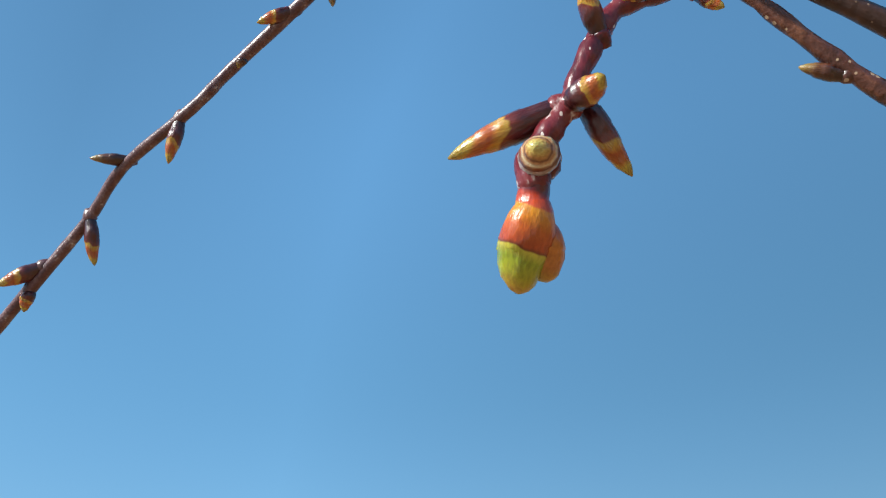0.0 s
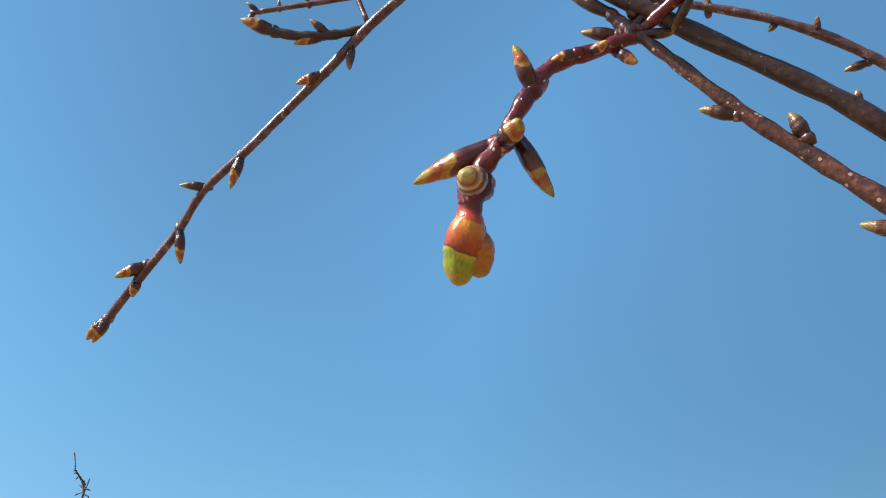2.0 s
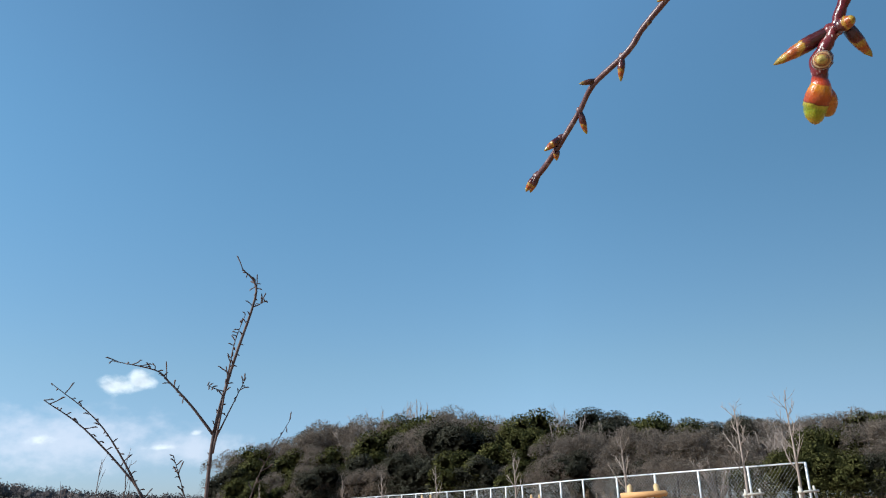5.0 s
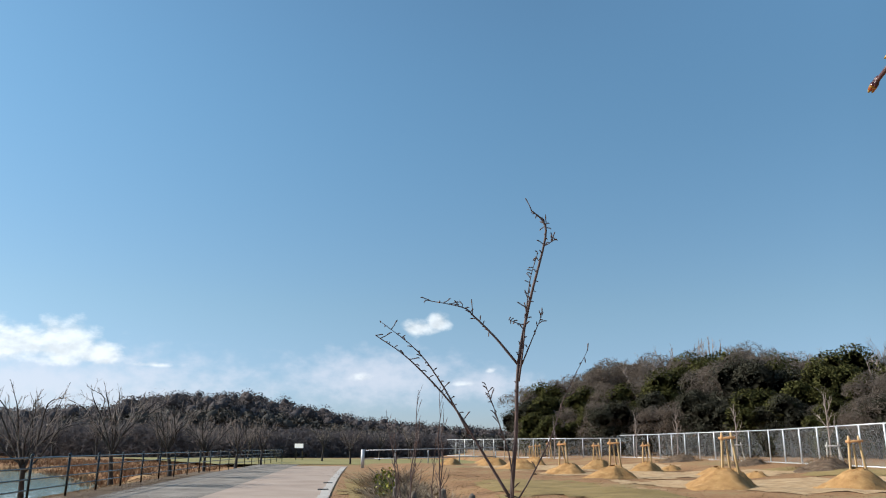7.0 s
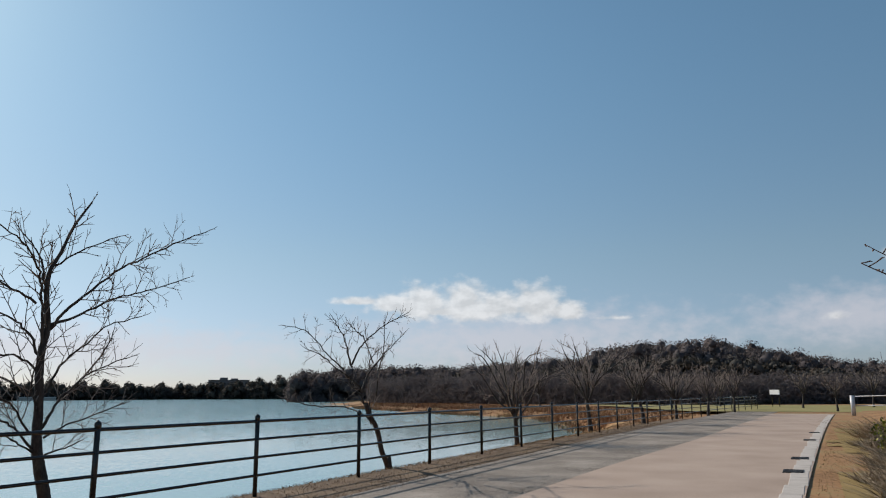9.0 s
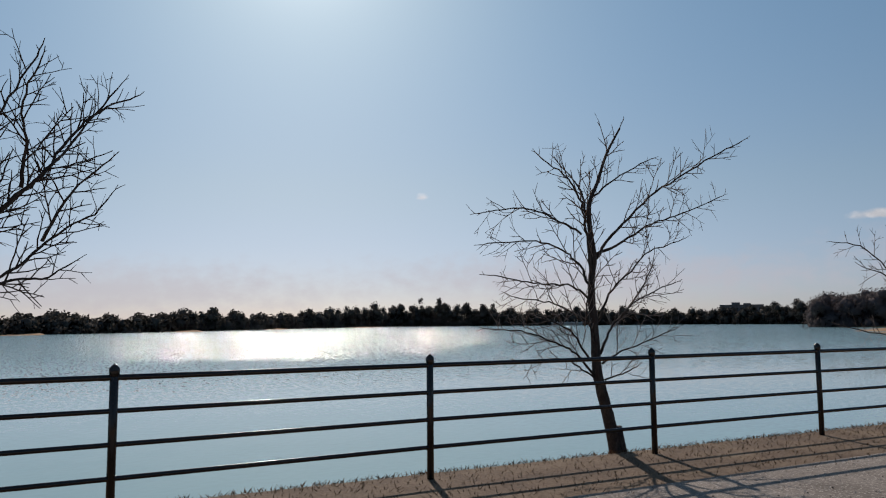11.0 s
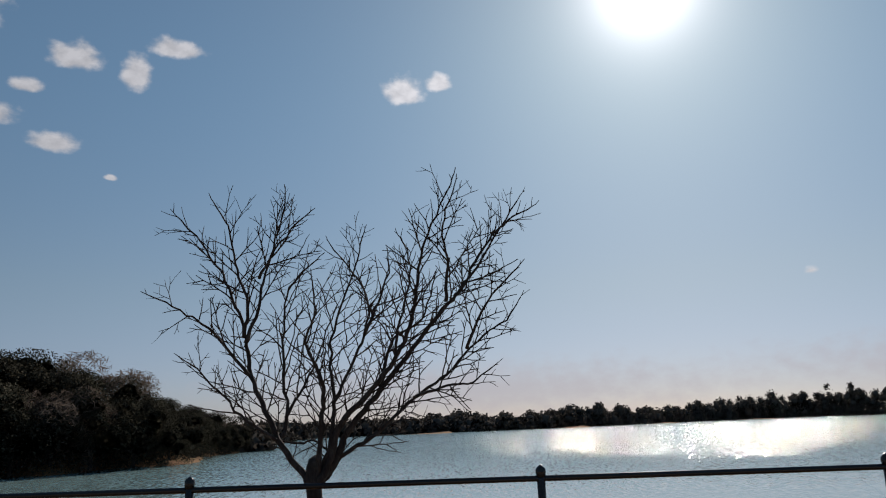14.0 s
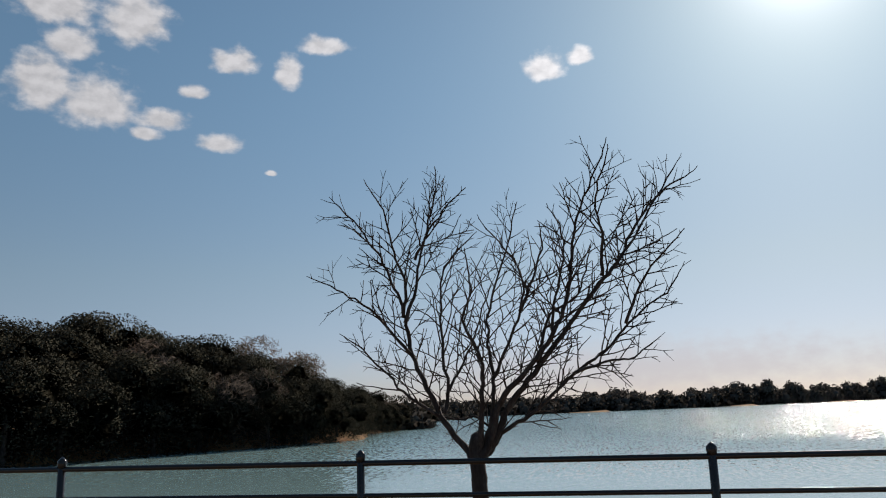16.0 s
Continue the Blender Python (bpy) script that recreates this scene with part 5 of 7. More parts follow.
def budding_tree():
    tree = tagged(empty("cherry_tree", (0.80, 0.02, 0.0)), "young cherry tree with swelling buds on reddish twigs", "tree")
    trunk = Shape()
    fork = (0.78, 0.03, 1.28)
    tube(trunk, [(0.80, 0.02, -0.15, 0.032), (0.80, 0.02, 0.0, 0.026), (0.79, 0.03, 0.6, 0.021), (*fork, 0.015)], 12, 4, 0.05)
    keep(part("trunk", trunk, M_BRANCH_DARK), tree)

    def branch(name, line, mat, buds=(), root=None, dark=False, label="", mids=6, knots=1.0):
        line = list(line)
        if root:
            line = line + [root] if root[4] else [root] + line
            line = [p[:4] for p in line]
        sh = Shape()
        p = smooth_line(line, mids)
        # slight swellings where the scars sit
        k = np.arange(len(p))
        p[:, 3] *= 1 + knots * (0.10 * np.sin(k * 1.9) + 0.08 * rng.uniform(-1, 1, len(p)))
        tube(sh, p, 12, 1, 0.03)
        for base, tip, half in buds:
            # swollen cushion where the bud sits
            b0, d = np.array(base), np.array(tip) - np.array(base)
            d /= np.linalg.norm(d)
            tube(sh, [(*(b0 - d * half * 1.2), half * 0.6), (*(b0 - d * half * 0.3), half * 0.92), (*(b0 + d * half * 0.25), half * 0.9), (*(b0 + d * half * 0.5), half * 0.72)], 10, 2, 0.05)
        ob = keep(part(name, sh, mat, None, label), tree)
        for base, tip, half in buds:
            length = (Vector(tip) - Vector(base)).length
            small = half < 0.0011
            b = part("bud", bud_mesh("bud", half, length, M_BUD_DARK if dark or small else M_BUD_ROUND if half > 0.0027 else M_BUD))
            b.matrix_world = aim(base, tip)
            b.parent = ob
            b.matrix_parent_inverse = Matrix.Identity(4)
        return ob

    low = (0.79, 0.03, 1.10)
    branch("main_branch", LINE_A, M_BRANCH_DARK, BUDS_A, (0.62, 0.05, 1.42, 0.005, 1), True, "dark brown main branch")
    branch("spur_branch", LINE_B, M_BRANCH_TAN, BUDS_B, (0.60, 0.05, 1.38, 0.005, 1), True, "brown branch speckled with pale pores")
    # short spurs that carry the buds at the fork
    for n in (7, 8, 9):
        branch("spur", [(*LINE_B[0][:3], 0.0017), (*[(a + b) / 2 + 0.0004 for a, b in zip(LINE_B[0][:3], BUDS_B[n][0])], 0.0015), (*BUDS_B[n][0], 0.0013)], M_BRANCH_GREY)
    branch("drooping_twig", LINE_C, M_BRANCH_GREY, BUDS_C, knots=0.35)
    branch("bud_twig", LINE_D, M_BRANCH_RED, BUDS_D, None, False, "wine-red twig with pale scars")
    branch("rising_twig", LINE_E, M_BRANCH_RED, BUDS_E, None, True)
    branch("long_twig", LINE_F, M_BRANCH_GREY, BUDS_F, (0.64, 0.04, 1.46, 0.004, 0), True)
    branch("upright_twig", LINE_G, M_BRANCH_TAN, BUDS_G, (0.60, 0.06, 1.40, 0.004, 0), True)
    branch("stub_twig", LINE_H, M_BRANCH_TAN, BUDS_H)
    branch("dark_twig", LINE_N, M_BRANCH_DARK, BUDS_N)
    branch("fine_twig", LINE_K, M_BRANCH_GREY, BUDS_K, None, True)
    branch("fine_twig", LINE_M, M_BRANCH_GREY, BUDS_M, None, True)
    branch("fine_twig", LINE_LW, M_BRANCH_GREY, BUDS_LW, None, True)
    branch("back_twig", LINE_I, M_BRANCH_GREY, (), (0.66, 0.05, 1.40, 0.004, 0))
    branch("back_twig", LINE_J, M_BRANCH_GREY, (), (0.66, 0.05, 1.38, 0.004, 0))
    stems = Shape()
    for end, r in (((0.62, 0.05, 1.42), 0.005), ((0.60, 0.05, 1.38), 0.005), ((0.64, 0.04, 1.46), 0.004), ((0.60, 0.06, 1.40), 0.004), ((0.66, 0.05, 1.40), 0.004), ((0.66, 0.05, 1.38), 0.004)):
        tube(stems, [(*low, 0.011), (0.74, 0.035, 1.26, 0.008), (*end, r)], 10, 5)
    keep(part("limb", stems, M_BRANCH_DARK), tree)
    # the swollen double bud at the end of the red twig
    for base, tip, half, mat, label in (((0.3098, 0.1990, 1.5976), (0.3160, 0.2081, 1.5844), 0.0037, M_BUD_FAT, "swollen orange and lime-green bud"),
                                        ((0.3131, 0.2014, 1.5944), (0.3185, 0.2047, 1.5860), 0.0031, M_BUD_LOBE, "brown-orange side lobe of the swollen bud"),
                                        ((0.3197, 0.1129, 1.6372), (0.3206, 0.1036, 1.6338), 0.0034, M_BUD_FAT, ""),
                                        ((0.3201, 0.1107, 1.6373), (0.3188, 0.1065, 1.6379), 0.0024, M_BUD, "")):
        length = (Vector(tip) - Vector(base)).length
        me = fat_bud(half, length, mat)
        b = part("swollen_bud", me, None, None, label)
        b.matrix_world = aim(base, tip)
        b.parent = tree
        b.matrix_parent_inverse = tree.matrix_basis.inverted()
    # the knobbly collar above it
    collar = Shape()
    tube(collar, [(0.3097, 0.1973, 1.6018, 0.0021), (0.3098, 0.1988, 1.5999, 0.0029), (0.3101, 0.1996, 1.5978, 0.0026), (0.3105, 0.2002, 1.5958, 0.0022)], 14, 4, 0.05)
    keep(part("bud_collar", collar, M_BRANCH_RED), tree)


def fat_bud(half, length, mat):
    prof = [(0.0, 0.46), (0.08, 0.52), (0.17, 0.58), (0.25, 0.60), (0.26, 0.66), (0.33, 0.82), (0.42, 0.95), (0.52, 1.0), (0.62, 0.99), (0.63, 0.94), (0.74, 0.88), (0.84, 0.72), (0.92, 0.54), (0.97, 0.36), (1.0, 0.10)]
    sides, v, f = 20, [], []
    for z, r in prof:
        for j in range(sides):
            a = 2 * math.pi * j / sides
            rr = half * r * (1 + 0.06 * math.sin(a * 2 + 1.0) + 0.035 * math.sin(a * 4 + 9 * z) + 0.02 * math.sin(a * 7 - 12 * z))
            v.append((rr * math.cos(a), rr * math.sin(a), length * (z + (0.05 * math.sin(a + 0.7) if 0.05 < z < 0.9 else 0))))
    n = len(prof)
    f = [(i * sides + j, i * sides + (j + 1) % sides, (i + 1) * sides + (j + 1) % sides, (i + 1) * sides + j) for i in range(n - 1) for j in range(sides)]
    f += [tuple(range(sides))[::-1], tuple((n - 1) * sides + j for j in range(sides))]
    sh = Shape()
    sh.add(v, f)
    return sh.mesh("swollen_bud", mat)


budding_tree()


# young saplings on the right
def sapling():
    tree = tagged(empty("sapling", (1.05, 4.38, 0.1)), "slender bare cherry sapling with knobbly upright shoots", "tree")
    fine = Shape()
    z0 = float(height(1.05, 4.38)) - 0.1
    lines = [("trunk", 0.019, [(1.06, 4.38, z0), (1.05, 4.383, 1.02), (1.04, 4.386, 1.15), (1.07, 4.38, 1.5), (1.09, 4.372, 1.9), (1.165, 4.355, 2.285), (1.265, 4.33, 2.675), (1.252, 4.335, 2.79), (1.19, 4.351, 2.855)]),
             ("limb", 0.011, [(1.034, 4.387, 1.14), (0.89, 4.43, 1.38), (0.715, 4.461, 1.655), (0.45, 4.497, 1.93), (0.245, 4.514, 2.072)]),
             ("limb", 0.008, [(0.80, 4.43, 1.5), (0.66, 4.47, 1.76), (0.50, 4.5, 1.98), (0.27, 4.52, 2.16)]),
             ("limb", 0.010, [(1.087, 4.373, 1.90), (0.96, 4.40, 2.06), (0.838, 4.432, 2.188), (0.765, 4.447, 2.248), (0.546, 4.483, 2.292)]),
             ("limb", 0.008, [(1.09, 4.37, 1.80), (1.112, 4.346, 1.98), (1.14, 4.338, 2.24), (1.165, 4.33, 2.42), (1.21, 4.317, 2.572)]),
             ("limb", 0.006, [(1.10, 4.36, 1.88), (1.18, 4.325, 2.08), (1.235, 4.313, 2.21)]),
             ("limb", 0.005, [(1.125, 4.344, 2.133), (1.09, 4.36, 2.145), (1.035, 4.366, 2.165)]),
             ("limb", 0.005, [(1.258, 4.33, 2.63), (1.285, 4.31, 2.64), (1.32, 4.29, 2.665)]),
             ("limb", 0.006, [(1.05, 4.38, 1.10), (1.138, 4.341, 1.247), (1.26, 4.308, 1.483), (1.336, 4.285, 1.702), (1.475, 4.241, 1.975)]),
             ("limb", 0.006, [(1.05, 4.38, 1.1), (1.03, 4.358, 1.341), (0.985, 4.372, 1.508), (0.93, 4.385, 1.679), (0.895, 4.393, 1.778)])]
    for name, r, line in lines:
        k = len(line)
        pts = [(*p, 0.85 * r * (1 - 0.74 * i / (k - 1))) for i, p in enumerate(line)]
        sh = Shape()
        tube(sh, pts, 8, 4, 0.08)
        keep(part(name, sh, M_SAPLING), tree)
        # short knobbly spurs, each ending in a bud
        for q in smooth_line(pts, 7)[8::1]:
            d = rng.normal(size=3) * (1, 0.5, 0.6)
            d /= np.linalg.norm(d)
            ln = rng.choice((0.015, 0.025, 0.04, 0.06), p=(0.45, 0.3, 0.18, 0.07))
            end = q[:3] + d * ln + (0, 0, ln * 0.5)
            tube(fine, [(*q[:3], 0.0035), (*((q[:3] + end) / 2 + rng.normal(0, 0.004, 3)), 0.0028), (*end, 0.0042), (*(end + d * 0.01), 0.0016)], 5)
    keep(tagged(part("crown", fine, M_SAPLING), kind="stuff"), tree)


sapling()


def thin_sapling(x, y, h, stems, label):
    z0 = float(height(x, y)) - 0.05
    tree = tagged(empty("sapling", (x, y, z0)), label, "tree", group="thin saplings in the planting bed")
    fine = Shape()
    for n in range(stems):
        a = rng.uniform(0, 6.28)
        d = rng.uniform(0.1, 0.45)
        pts = np.array([(x, y, z0, 0.011), (x + math.cos(a) * d * 0.3, y + math.sin(a) * d * 0.3, z0 + h * 0.45, 0.008), (x + math.cos(a) * d, y + math.sin(a) * d, z0 + h * rng.uniform(0.8, 1.0), 0.004)])
        line = smooth_line(pts, 5)
        line[1:-1, :2] += rng.normal(0, 0.012, (len(line) - 2, 2))
        sh = Shape()
        tube(sh, line, 6)
        keep(part("stem", sh, M_SAPLING), tree)
        dress(fine, line, 0.42, 0.13, 0.35, 1, 0.005)
    keep(tagged(part("crown", fine, M_SAPLING), kind="stuff"), tree)


for x, y, h, stems in ((1.25, 8.9, 2.0, 2), (0.95, 9.6, 2.1, 2), (1.0, 11.0, 2.1, 2), (1.55, 12.4, 1.8, 1)):
    thin_sapling(x, y, h, stems, "thin leafless sapling with fine twigs in the bed")


# sand mounds, tree supports, mulch heaps
def mound(x, y, rx, h, mat, label, cat, group):
    sh = Shape()
    z0 = float(height(x, y)) - 0.06
    v, f, rings, sides = [(x, y, z0 + h)], [], 9, 28
    ph = rng.uniform(0, 6.28, 4)
    for i in range(1, rings + 1):
        t = i / rings
        for j in range(sides):
            a = 2 * math.pi * j / sides
            r = rx * t * (1 + 0.12 * math.sin(2 * a + ph[0]) + 0.07 * math.sin(5 * a + ph[1]) + rng.normal(0, 0.015))
            z = h * (0.75 * (1 - ease(0.10, 1.0, t)) + 0.25 * (1 - t)) + (rng.normal(0, 0.022) if i < rings else -0.1)
            v.append((x + 0.28 * rx * (1 - t) + r * math.cos(a), y + r * math.sin(a), z0 + float(z)))
    f = [(0, 1 + j, 1 + (j + 1) % sides) for j in range(sides)]
    f += [(1 + (i - 1) * sides + j, 1 + i * sides + j, 1 + i * sides + (j + 1) % sides, 1 + (i - 1) * sides + (j + 1) % sides) for i in range(1, rings) for j in range(sides)]
    sh.add(v, f)
    ob = tagged(part("sand_mound" if cat == "mound" else "mulch_heap", sh, mat), label, cat, group=group)
    if cat != "mound":
        a, q = rng.uniform(0, 6.28, 420), np.sqrt(rng.uniform(0, 1, 420))
        lift = h * (1 - ease(0.10, 1.0, q)) + rng.uniform(0.0, 0.10, 420)
        part("brushwood", quads(np.column_stack([x + 0.25 * rx * (1 - q) + np.cos(a) * q * rx, y + np.sin(a) * q * rx, z0 + lift]), 0.13, 0.10), M_BANK, ob)
    return ob


def sand_patch(x0, x1, y0, y1, seed, mat=None, name="sand_patch", label="pale trodden sand spread round the mounds", cat="sand"):
    """Loose sand trodden out round the mounds, following the ground, with a ragged outline."""
    r2 = np.random.default_rng(seed)
    ph = r2.uniform(0, 6.28, 6)
    sh, step = Shape(), 0.35
    xs, ys = np.arange(x0, x1, step), np.arange(y0, y1, step)
    X, Y = np.meshgrid(xs, ys, indexing="ij")
    u, w = (X - x0) / (x1 - x0) * 2 - 1, (Y - y0) / (y1 - y0) * 2 - 1
    inside = 0.75 - u ** 2 - w ** 2 + 0.28 * np.sin(X * 1.1 + ph[0]) * np.sin(Y * 0.7 + ph[1]) + 0.22 * np.sin(X * 2.7 + Y + ph[2]) + 0.15 * np.sin(Y * 2.9 - X + ph[3])
    Z = height(X, Y) + 0.012 + np.clip(inside, -0.15, 0.3) * 0.05
    n = len(ys)
    cells = [(i * n + j, (i + 1) * n + j, (i + 1) * n + j + 1, i * n + j + 1) for i in range(len(xs) - 1) for j in range(n - 1) if inside[i, j] > -0.15]
    sh.add(np.stack([X, Y, Z], -1).reshape(-1, 3), cells)
    tagged(part(name, sh, mat or M_SANDY), label, cat, group=cat + " patches")


sand_patch(8.0, 18.5, 17.0, 25.0, 3)
sand_patch(8.0, 18.0, 25.5, 33.0, 5)
sand_patch(7.5, 17.5, 33.0, 46.0, 8)
for x0, x1, y0, y1, seed in ((3.6, 8.0, 13.0, 26.0, 12), (-0.1, 1.3, 6.0, 19.0, 14), (0.2, 1.6, 19.0, 36.0, 15), (16.5, 19.3, 16.0, 30.0, 16)):
    sand_patch(x0, x1, y0, y1, seed, M_OLIVE, "grass_patch", "olive-green patch of short winter grass", "grass")
MOUNDS = [(10.25, 19.8, 1.04, 0.52), (14.96, 29.1, 0.75, 0.38), (13.83, 19.3, 1.06, 0.60), (15.3, 18.9, 0.75, 0.30), (9.76, 26.6, 0.92, 0.44), (9.49, 31.2, 0.95, 0.45), (13.86, 33.4, 0.92, 0.50), (12.74, 36.6, 0.95, 0.55), (9.03, 37.6, 1.05, 0.50), (12.28, 46.7, 0.9, 0.55),
          (15.12, 26.4, 0.55, 0.20), (15.35, 34.0, 0.55, 0.24), (11.2, 20.9, 0.7, 0.50), (9.2, 44.5, 1.0, 0.5), (7.0, 47.0, 1.0, 0.45), (10.6, 53.0, 1.0, 0.5), (15.1, 58.0, 1.0, 0.5), (17.2, 17.2, 0.9, 0.28), (9.3, 10.0, 1.0, 0.3)]
for x, y, r, h in MOUNDS:
    mound(x, y, r * 1.12, h * 0.9 + 0.06, M_SAND, "rounded heap of loose ochre sand", "mound", "sand mounds")
for x, y, r, h in ((18.8, 40.3, 1.3, 0.40), (18.7, 33.0, 1.1, 0.38), (18.4, 27.1, 1.3, 0.48), (18.5, 21.9, 1.2, 0.42), (17.95, 20.1, 1.4, 0.38)):
    mound(x, y, r, h, M_HEAP, "low heap of dark brown mulch and brushwood", "mulch heap", "mulch heaps")


def support(x, y, turn, h, w, lift, label, wood=None, bar=None, third=True):
    """Two leaning stakes, a shorter third and a lashed cross bar."""
    z0 = float(height(x, y)) + lift - 0.25
    ob = tagged(empty("tree_support", (0, 0, 0)), label, "stake", group="tree supports")
    h += 0.25
    thick = 0.035 if third else 0.05
    for sx, lean, hh, r in ((-w / 2, -0.08, h, thick), (w / 2, 0.20, h, thick), (-w / 2 + 0.1, 0.12, h * 0.86, thick * 0.84)):
        dy = 0.0 if hh == h else 0.35
        if dy and not third:
            continue
        sh = Shape()
        tube(sh, [(sx + lean, dy, 0, r), (sx + lean * 0.3, dy * 0.4, hh * 0.7, r * 0.97), (sx, 0, hh + (0.25 if not third else 0.12), r * 0.93)], 10)
        part("stake", sh, wood or M_STAKE, ob)
    for z, dx in ((h - (0.02 if third else -0.10), 0.0), (h - 0.24, -0.05)):
        sh = Shape()
        tube(sh, [(-w / 2 - (0.09 if third else 0.16) + dx, -0.06, z, thick * 0.96), (w / 2 + (0.09 if third else 0.14) + dx, -0.06, z + 0.02, thick * 0.96)], 10)
        beam = part("cross_bar", sh, bar or M_STAKE_BAR, ob)
        if h < 1.7:
            break
    tie = Shape()
    tube(tie, [(-w / 2, -0.05, h - 0.07, thick * 1.32), (-w / 2, -0.05, h + 0.05, thick * 1.32)], 10)
    part("rope_lashing", tie, bar or M_STAKE_BAR, beam, "reddish rope lashing")
    ob.matrix_basis = pose(x, y, z0, 0, 0, turn)
    return ob


support(9.25, 9.68, -40, 0.95, 0.42, 0.1, "tall wooden tree support with an orange cross bar", third=False)
for x, y in ((19.0, 15.5), (18.95, 13.7), (19.2, 20.8), (20.3, 29.2), (21.4, 38.8)):
    support(x, y, -rng.uniform(15, 45), 0.85, 0.4, 0.0, "weathered pale grey tree support by the wire fence", M_STAKE_PALE, M_STAKE_PALE)
for x, y, h in ((10.70, 19.9, 1.27), (14.14, 19.4, 1.25), (10.0, 26.7, 1.18), (9.49, 31.3, 1.16), (14.1, 33.6, 1.16), (12.84, 36.7, 1.14), (12.6, 46.8, 1.17), (17.2, 60.5, 1.25), (15.1, 58.1, 1.2)):
    support(x, y, -rng.uniform(15, 45), h, 0.24, 0.0, "wooden tree support of lashed stakes standing in its sand heap")


def staked_tree(x, y, h):
    z0 = float(height(x, y)) - 0.1
    tree = tagged(empty("young_tree", (x, y, z0)), "pale leafless young tree tied to its stakes", "tree", group="young trees by the wire fence")
    sh, fine = Shape(), Shape()
    pts = [(x, y, z0, 0.05), (x + 0.05, y, z0 + h * 0.5, 0.034), (x, y, z0 + h, 0.008)]
    tube(sh, pts, 7, 4)
    keep(part("trunk", sh, M_TWIG_FAR), tree)
    grow(fine, smooth_line(pts, 4)[2:], 1.1, 2, 0.019, 4, every=0.24, up=0.55, spread=1.0)
    keep(tagged(part("crown", fine, M_TWIG_FAR), kind="stuff"), tree)


for x, y, h in ((19.0, 15.7, 3.5), (18.95, 13.9, 3.5), (19.2, 21.0, 3.0), (20.3, 29.4, 3.0), (21.5, 39.0, 3.0), (21.1, 45.4, 3.0), (20.7, 51.0, 3.0), (17.5, 60.0, 3.0)):
    staked_tree(x, y, h)


# wire fence behind the sand
def wire_fence(points, h, lift, label):
    fence = tagged(empty("wire_fence", (points[0][0], points[0][1], 0)), label, "fence")
    mesh = Shape()
    for (x0, y0), (x1, y1) in zip(points, points[1:]):
        length = math.hypot(x1 - x0, y1 - y0)
        n = max(1, round(length / 2.0))
        at = [(x0 + (x1 - x0) * k / n, y0 + (y1 - y0) * k / n) for k in range(n + 1)]
        for x, y in at[:-1]:
            sh = Shape()
            tube(sh, [(x, y, lift - 0.2, 0.035), (x, y, lift + h, 0.035)], 8)
            keep(part("post", sh, M_GALV), fence)
        for z in (0.04, h):
            sh = Shape()
            tube(sh, [(x0, y0, lift + z, 0.026), (x1, y1, lift + z, 0.026)], 8)
            keep(part("rail", sh, M_GALV), fence)
        step = 0.13
        for k in range(-int(h / step), int(length / step)):
            for a, b in ((k * step, k * step + h), (k * step + h, k * step)):
                za, zb = 0.0, h
                pa, pb = np.array((a, za)), np.array((b, zb))
                lo, hi = sorted((a, b))
                if lo < 0 or hi > length:
                    continue
                p0 = (x0 + (x1 - x0) * a / length, y0 + (y1 - y0) * a / length, lift + za, 0.0035)
                p1 = (x0 + (x1 - x0) * b / length, y0 + (y1 - y0) * b / length, lift + zb, 0.0035)
                tube(mesh, [p0, p1], 3, 1, 0, False)
    keep(tagged(part("wire_mesh", mesh, M_WIRE), kind="stuff"), fence)


wire_fence([(19.5, 14.0), (19.8, 24.0), (22.2, 37.0), (22.0, 52.0), (21.5, 56.0)], 1.62, 0.78, "grey galvanised chain-link fence behind the planting")
wire_fence([(21.5, 56.0), (15.3, 68.4), (11.7, 79.0)], 1.6, 0.6, "grey chain-link fence running back to the hill")


# barrier, sign, drain covers, planting bed
def barrier():
    ob = tagged(empty("barrier", (2.1, 55, 0)), "grey steel tubular barrier across the end of the path", "barrier")
    for x, y in ((2.1, 55), (4.4, 54.8), (6.7, 54.5), (8.9, 54.3), (11.5, 54.2)):
        sh = Shape()
        tube(sh, [(x, y, -0.1, 0.04), (x, y, 1.2, 0.04)], 10)
        keep(part("post", sh, M_WIRE), ob)
    for z in (1.18, 0.6):
        sh = Shape()
        tube(sh, [(2.1, 55, z, 0.032), (11.5, 54.2, z + 0.25, 0.032)], 10)
        keep(part("rail", sh, M_WIRE), ob)
    sh = Shape()
    sh.box((2.0, 54.9, -0.05), (2.25, 55.1, 1.25))
    keep(part("gate_pillar", sh, M_GALV), ob)


def board():
    ob = tagged(empty("sign_board", (-3.6, 85, 0)), "white notice board on two dark posts", "sign")
    sh = Shape()
    sh.box((-0.6, -0.05, 1.25), (0.6, 0.02, 1.72))
    part("panel", sh, M_WHITE, ob, smooth=False)
    for x in (-0.45, 0.45):
        sh = Shape()
        tube(sh, [(x, 0.06, 0, 0.04), (x, 0.06, 1.66, 0.04)], 8)
        part("post", sh, M_RAIL, ob)
    ob.matrix_basis = pose(-3.6, 85, 0, 0, 0, -40)


def drain(x, y):
    ob = tagged(empty("drain_cover", (x, y, 0.036)), "dark rectangular drain grating set in the path edge", "drain", group="drain covers")
    sh = Shape()
    sh.box((-0.18, -0.28, -0.03), (0.18, 0.28, 0.004))
    part("pit", sh, M_DRAIN, ob, smooth=False)
    for k in range(7):
        sh = Shape()
        sh.box((-0.17, -0.26 + k * 0.08, 0.0), (0.17, -0.23 + k * 0.08, 0.012))
        part("bar", sh, M_DRAIN, ob, smooth=False)


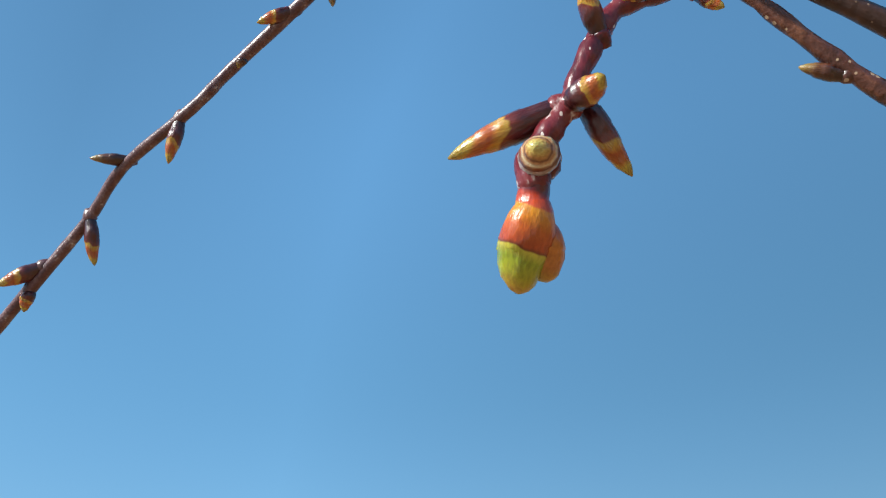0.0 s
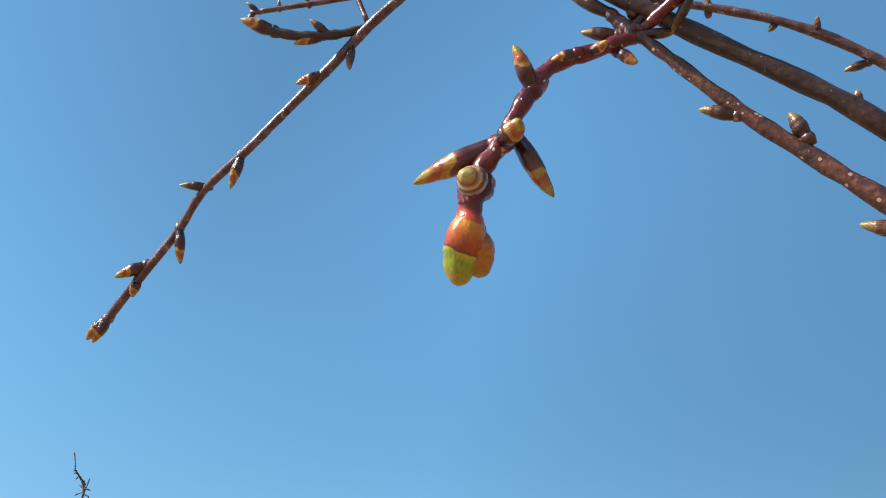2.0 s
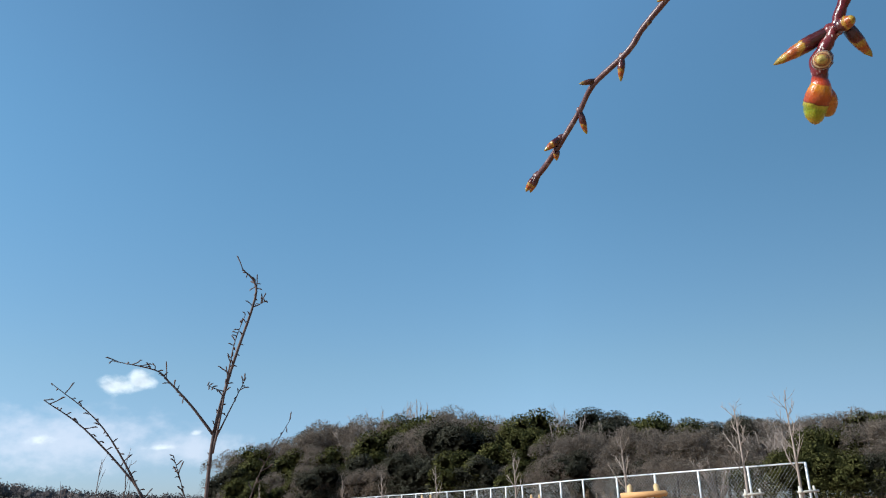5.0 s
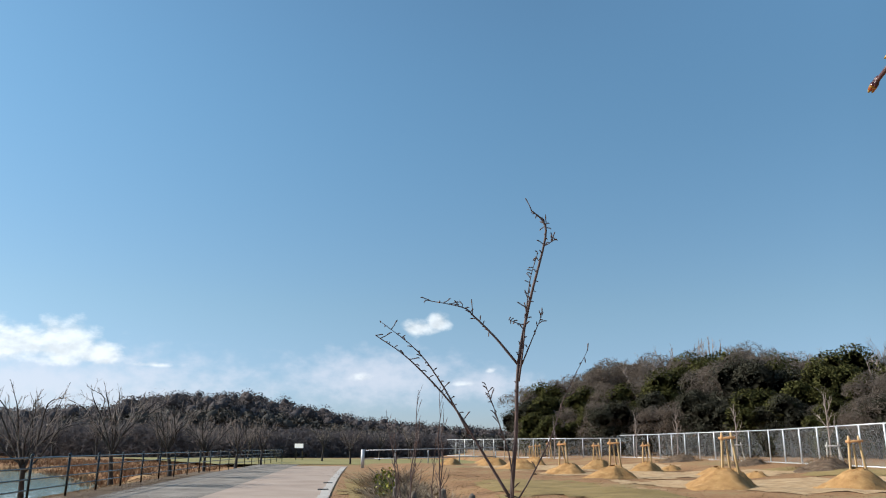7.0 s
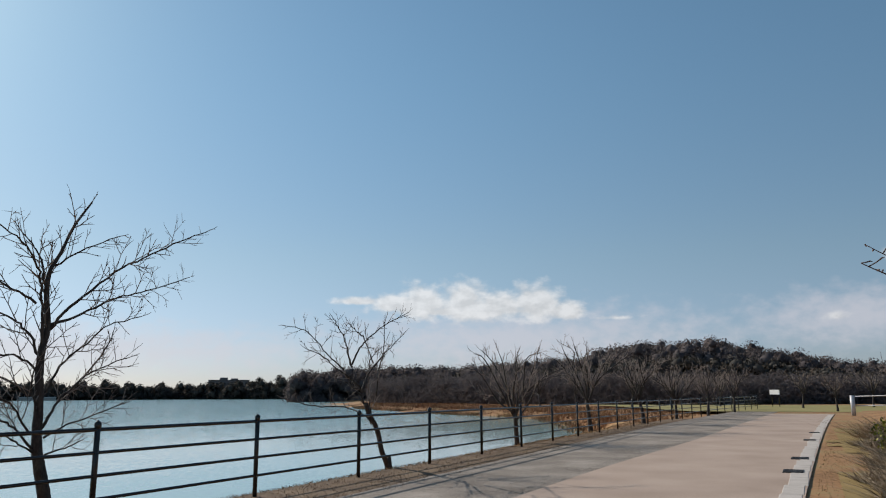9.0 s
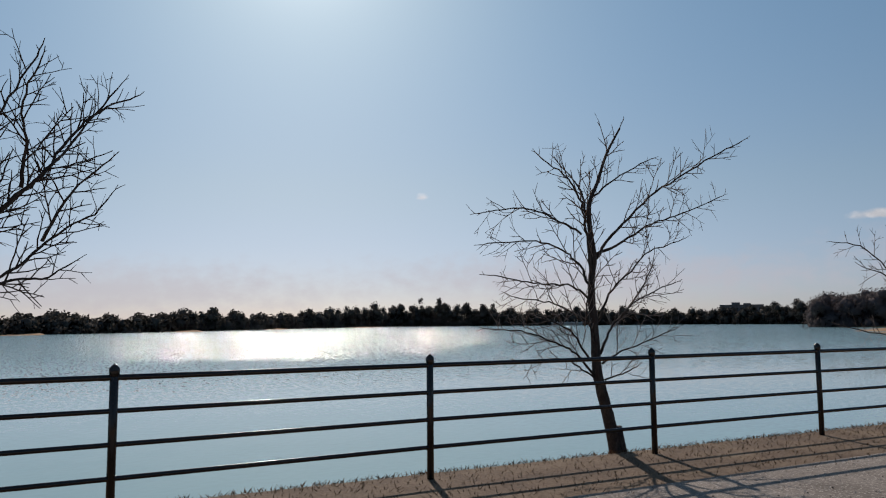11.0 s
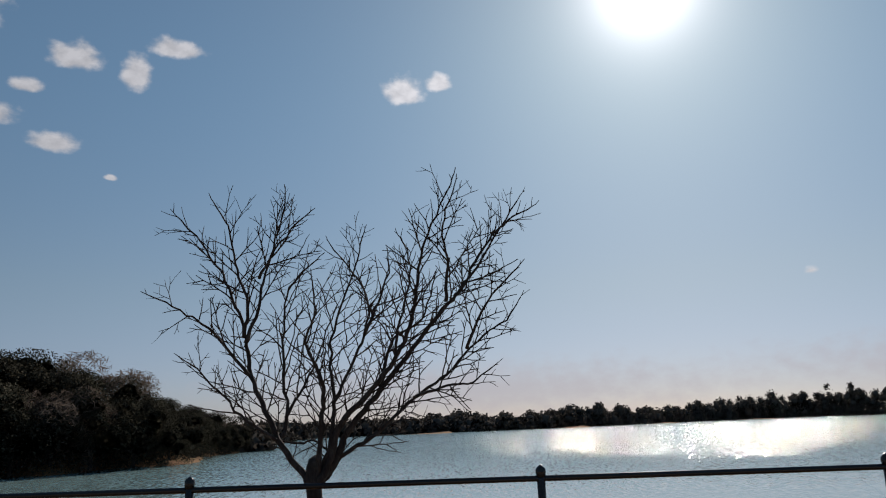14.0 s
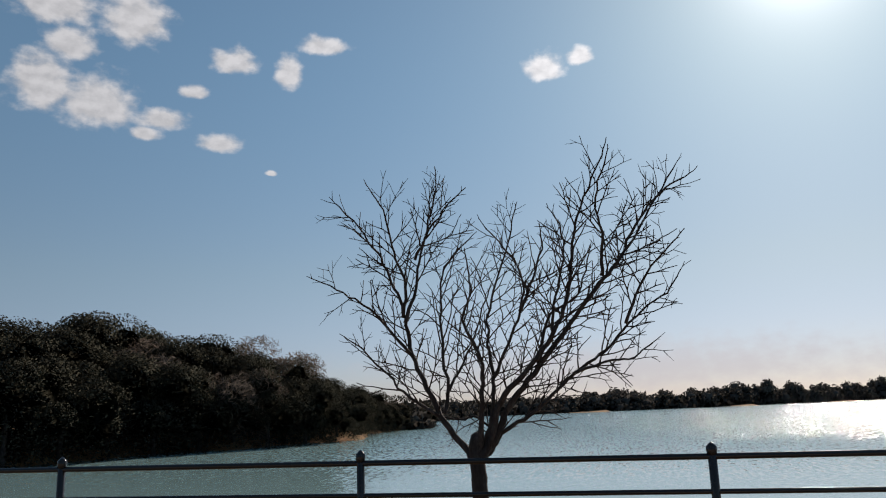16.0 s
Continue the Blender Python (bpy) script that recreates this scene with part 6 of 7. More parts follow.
barrier()
board()
for y in (9.4, 16.3, 19.4, 26.6, 31.4):
    drain(float(path_right(y)) - 0.30, y)


def post(x, y, h):
    sh = Shape()
    z0 = float(height(x, y)) - 0.1
    tube(sh, [(x, y, z0, 0.06), (x, y, z0 + h, 0.056), (x, y, z0 + h + 0.008, 0.05)], 8, 1, 0.04)
    tagged(part("bollard", sh, M_STONE), "short weathered wooden bollard in the planting bed", "bollard", group="bollards")


for x, y, h in ((1.7, 16.0, 0.55), (2.1, 14.6, 0.6), (1.55, 19.0, 0.5), (1.9, 23.0, 0.5), (2.4, 13.2, 0.55)):
    post(x, y, h)


def pole(x, y, turn, length, r):
    sh = Shape()
    tube(sh, [(-length / 2, 0, 0, r), (0, 0.03, 0.01, r * 1.05), (length / 2, 0, 0, r * 0.9)], 10, 3, 0.06)
    ob = tagged(part("pole", sh, M_STONE), "dark weathered pole lying in the planting bed", "pole", group="fallen poles")
    ob.matrix_basis = pose(x, y, float(height(x, y)) + r * 0.7, 0, 0, turn)


pole(1.75, 15.1, 75, 1.6, 0.06)
pole(2.05, 16.4, 100, 1.4, 0.055)
pole(1.8, 18.2, 82, 1.8, 0.06)


def shrub(x, y, r, h, mat, label, n=900, size=0.045):
    z0 = float(height(x, y))
    c = rng.normal(size=(n, 3))
    c /= np.linalg.norm(c, axis=1, keepdims=True)
    c *= rng.uniform(0.45, 1.0, (n, 1)) ** 0.5 * (1 + 0.25 * np.sin(c[:, :1] * 5 + c[:, 1:2] * 7))
    c = c * (r, r, h * 0.55) + (x, y, z0 + h * 0.45)
    ob = tagged(empty("shrub", (x, y, z0)), label, "shrub", group="shrubs in the planting bed")
    if mat is M_SHRUB_DRY:
        leaves = Shape()
        a, q = rng.uniform(0, 6.28, n), np.sqrt(rng.uniform(0, 1, n)) * r
        bx, by = x + np.cos(a) * q, y + np.sin(a) * q
        blades(leaves, np.column_stack([bx, by, height(bx, by)]), h * 0.75, 0.014, 1.5)
        keep(tagged(part("foliage", leaves, mat, smooth=False), kind="stuff"), ob)
    else:
        keep(part("foliage", quads(c, size), mat), ob)
    st = Shape()
    for k in range(9):
        a = rng.uniform(0, 6.28)
        tube(st, [(x, y, z0 - 0.05, 0.008), (x + math.cos(a) * r * 0.4, y + math.sin(a) * r * 0.4, z0 + h * 0.5, 0.005), (x + math.cos(a) * r * 0.8, y + math.sin(a) * r * 0.8, z0 + h * 0.95, 0.002)], 4, 2)
    keep(part("stems", st, M_STONE), ob)


M_SHRUB = material("yellow_green_shrub", [(0.25, (0.05, 0.07, 0.01)), (0.5, (0.16, 0.17, 0.02)), (0.75, (0.34, 0.30, 0.03))], 0.5, 4.0, 0.6, 0.0, 0.01, island=0.6)
M_SHRUB_DRY = material("dry_grey_shrub", [(0.25, (0.110, 0.078, 0.050)), (0.5, (0.250, 0.185, 0.120)), (0.75, (0.440, 0.345, 0.240))], 0.5, 4.0, 0.9, 0.0, 0.01, island=0.6)
shrub(1.75, 25.0, 0.36, 0.7, M_SHRUB, "yellow-green evergreen shrub in the planting bed", 420)
shrub(1.45, 20.5, 0.3, 0.5, M_SHRUB, "yellow-green evergreen shrub in the planting bed", 300)
shrub(1.3, 15.2, 0.8, 0.3, M_SHRUB_DRY, "low grey-brown dry shrub in the planting bed", 1200)
shrub(1.5, 17.6, 0.7, 0.34, M_SHRUB_DRY, "low grey-brown dry shrub in the planting bed", 1100)
shrub(2.1, 15.6, 0.6, 0.3, M_SHRUB_DRY, "low grey-brown dry shrub in the planting bed", 1000)
shrub(1.9, 21.5, 0.8, 0.36, M_SHRUB_DRY, "low grey-brown dry shrub in the planting bed", 1100)
for x, y, r, h in ((1.15, 12.6, 0.5, 0.28), (1.7, 12.9, 0.6, 0.34), (1.2, 13.9, 0.6, 0.26), (1.85, 14.2, 0.5, 0.36), (1.6, 16.6, 0.6, 0.3), (2.2, 17.2, 0.5, 0.4), (1.3, 18.8, 0.5, 0.3), (1.9, 19.6, 0.6, 0.42), (2.3, 20.6, 0.5, 0.36), (1.6, 22.6, 0.6, 0.4), (2.2, 24.0, 0.6, 0.45), (1.3, 24.5, 0.5, 0.3)):
    shrub(x, y, r, h, M_SHRUB_DRY, "tuft of dry straw-coloured brush in the planting bed", 420)
shrub(2.0, 28.5, 0.9, 0.7, M_SHRUB_DRY, "low grey-brown dry shrub in the planting bed", 1100)


# woods
rng = np.random.default_rng(23)


def crown_mesh(kind, h, r, n, size, mat, flatten=1.0):
    """Leaf clumps on lobes of an uneven crown, base at the origin."""
    lobes = 18 if flatten == 1.0 else 14
    cen = np.clip(rng.normal(size=(lobes, 3)), -1.3, 1.3) * (r * 0.5, r * 0.5, h * 0.17) + (0, 0, h * 0.62)
    cen[:, 2] = np.minimum(cen[:, 2], h * (0.84 - 0.3 * np.hypot(cen[:, 0], cen[:, 1]) / r))
    rad = r * rng.uniform(0.26, 0.52, lobes)
    of = rng.integers(0, lobes, n)
    d = rng.normal(size=(n, 3))
    d /= np.linalg.norm(d, axis=1, keepdims=True)
    d[:, 2] = np.where(d[:, 2] < -0.3, -d[:, 2], d[:, 2])
    c = cen[of] + d * (rad[of] * (rng.uniform(0.30, 1.0, n) ** 0.42))[:, None]
    c[:, 2] = np.maximum(c[:, 2], h * 0.12)
    skirt = rng.uniform(0, 1, n // 4)
    a = rng.uniform(0, 6.28, n // 4)
    low = np.stack([np.cos(a) * r * 0.75, np.sin(a) * r * 0.75, h * (0.05 + 0.5 * skirt)], 1) + rng.normal(0, r * 0.12, (n // 4, 3))
    both = np.vstack([c, low])
    k = h / np.percentile(both[:, 2], 99.3)
    both[:, 2] *= k
    sh = quads(both, size, flatten)
    if flatten == 1.0:
        # dense inner foliage that no light comes through
        for q, rr in zip(cen, rad):
            v = [(q[0] + (s := rr * rng.uniform(0.36, 0.62)) * math.sin(b) * math.cos(a), q[1] + s * math.sin(b) * math.sin(a), (q[2] + s * math.cos(b)) * k) for b in np.linspace(0.12, 3.0, 7) for a in np.arange(10) * math.pi / 5]
            sh.add(v, [(i * 10 + j, i * 10 + (j + 1) % 10, i * 10 + 10 + (j + 1) % 10, i * 10 + 10 + j) for i in range(6) for j in range(10)])
    me = sh.mesh(kind, mat)
    if flatten == 1.0:
        # leaves lie as scales on their lobe, so each lobe shades as one rounded mass
        out = np.vstack([d * 0.8 + rng.normal(0, 0.22, d.shape), low - (0, 0, h * 0.3) + rng.normal(0, 0.4, low.shape)])
        out = np.repeat(out / np.linalg.norm(out, axis=1, keepdims=True), 4, axis=0)
        shell = np.array([v.co for v in me.vertices[len(out):]]) - np.repeat(cen * (1, 1, k), 70, axis=0)
        shell /= np.linalg.norm(shell, axis=1, keepdims=True)
        me.normals_split_custom_set_from_vertices(np.vstack([out, shell]).tolist())
    return me


def bare_mesh(h):
    sh = Shape()
    for n in range(11):
        a = rng.uniform(0, 6.28)
        rr = h * rng.uniform(0.12, 0.36)
        pts = [(0, 0, h * 0.2, 0.10), (math.cos(a) * rr * 0.5, math.sin(a) * rr * 0.5, h * 0.55, 0.06), (math.cos(a) * rr, math.sin(a) * rr, h * rng.uniform(0.85, 1.0), 0.025)]
        tube(sh, pts, 4, 2)
        grow(sh, pts, h * 0.22, 2, 0.026, 3, every=h * 0.05, up=0.5)
    return sh.mesh("crown", M_TWIG_FAR)


trunk_shape = Shape()
tube(trunk_shape, [(0, 0, -0.6, 0.2), (0.05, 0, 2.0, 0.15), (0, 0.05, 6.0, 0.07)], 7, 2)
TRUNK = trunk_shape.mesh("trunk", M_BARK)
GREEN = [crown_mesh("crown", 8.0, 3.4, 11000, 0.10, M_LEAF) for _ in range(3)]
DARK = [crown_mesh("crown", 8.0, 3.4, 19000, 0.062, M_LEAF_DARK) for _ in range(3)]
BROWN = [crown_mesh("crown", 8.0, 3.2, 6500, 0.24, M_LEAF_BROWN, 0.16) for _ in range(3)]
BARE = [bare_mesh(8.0) for _ in range(3)]


def wood_tree(x, y, z, size, crown, label, group, wide=1.0):
    t = tagged(empty("tree", (x, y, z)), label, "tree", group=group)
    a, b = new("trunk", TRUNK), new("crown", crown)
    a.parent = b.parent = t
    t.rotation_euler = (0, 0, rng.uniform(0, 6.28))
    t.scale = (size * wide, size * wide, size)
    return t


def pick(kinds):
    kind = rng.choice(4, p=kinds)
    sets = (GREEN, DARK, BROWN, BARE)
    words = ("dense evergreen tree with olive-green leaves in the wood", "dark evergreen tree in the lakeside wood", "brownish winter tree with a fuzzy crown", "leafless tree with a pale brush of branches")
    return sets[kind][rng.integers(0, 3)], words[kind]


# right-hand wood: (left of +y, distance, top above the horizon) as its skyline runs
SKYLINE = [(-13.0, 96, 3.4), (-14.2, 92, 4.5), (-16.4, 90, 5.1), (-19.2, 88, 5.7), (-21, 87, 6.6), (-24.4, 85, 7.2), (-28.7, 80, 7.9), (-32.8, 77, 7.3), (-36, 74, 7.0), (-40, 71, 6.9), (-44, 66, 6.3), (-49, 63, 6.0), (-58, 60, 5.8), (-66, 56, 5.5)]


def top_at(az):
    a = np.array(SKYLINE)[::-1]
    return np.interp(az, a[:, 0], a[:, 1]), np.interp(az, a[:, 0], a[:, 2])


for row, (back, drop, kinds) in enumerate(((0.0, 0.44, (0.60, 0.16, 0.22, 0.02)), (6.0, 0.70, (0.40, 0.14, 0.40, 0.06)), (12.0, 0.90, (0.16, 0.08, 0.46, 0.30)), (18.0, 1.0, (0.06, 0.02, 0.32, 0.60)))):
    az = -14.2 - 0.3 * row
    while az > -68:
        d, el = top_at(az)
        dist = d - 14 + back + rng.uniform(-2, 2)
        x, y = -math.sin(radians(az)) * dist, math.cos(radians(az)) * dist
        top = 1.45 + math.tan(radians(el)) * d * (drop + rng.uniform(-0.10, 0.04))
        z = float(height(x, y)) + (0.6 * row if row else 0.0)
        # more bare brown trees farther along
        mixed = kinds if az > -34 or rng.uniform() < 0.45 else (0.12, 0.13, 0.55, 0.20)
        crown, words = pick(mixed)
        size = max((top - z), 2.0) / 8.0
        wood_tree(x, y, z - 0.2, size, crown, words, "trees of the wood behind the fence", rng.uniform(1.0, 1.35) if size < 1.1 else rng.uniform(0.9, 1.15))
        az -= math.degrees(size * rng.uniform(2.2, 3.2) / dist)

def shore_distance(az, last=False):
    """How far the water reaches from the path in that direction."""
    r = np.arange(12.0, 600.0, 0.5)
    d = lake_depth(-1.0 - math.sin(radians(az)) * r, 0.5 + math.cos(radians(az)) * r)
    wet = np.flatnonzero(d > 0)
    if last:
        return float(r[wet[-1]])
    return float(r[wet[0] + np.argmax(d[wet[0]:] < 0)])


# lakeside wood on the near point
rng = np.random.default_rng(31)
POINT = [(145.0, 7.2), (139.0, 7.2), (133.9, 7.3), (130.0, 6.9), (127.6, 6.8), (126.3, 6.2), (124.7, 7.2), (122.6, 6.1), (120.0, 5.9), (117.7, 5.5), (115.0, 5.1), (113.4, 4.5), (111.7, 3.5), (110.9, 2.4), (109.7, 1.6), (107.8, 1.9), (106.8, 0.9), (105.1, 0.5), (104.0, 0.4)]
for row, (back, drop) in enumerate(((0.0, 0.62), (5.0, 0.85), (10.0, 1.0))):
    az = 142.0
    while az > 104.5:
        a = np.array(POINT)[::-1]
        el = np.interp(az - 1.4, a[:, 0], a[:, 1])
        dist = shore_distance(az) - 2.8 + back + rng.uniform(0, 1.5)
        x, y = -1.0 - math.sin(radians(az)) * dist, 0.5 + math.cos(radians(az)) * dist
        z = max(float(height(x, y)), -0.7) 
        top = 1.5 + math.tan(radians(el)) * dist * (drop + rng.uniform(-0.08, 0.03))
        crown, words = pick((0.0, 0.86, 0.10, 0.04) if az < 116 else (0.0, 0.97, 0.03, 0.0))
        size = max(top - z, 1.6) / 6.4
        wood_tree(x, y, z - size * 1.6, size, crown, words, "trees of the wood on the point", 1.2)
        az -= math.degrees(size * rng.uniform(2.6, 3.6) / dist)


SHORE = {a: shore_distance(a + 0.5, True) for a in range(33, 108)}


def far_wood(name, stops, per_degree, mat, label, r, size, depth=14.0, shore=False, thin=1.0):
    """Distant woods as one mass of leaf clumps: stops (left of +y, distance, top above the horizon in degrees)."""
    a = np.array(stops, float)
    a = a[np.argsort(a[:, 0])]
    span = a[-1, 0] - a[0, 0]
    n = int(span * per_degree)
    cs, way, cores, core_way = [], [], [], []
    b, a8 = np.meshgrid(np.linspace(0.15, 2.6, 5), np.arange(8) * math.pi / 4, indexing="ij")
    ball = np.stack([np.sin(b) * np.cos(a8), np.sin(b) * np.sin(a8), np.cos(b)], -1).reshape(-1, 3)
    for _ in range(n):
        az = rng.uniform(a[0, 0], a[-1, 0])
        d0, el = np.interp(az, a[:, 0], a[:, 1]), np.interp(az, a[:, 0], a[:, 2])
        if shore:
            d0 = SHORE[int(az)] - 3.0
        d = d0 + rng.uniform(0, depth)
        top = 1.45 + math.tan(radians(el)) * d0
        if shore:
            top *= 0.88 + 0.14 * math.sin(az * 3.7) + 0.12 * math.sin(az * 9.1 + 1.0) + 0.12 * max(0.0, math.sin(az * 17.0 + 2.0)) ** 2
        f = rng.uniform(0, 1) ** 0.6
        h = (top + 0.8) * (0.25 + 0.75 * f) * (d / d0) * rng.uniform(0.78, 1.04)
        x, y = -math.sin(radians(az)) * (d0 + (d - d0) * f), math.cos(radians(az)) * (d0 + (d - d0) * f)
        rad = r * rng.uniform(0.6, 1.3)
        m = 46 if shore else 110
        dd = rng.normal(size=(m, 3))
        dd /= np.linalg.norm(dd, axis=1, keepdims=True)
        cs.append(np.array((x, y, max(h - rad, 0) - 0.5)) + dd * rad * rng.uniform(0.82, 1.04, (m, 1)))
        k = 110 if shore else 12
        under = np.stack([rng.normal(x, rad * 0.5, k), rng.normal(y, rad * 0.5, k), rng.uniform(-0.8, max(h - rad, 0.2), k)], 1)
        cs.append(under)
        cores.append(np.array((x, y, max(h - rad, 0) - 0.5)) + ball * rad * rng.uniform(0.40, 0.74, (40, 1)))
        core_way.append(ball)
        way += [dd + rng.normal(0, 0.12, (m, 3)), np.column_stack([under[:, :2] - (x, y), np.full(k, 0.3)])]
    shape = quads(np.concatenate(cs), size, thin)
    if thin > 0.5:
        # dense inner foliage of each crown
        for core in cores:
            shape.add(core, [(i * 8 + j, i * 8 + 8 + j, i * 8 + 8 + (j + 1) % 8, i * 8 + (j + 1) % 8) for i in range(4) for j in range(8)])
    me = shape.mesh(name, mat)
    if thin > 0.5:
        out = np.concatenate(way)
        out = np.repeat(out / np.linalg.norm(out, axis=1, keepdims=True), 4, axis=0)
        me.normals_split_custom_set_from_vertices(np.vstack([out, *core_way]).tolist())
    tagged(part(name, me), label, "wood", kind="stuff")


far_wood("far_hill_wood", [(37, 250, 1.7), (33.8, 250, 2.0), (30.3, 250, 2.2), (26.6, 250, 2.1), (22, 248, 2.3), (16.3, 245, 2.7), (14.7, 242, 3.2), (13, 240, 3.6), (11.3, 240, 3.8), (8.3, 240, 3.6), (6.2, 240, 3.8), (4.1, 238, 3.5), (1.1, 235, 2.9), (-2.2, 230, 2.1), (-5.5, 222, 1.9), (-8.3, 215, 1.6), (-13, 205, 1.4), (-20, 190, 1.3)], 62, M_LEAF_FAR, "grey-brown winter wood covering the low far hill", 3.2, 0.32, 40, False, 0.75)
far_wood("hill_evergreens", [(30, 238, 1.3), (22, 236, 1.6), (16.3, 233, 2.0), (13, 230, 2.7), (8.3, 229, 2.8), (4.1, 228, 2.5), (1.1, 225, 2.0), (-2.2, 220, 1.5), (-8.3, 205, 1.1), (-13, 196, 1.0)], 22, M_LEAF_SHORE, "dark evergreen clumps on the far hill", 3.0, 0.5, 12, False, 0.6)
far_wood("far_shore_wood", [(33, 400, 1.7), (36.3, 395, 1.5), (39.3, 395, 1.1), (41, 395, 1.2), (44.8, 400, 0.9), (49, 400, 1.0), (53, 405, 1.1), (57.6, 400, 1.1), (60.6, 400, 1.3), (63.1, 400, 1.7), (65.5, 395, 1.6), (68.2, 395, 1.4), (74, 390, 1.0), (75.7, 360, 0.8), (78.7, 330, 1.0), (82.1, 300, 1.1), (85.1, 280, 0.8), (88.5, 270, 0.7), (89.8, 262, 1.1), (93.5, 245, 0.7), (96.4, 240, 0.6), (101, 215, 0.6), (106, 190, 0.7)], 34, M_LEAF_SHORE, "dark wooded far shore of the lake", 2.2, 0.46, 25, True)
far_wood("hill_crest_trees", [(15, 244, 3.5), (12.5, 241, 4.0), (10.5, 241, 3.9), (6.8, 240, 4.0), (3.8, 238, 3.6), (0.9, 235, 2.8), (-1.7, 230, 2.4)], 9, M_TWIG_FAR, "pale bare crowns along the crest of the far hill", 3.6, 0.30, 4, False, 0.09)
far_wood("marsh_wood", [(31, 150, 1.3), (27, 135, 1.5), (22, 122, 1.6), (17, 112, 1.6), (12, 105, 1.5), (7, 102, 1.3), (2, 104, 1.2), (-3, 108, 1.1), (-9, 112, 1.0)], 34, M_LEAF_FAR, "grey-brown thicket behind the marsh", 1.9, 0.42, 10, False, 0.2)


# buildings on the far shore
def far_building():
    ob = tagged(empty("building", (0, 0, 0)), "dark grey flat-roofed building behind the far shore trees", "building")
    for name, lo, hi in (("wall", (-13.5, 0, -0.5), (13.5, 12, 11.6)), ("stair_tower", (-6.2, 1, 11.6), (-0.9, 8, 13.5)), ("plant_room", (1.2, 1, 11.6), (5.8, 8, 12.9))):
        sh = Shape()
        sh.box(lo, hi)
        part(name, sh, M_FAR_WALL, ob, smooth=False)
    sh = Shape()
    sh.box((-13.8, -0.3, 11.6), (13.8, 12.3, 11.95))
    part("roof", sh, M_FAR_WALL, ob, smooth=False)
    pane = Shape()
    pane.box((-0.8, -0.06, 0), (0.8, 0.02, 1.5))
    glass = pane.mesh("window", M_FAR_GLASS, False)
    for floor in range(3):
        for k in range(9):
            w = part("window", glass, None, ob)
            w.location = (-11.6 + k * 2.9, 0, 2.0 + floor * 3.2)
    az, d = radians(41.6), shore_distance(41.6, True) + 30.0
    ob.matrix_basis = pose(-math.sin(az) * d, math.cos(az) * d, 0, 0, 0, math.degrees(az)) @ Matrix.Scale(d / 540.0, 4)


def quay():
    ob = tagged(empty("quay", (0, 0, 0)), "long pale concrete quay wall on the far shore", "quay")
    sh = Shape()
    sh.box((-9, 0, -1.2), (9, 3, 0.7))
    part("wall", sh, M_KERB, ob, smooth=False)
    sh = Shape()
    sh.box((-9.2, -0.2, 0.7), (9.2, 3.2, 0.95))
    part("coping", sh, M_WHITE, ob, smooth=False)
    for k in range(7):
        sh = Shape()
        tube(sh, [(-8.4 + k * 2.8, 0.2, 0.9, 0.09), (-8.4 + k * 2.8, 0.2, 1.7, 0.09)], 8)
        part("post", sh, M_WHITE, ob)
    az = radians(53.9)
    d = shore_distance(53.9, True) - 6.0
    ob.matrix_basis = pose(-math.sin(az) * d, math.cos(az) * d, 0, 0, 0, math.degrees(az))


far_building()
quay()


# reeds, verge grass, fallen leaves
def scatter(n, x0, x1, y0, y1):
    return np.stack([rng.uniform(x0, x1, n), rng.uniform(y0, y1, n)], 1)


reed = Shape()
p = scatter(90000, -90, -8, 42, 135)
d = lake_depth(p[:, 0], p[:, 1])
p = p[(d < 1.5) & (d > -16) & (p[:, 1] > 44)]
blades(reed, np.column_stack([p, np.maximum(height(p[:, 0], p[:, 1]), WATER_Z)]), 0.24, 0.03, 0.4)
p = scatter(160000, -80, -9, 44, 112)
d = lake_depth(p[:, 0], p[:, 1])
p = p[(d < 0.5) & (d > -1.8)]
blades(reed, np.column_stack([p, np.maximum(height(p[:, 0], p[:, 1]), WATER_Z)]), 0.34, 0.04, 0.4)
tagged(part("reeds", reed, M_REED, smooth=False), "rust-brown dry reeds along the marshy inlet", "reeds", kind="stuff")

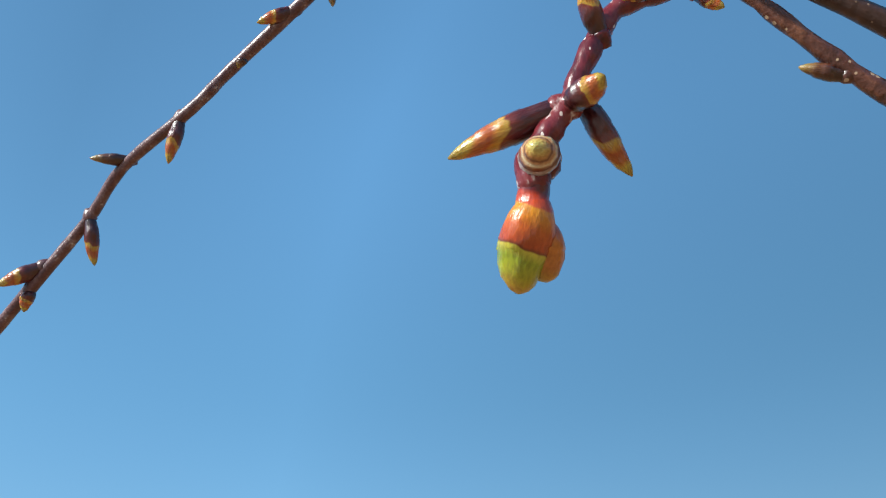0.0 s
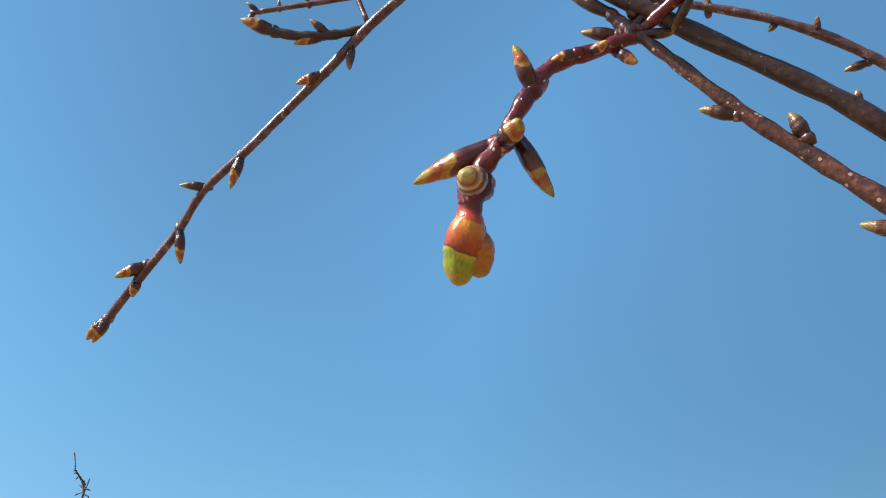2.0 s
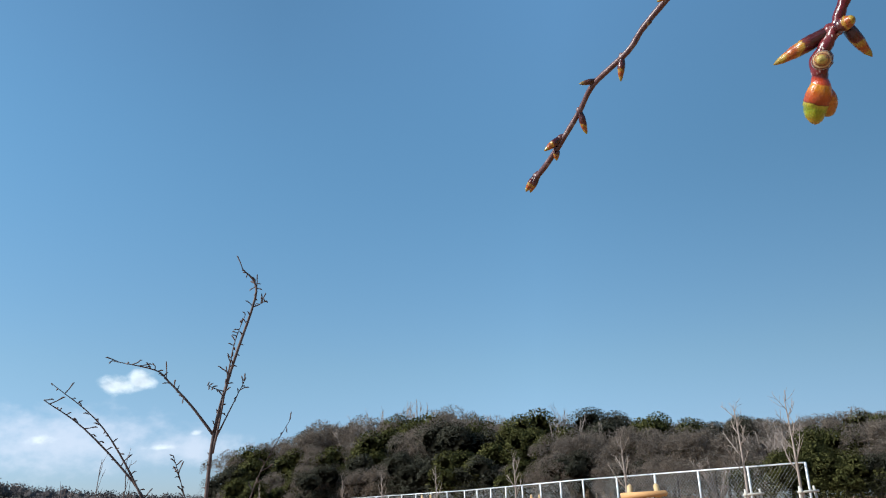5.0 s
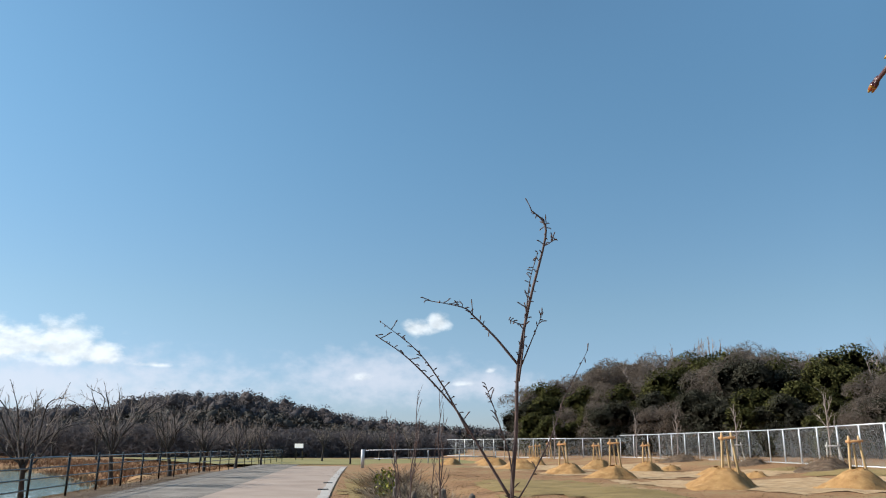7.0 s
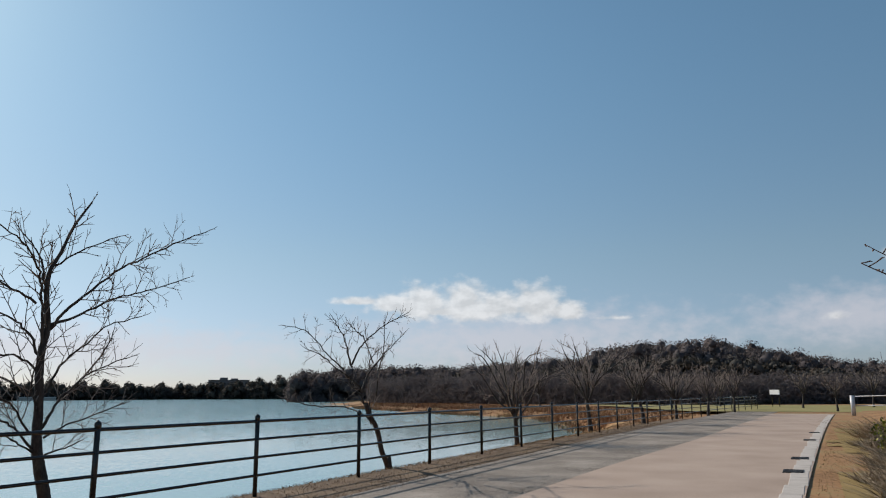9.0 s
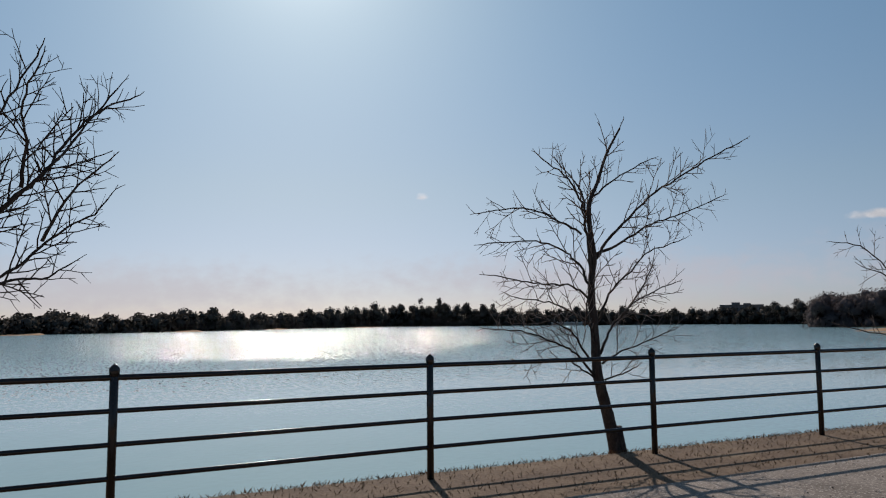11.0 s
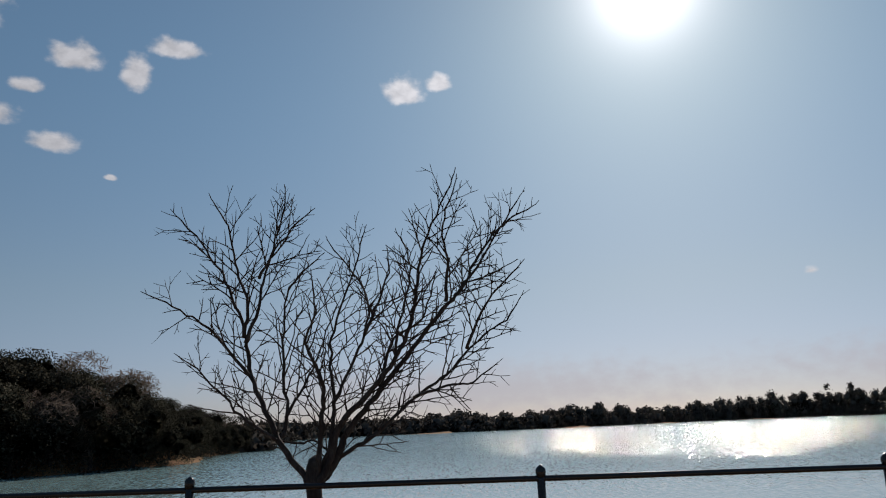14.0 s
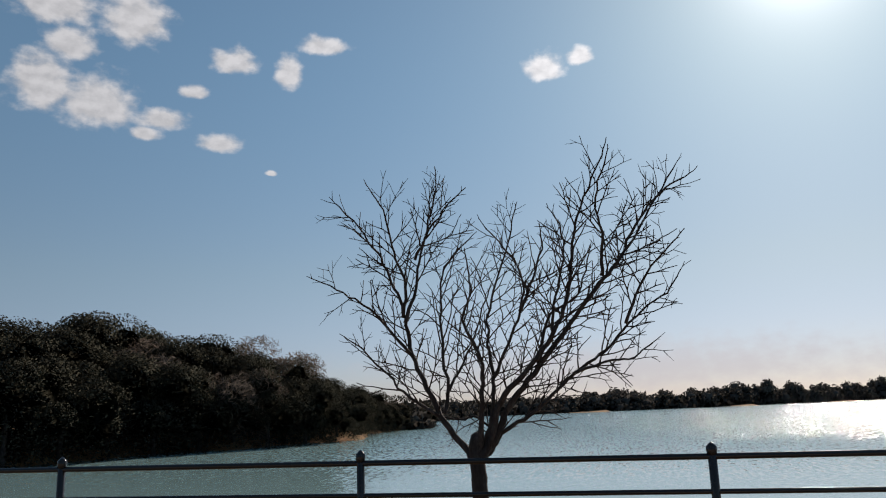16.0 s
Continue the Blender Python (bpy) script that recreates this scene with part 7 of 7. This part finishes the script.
# low growth hanging over the water along the wooded point
p = scatter(290000, -100, -20, -62, -4)
d = lake_depth(p[:, 0], p[:, 1])
p, d = p[(d < 0.7) & (d > -4.5)], d[(d < 0.7) & (d > -4.5)]
more = scatter(5000, -74, -56, -29, -19)
p = np.vstack([p, more[lake_depth(more[:, 0], more[:, 1]) < 0.6]])
d = lake_depth(p[:, 0], p[:, 1])
c = np.column_stack([p, np.maximum(height(p[:, 0], p[:, 1]), WATER_Z) + 0.08 + rng.uniform(0, 1, len(p)) ** 1.3 * np.where(d > -1.6, 1.5, 3.2)])
tagged(part("undergrowth", quads(c, 0.12), M_LEAF_DARK), "dark leafy undergrowth along the edge of the lake", "undergrowth", kind="stuff")

bank = Shape()
p = np.vstack([scatter(20000, -8.7, -6.45, -8, 45), scatter(9000, -8.6, -7.6, -8, 30), scatter(2500, -6.5, -6.1, -8, 30)])
blades(bank, np.column_stack([p, height(p[:, 0], p[:, 1])]), 0.045, 0.007, 0.8)
tagged(part("bank_grass", bank, M_BANK, smooth=False), "short brown winter grass on the lake bank", "grass", kind="stuff")
verge = Shape()
p = scatter(12000, -0.1, 5.5, 4, 32)
p = p[p[:, 0] > path_right(p[:, 1]) + 0.12]
blades(verge, np.column_stack([p, height(p[:, 0], p[:, 1])]), 0.035, 0.006, 1.0)
p = scatter(9000, 5.0, 20, 6, 40)
blades(verge, np.column_stack([p, height(p[:, 0], p[:, 1])]), 0.035, 0.008, 1.0)
tagged(part("dry_grass", verge, M_GRASS, smooth=False), "short straw-coloured winter grass on the verges", "grass", kind="stuff")

# loose gravel along the seam of lane and promenade
stones = Shape()
p = np.vstack([scatter(1900, -4.3, -3.55, 3, 12), scatter(900, -4.2, -3.5, 12, 24), scatter(900, -6.2, -4.0, 3, 16)])
for x, y in p:
    if x > float(path_left(y)) + rng.exponential(0.05):
        continue
    r = rng.uniform(0.005, 0.014)
    a = rng.uniform(0, 6.28, 4)
    q = [(x + r * math.cos(t), y + r * math.sin(t), 0.016) for t in np.sort(a)]
    stones.add(q + [(x, y, 0.02 + r * 0.8)], [(0, 1, 4), (1, 2, 4), (2, 3, 4), (3, 0, 4)])
tagged(part("gravel", stones, M_GRAVEL, smooth=False), "loose grey gravel along the edge of the lane", "gravel", kind="stuff")
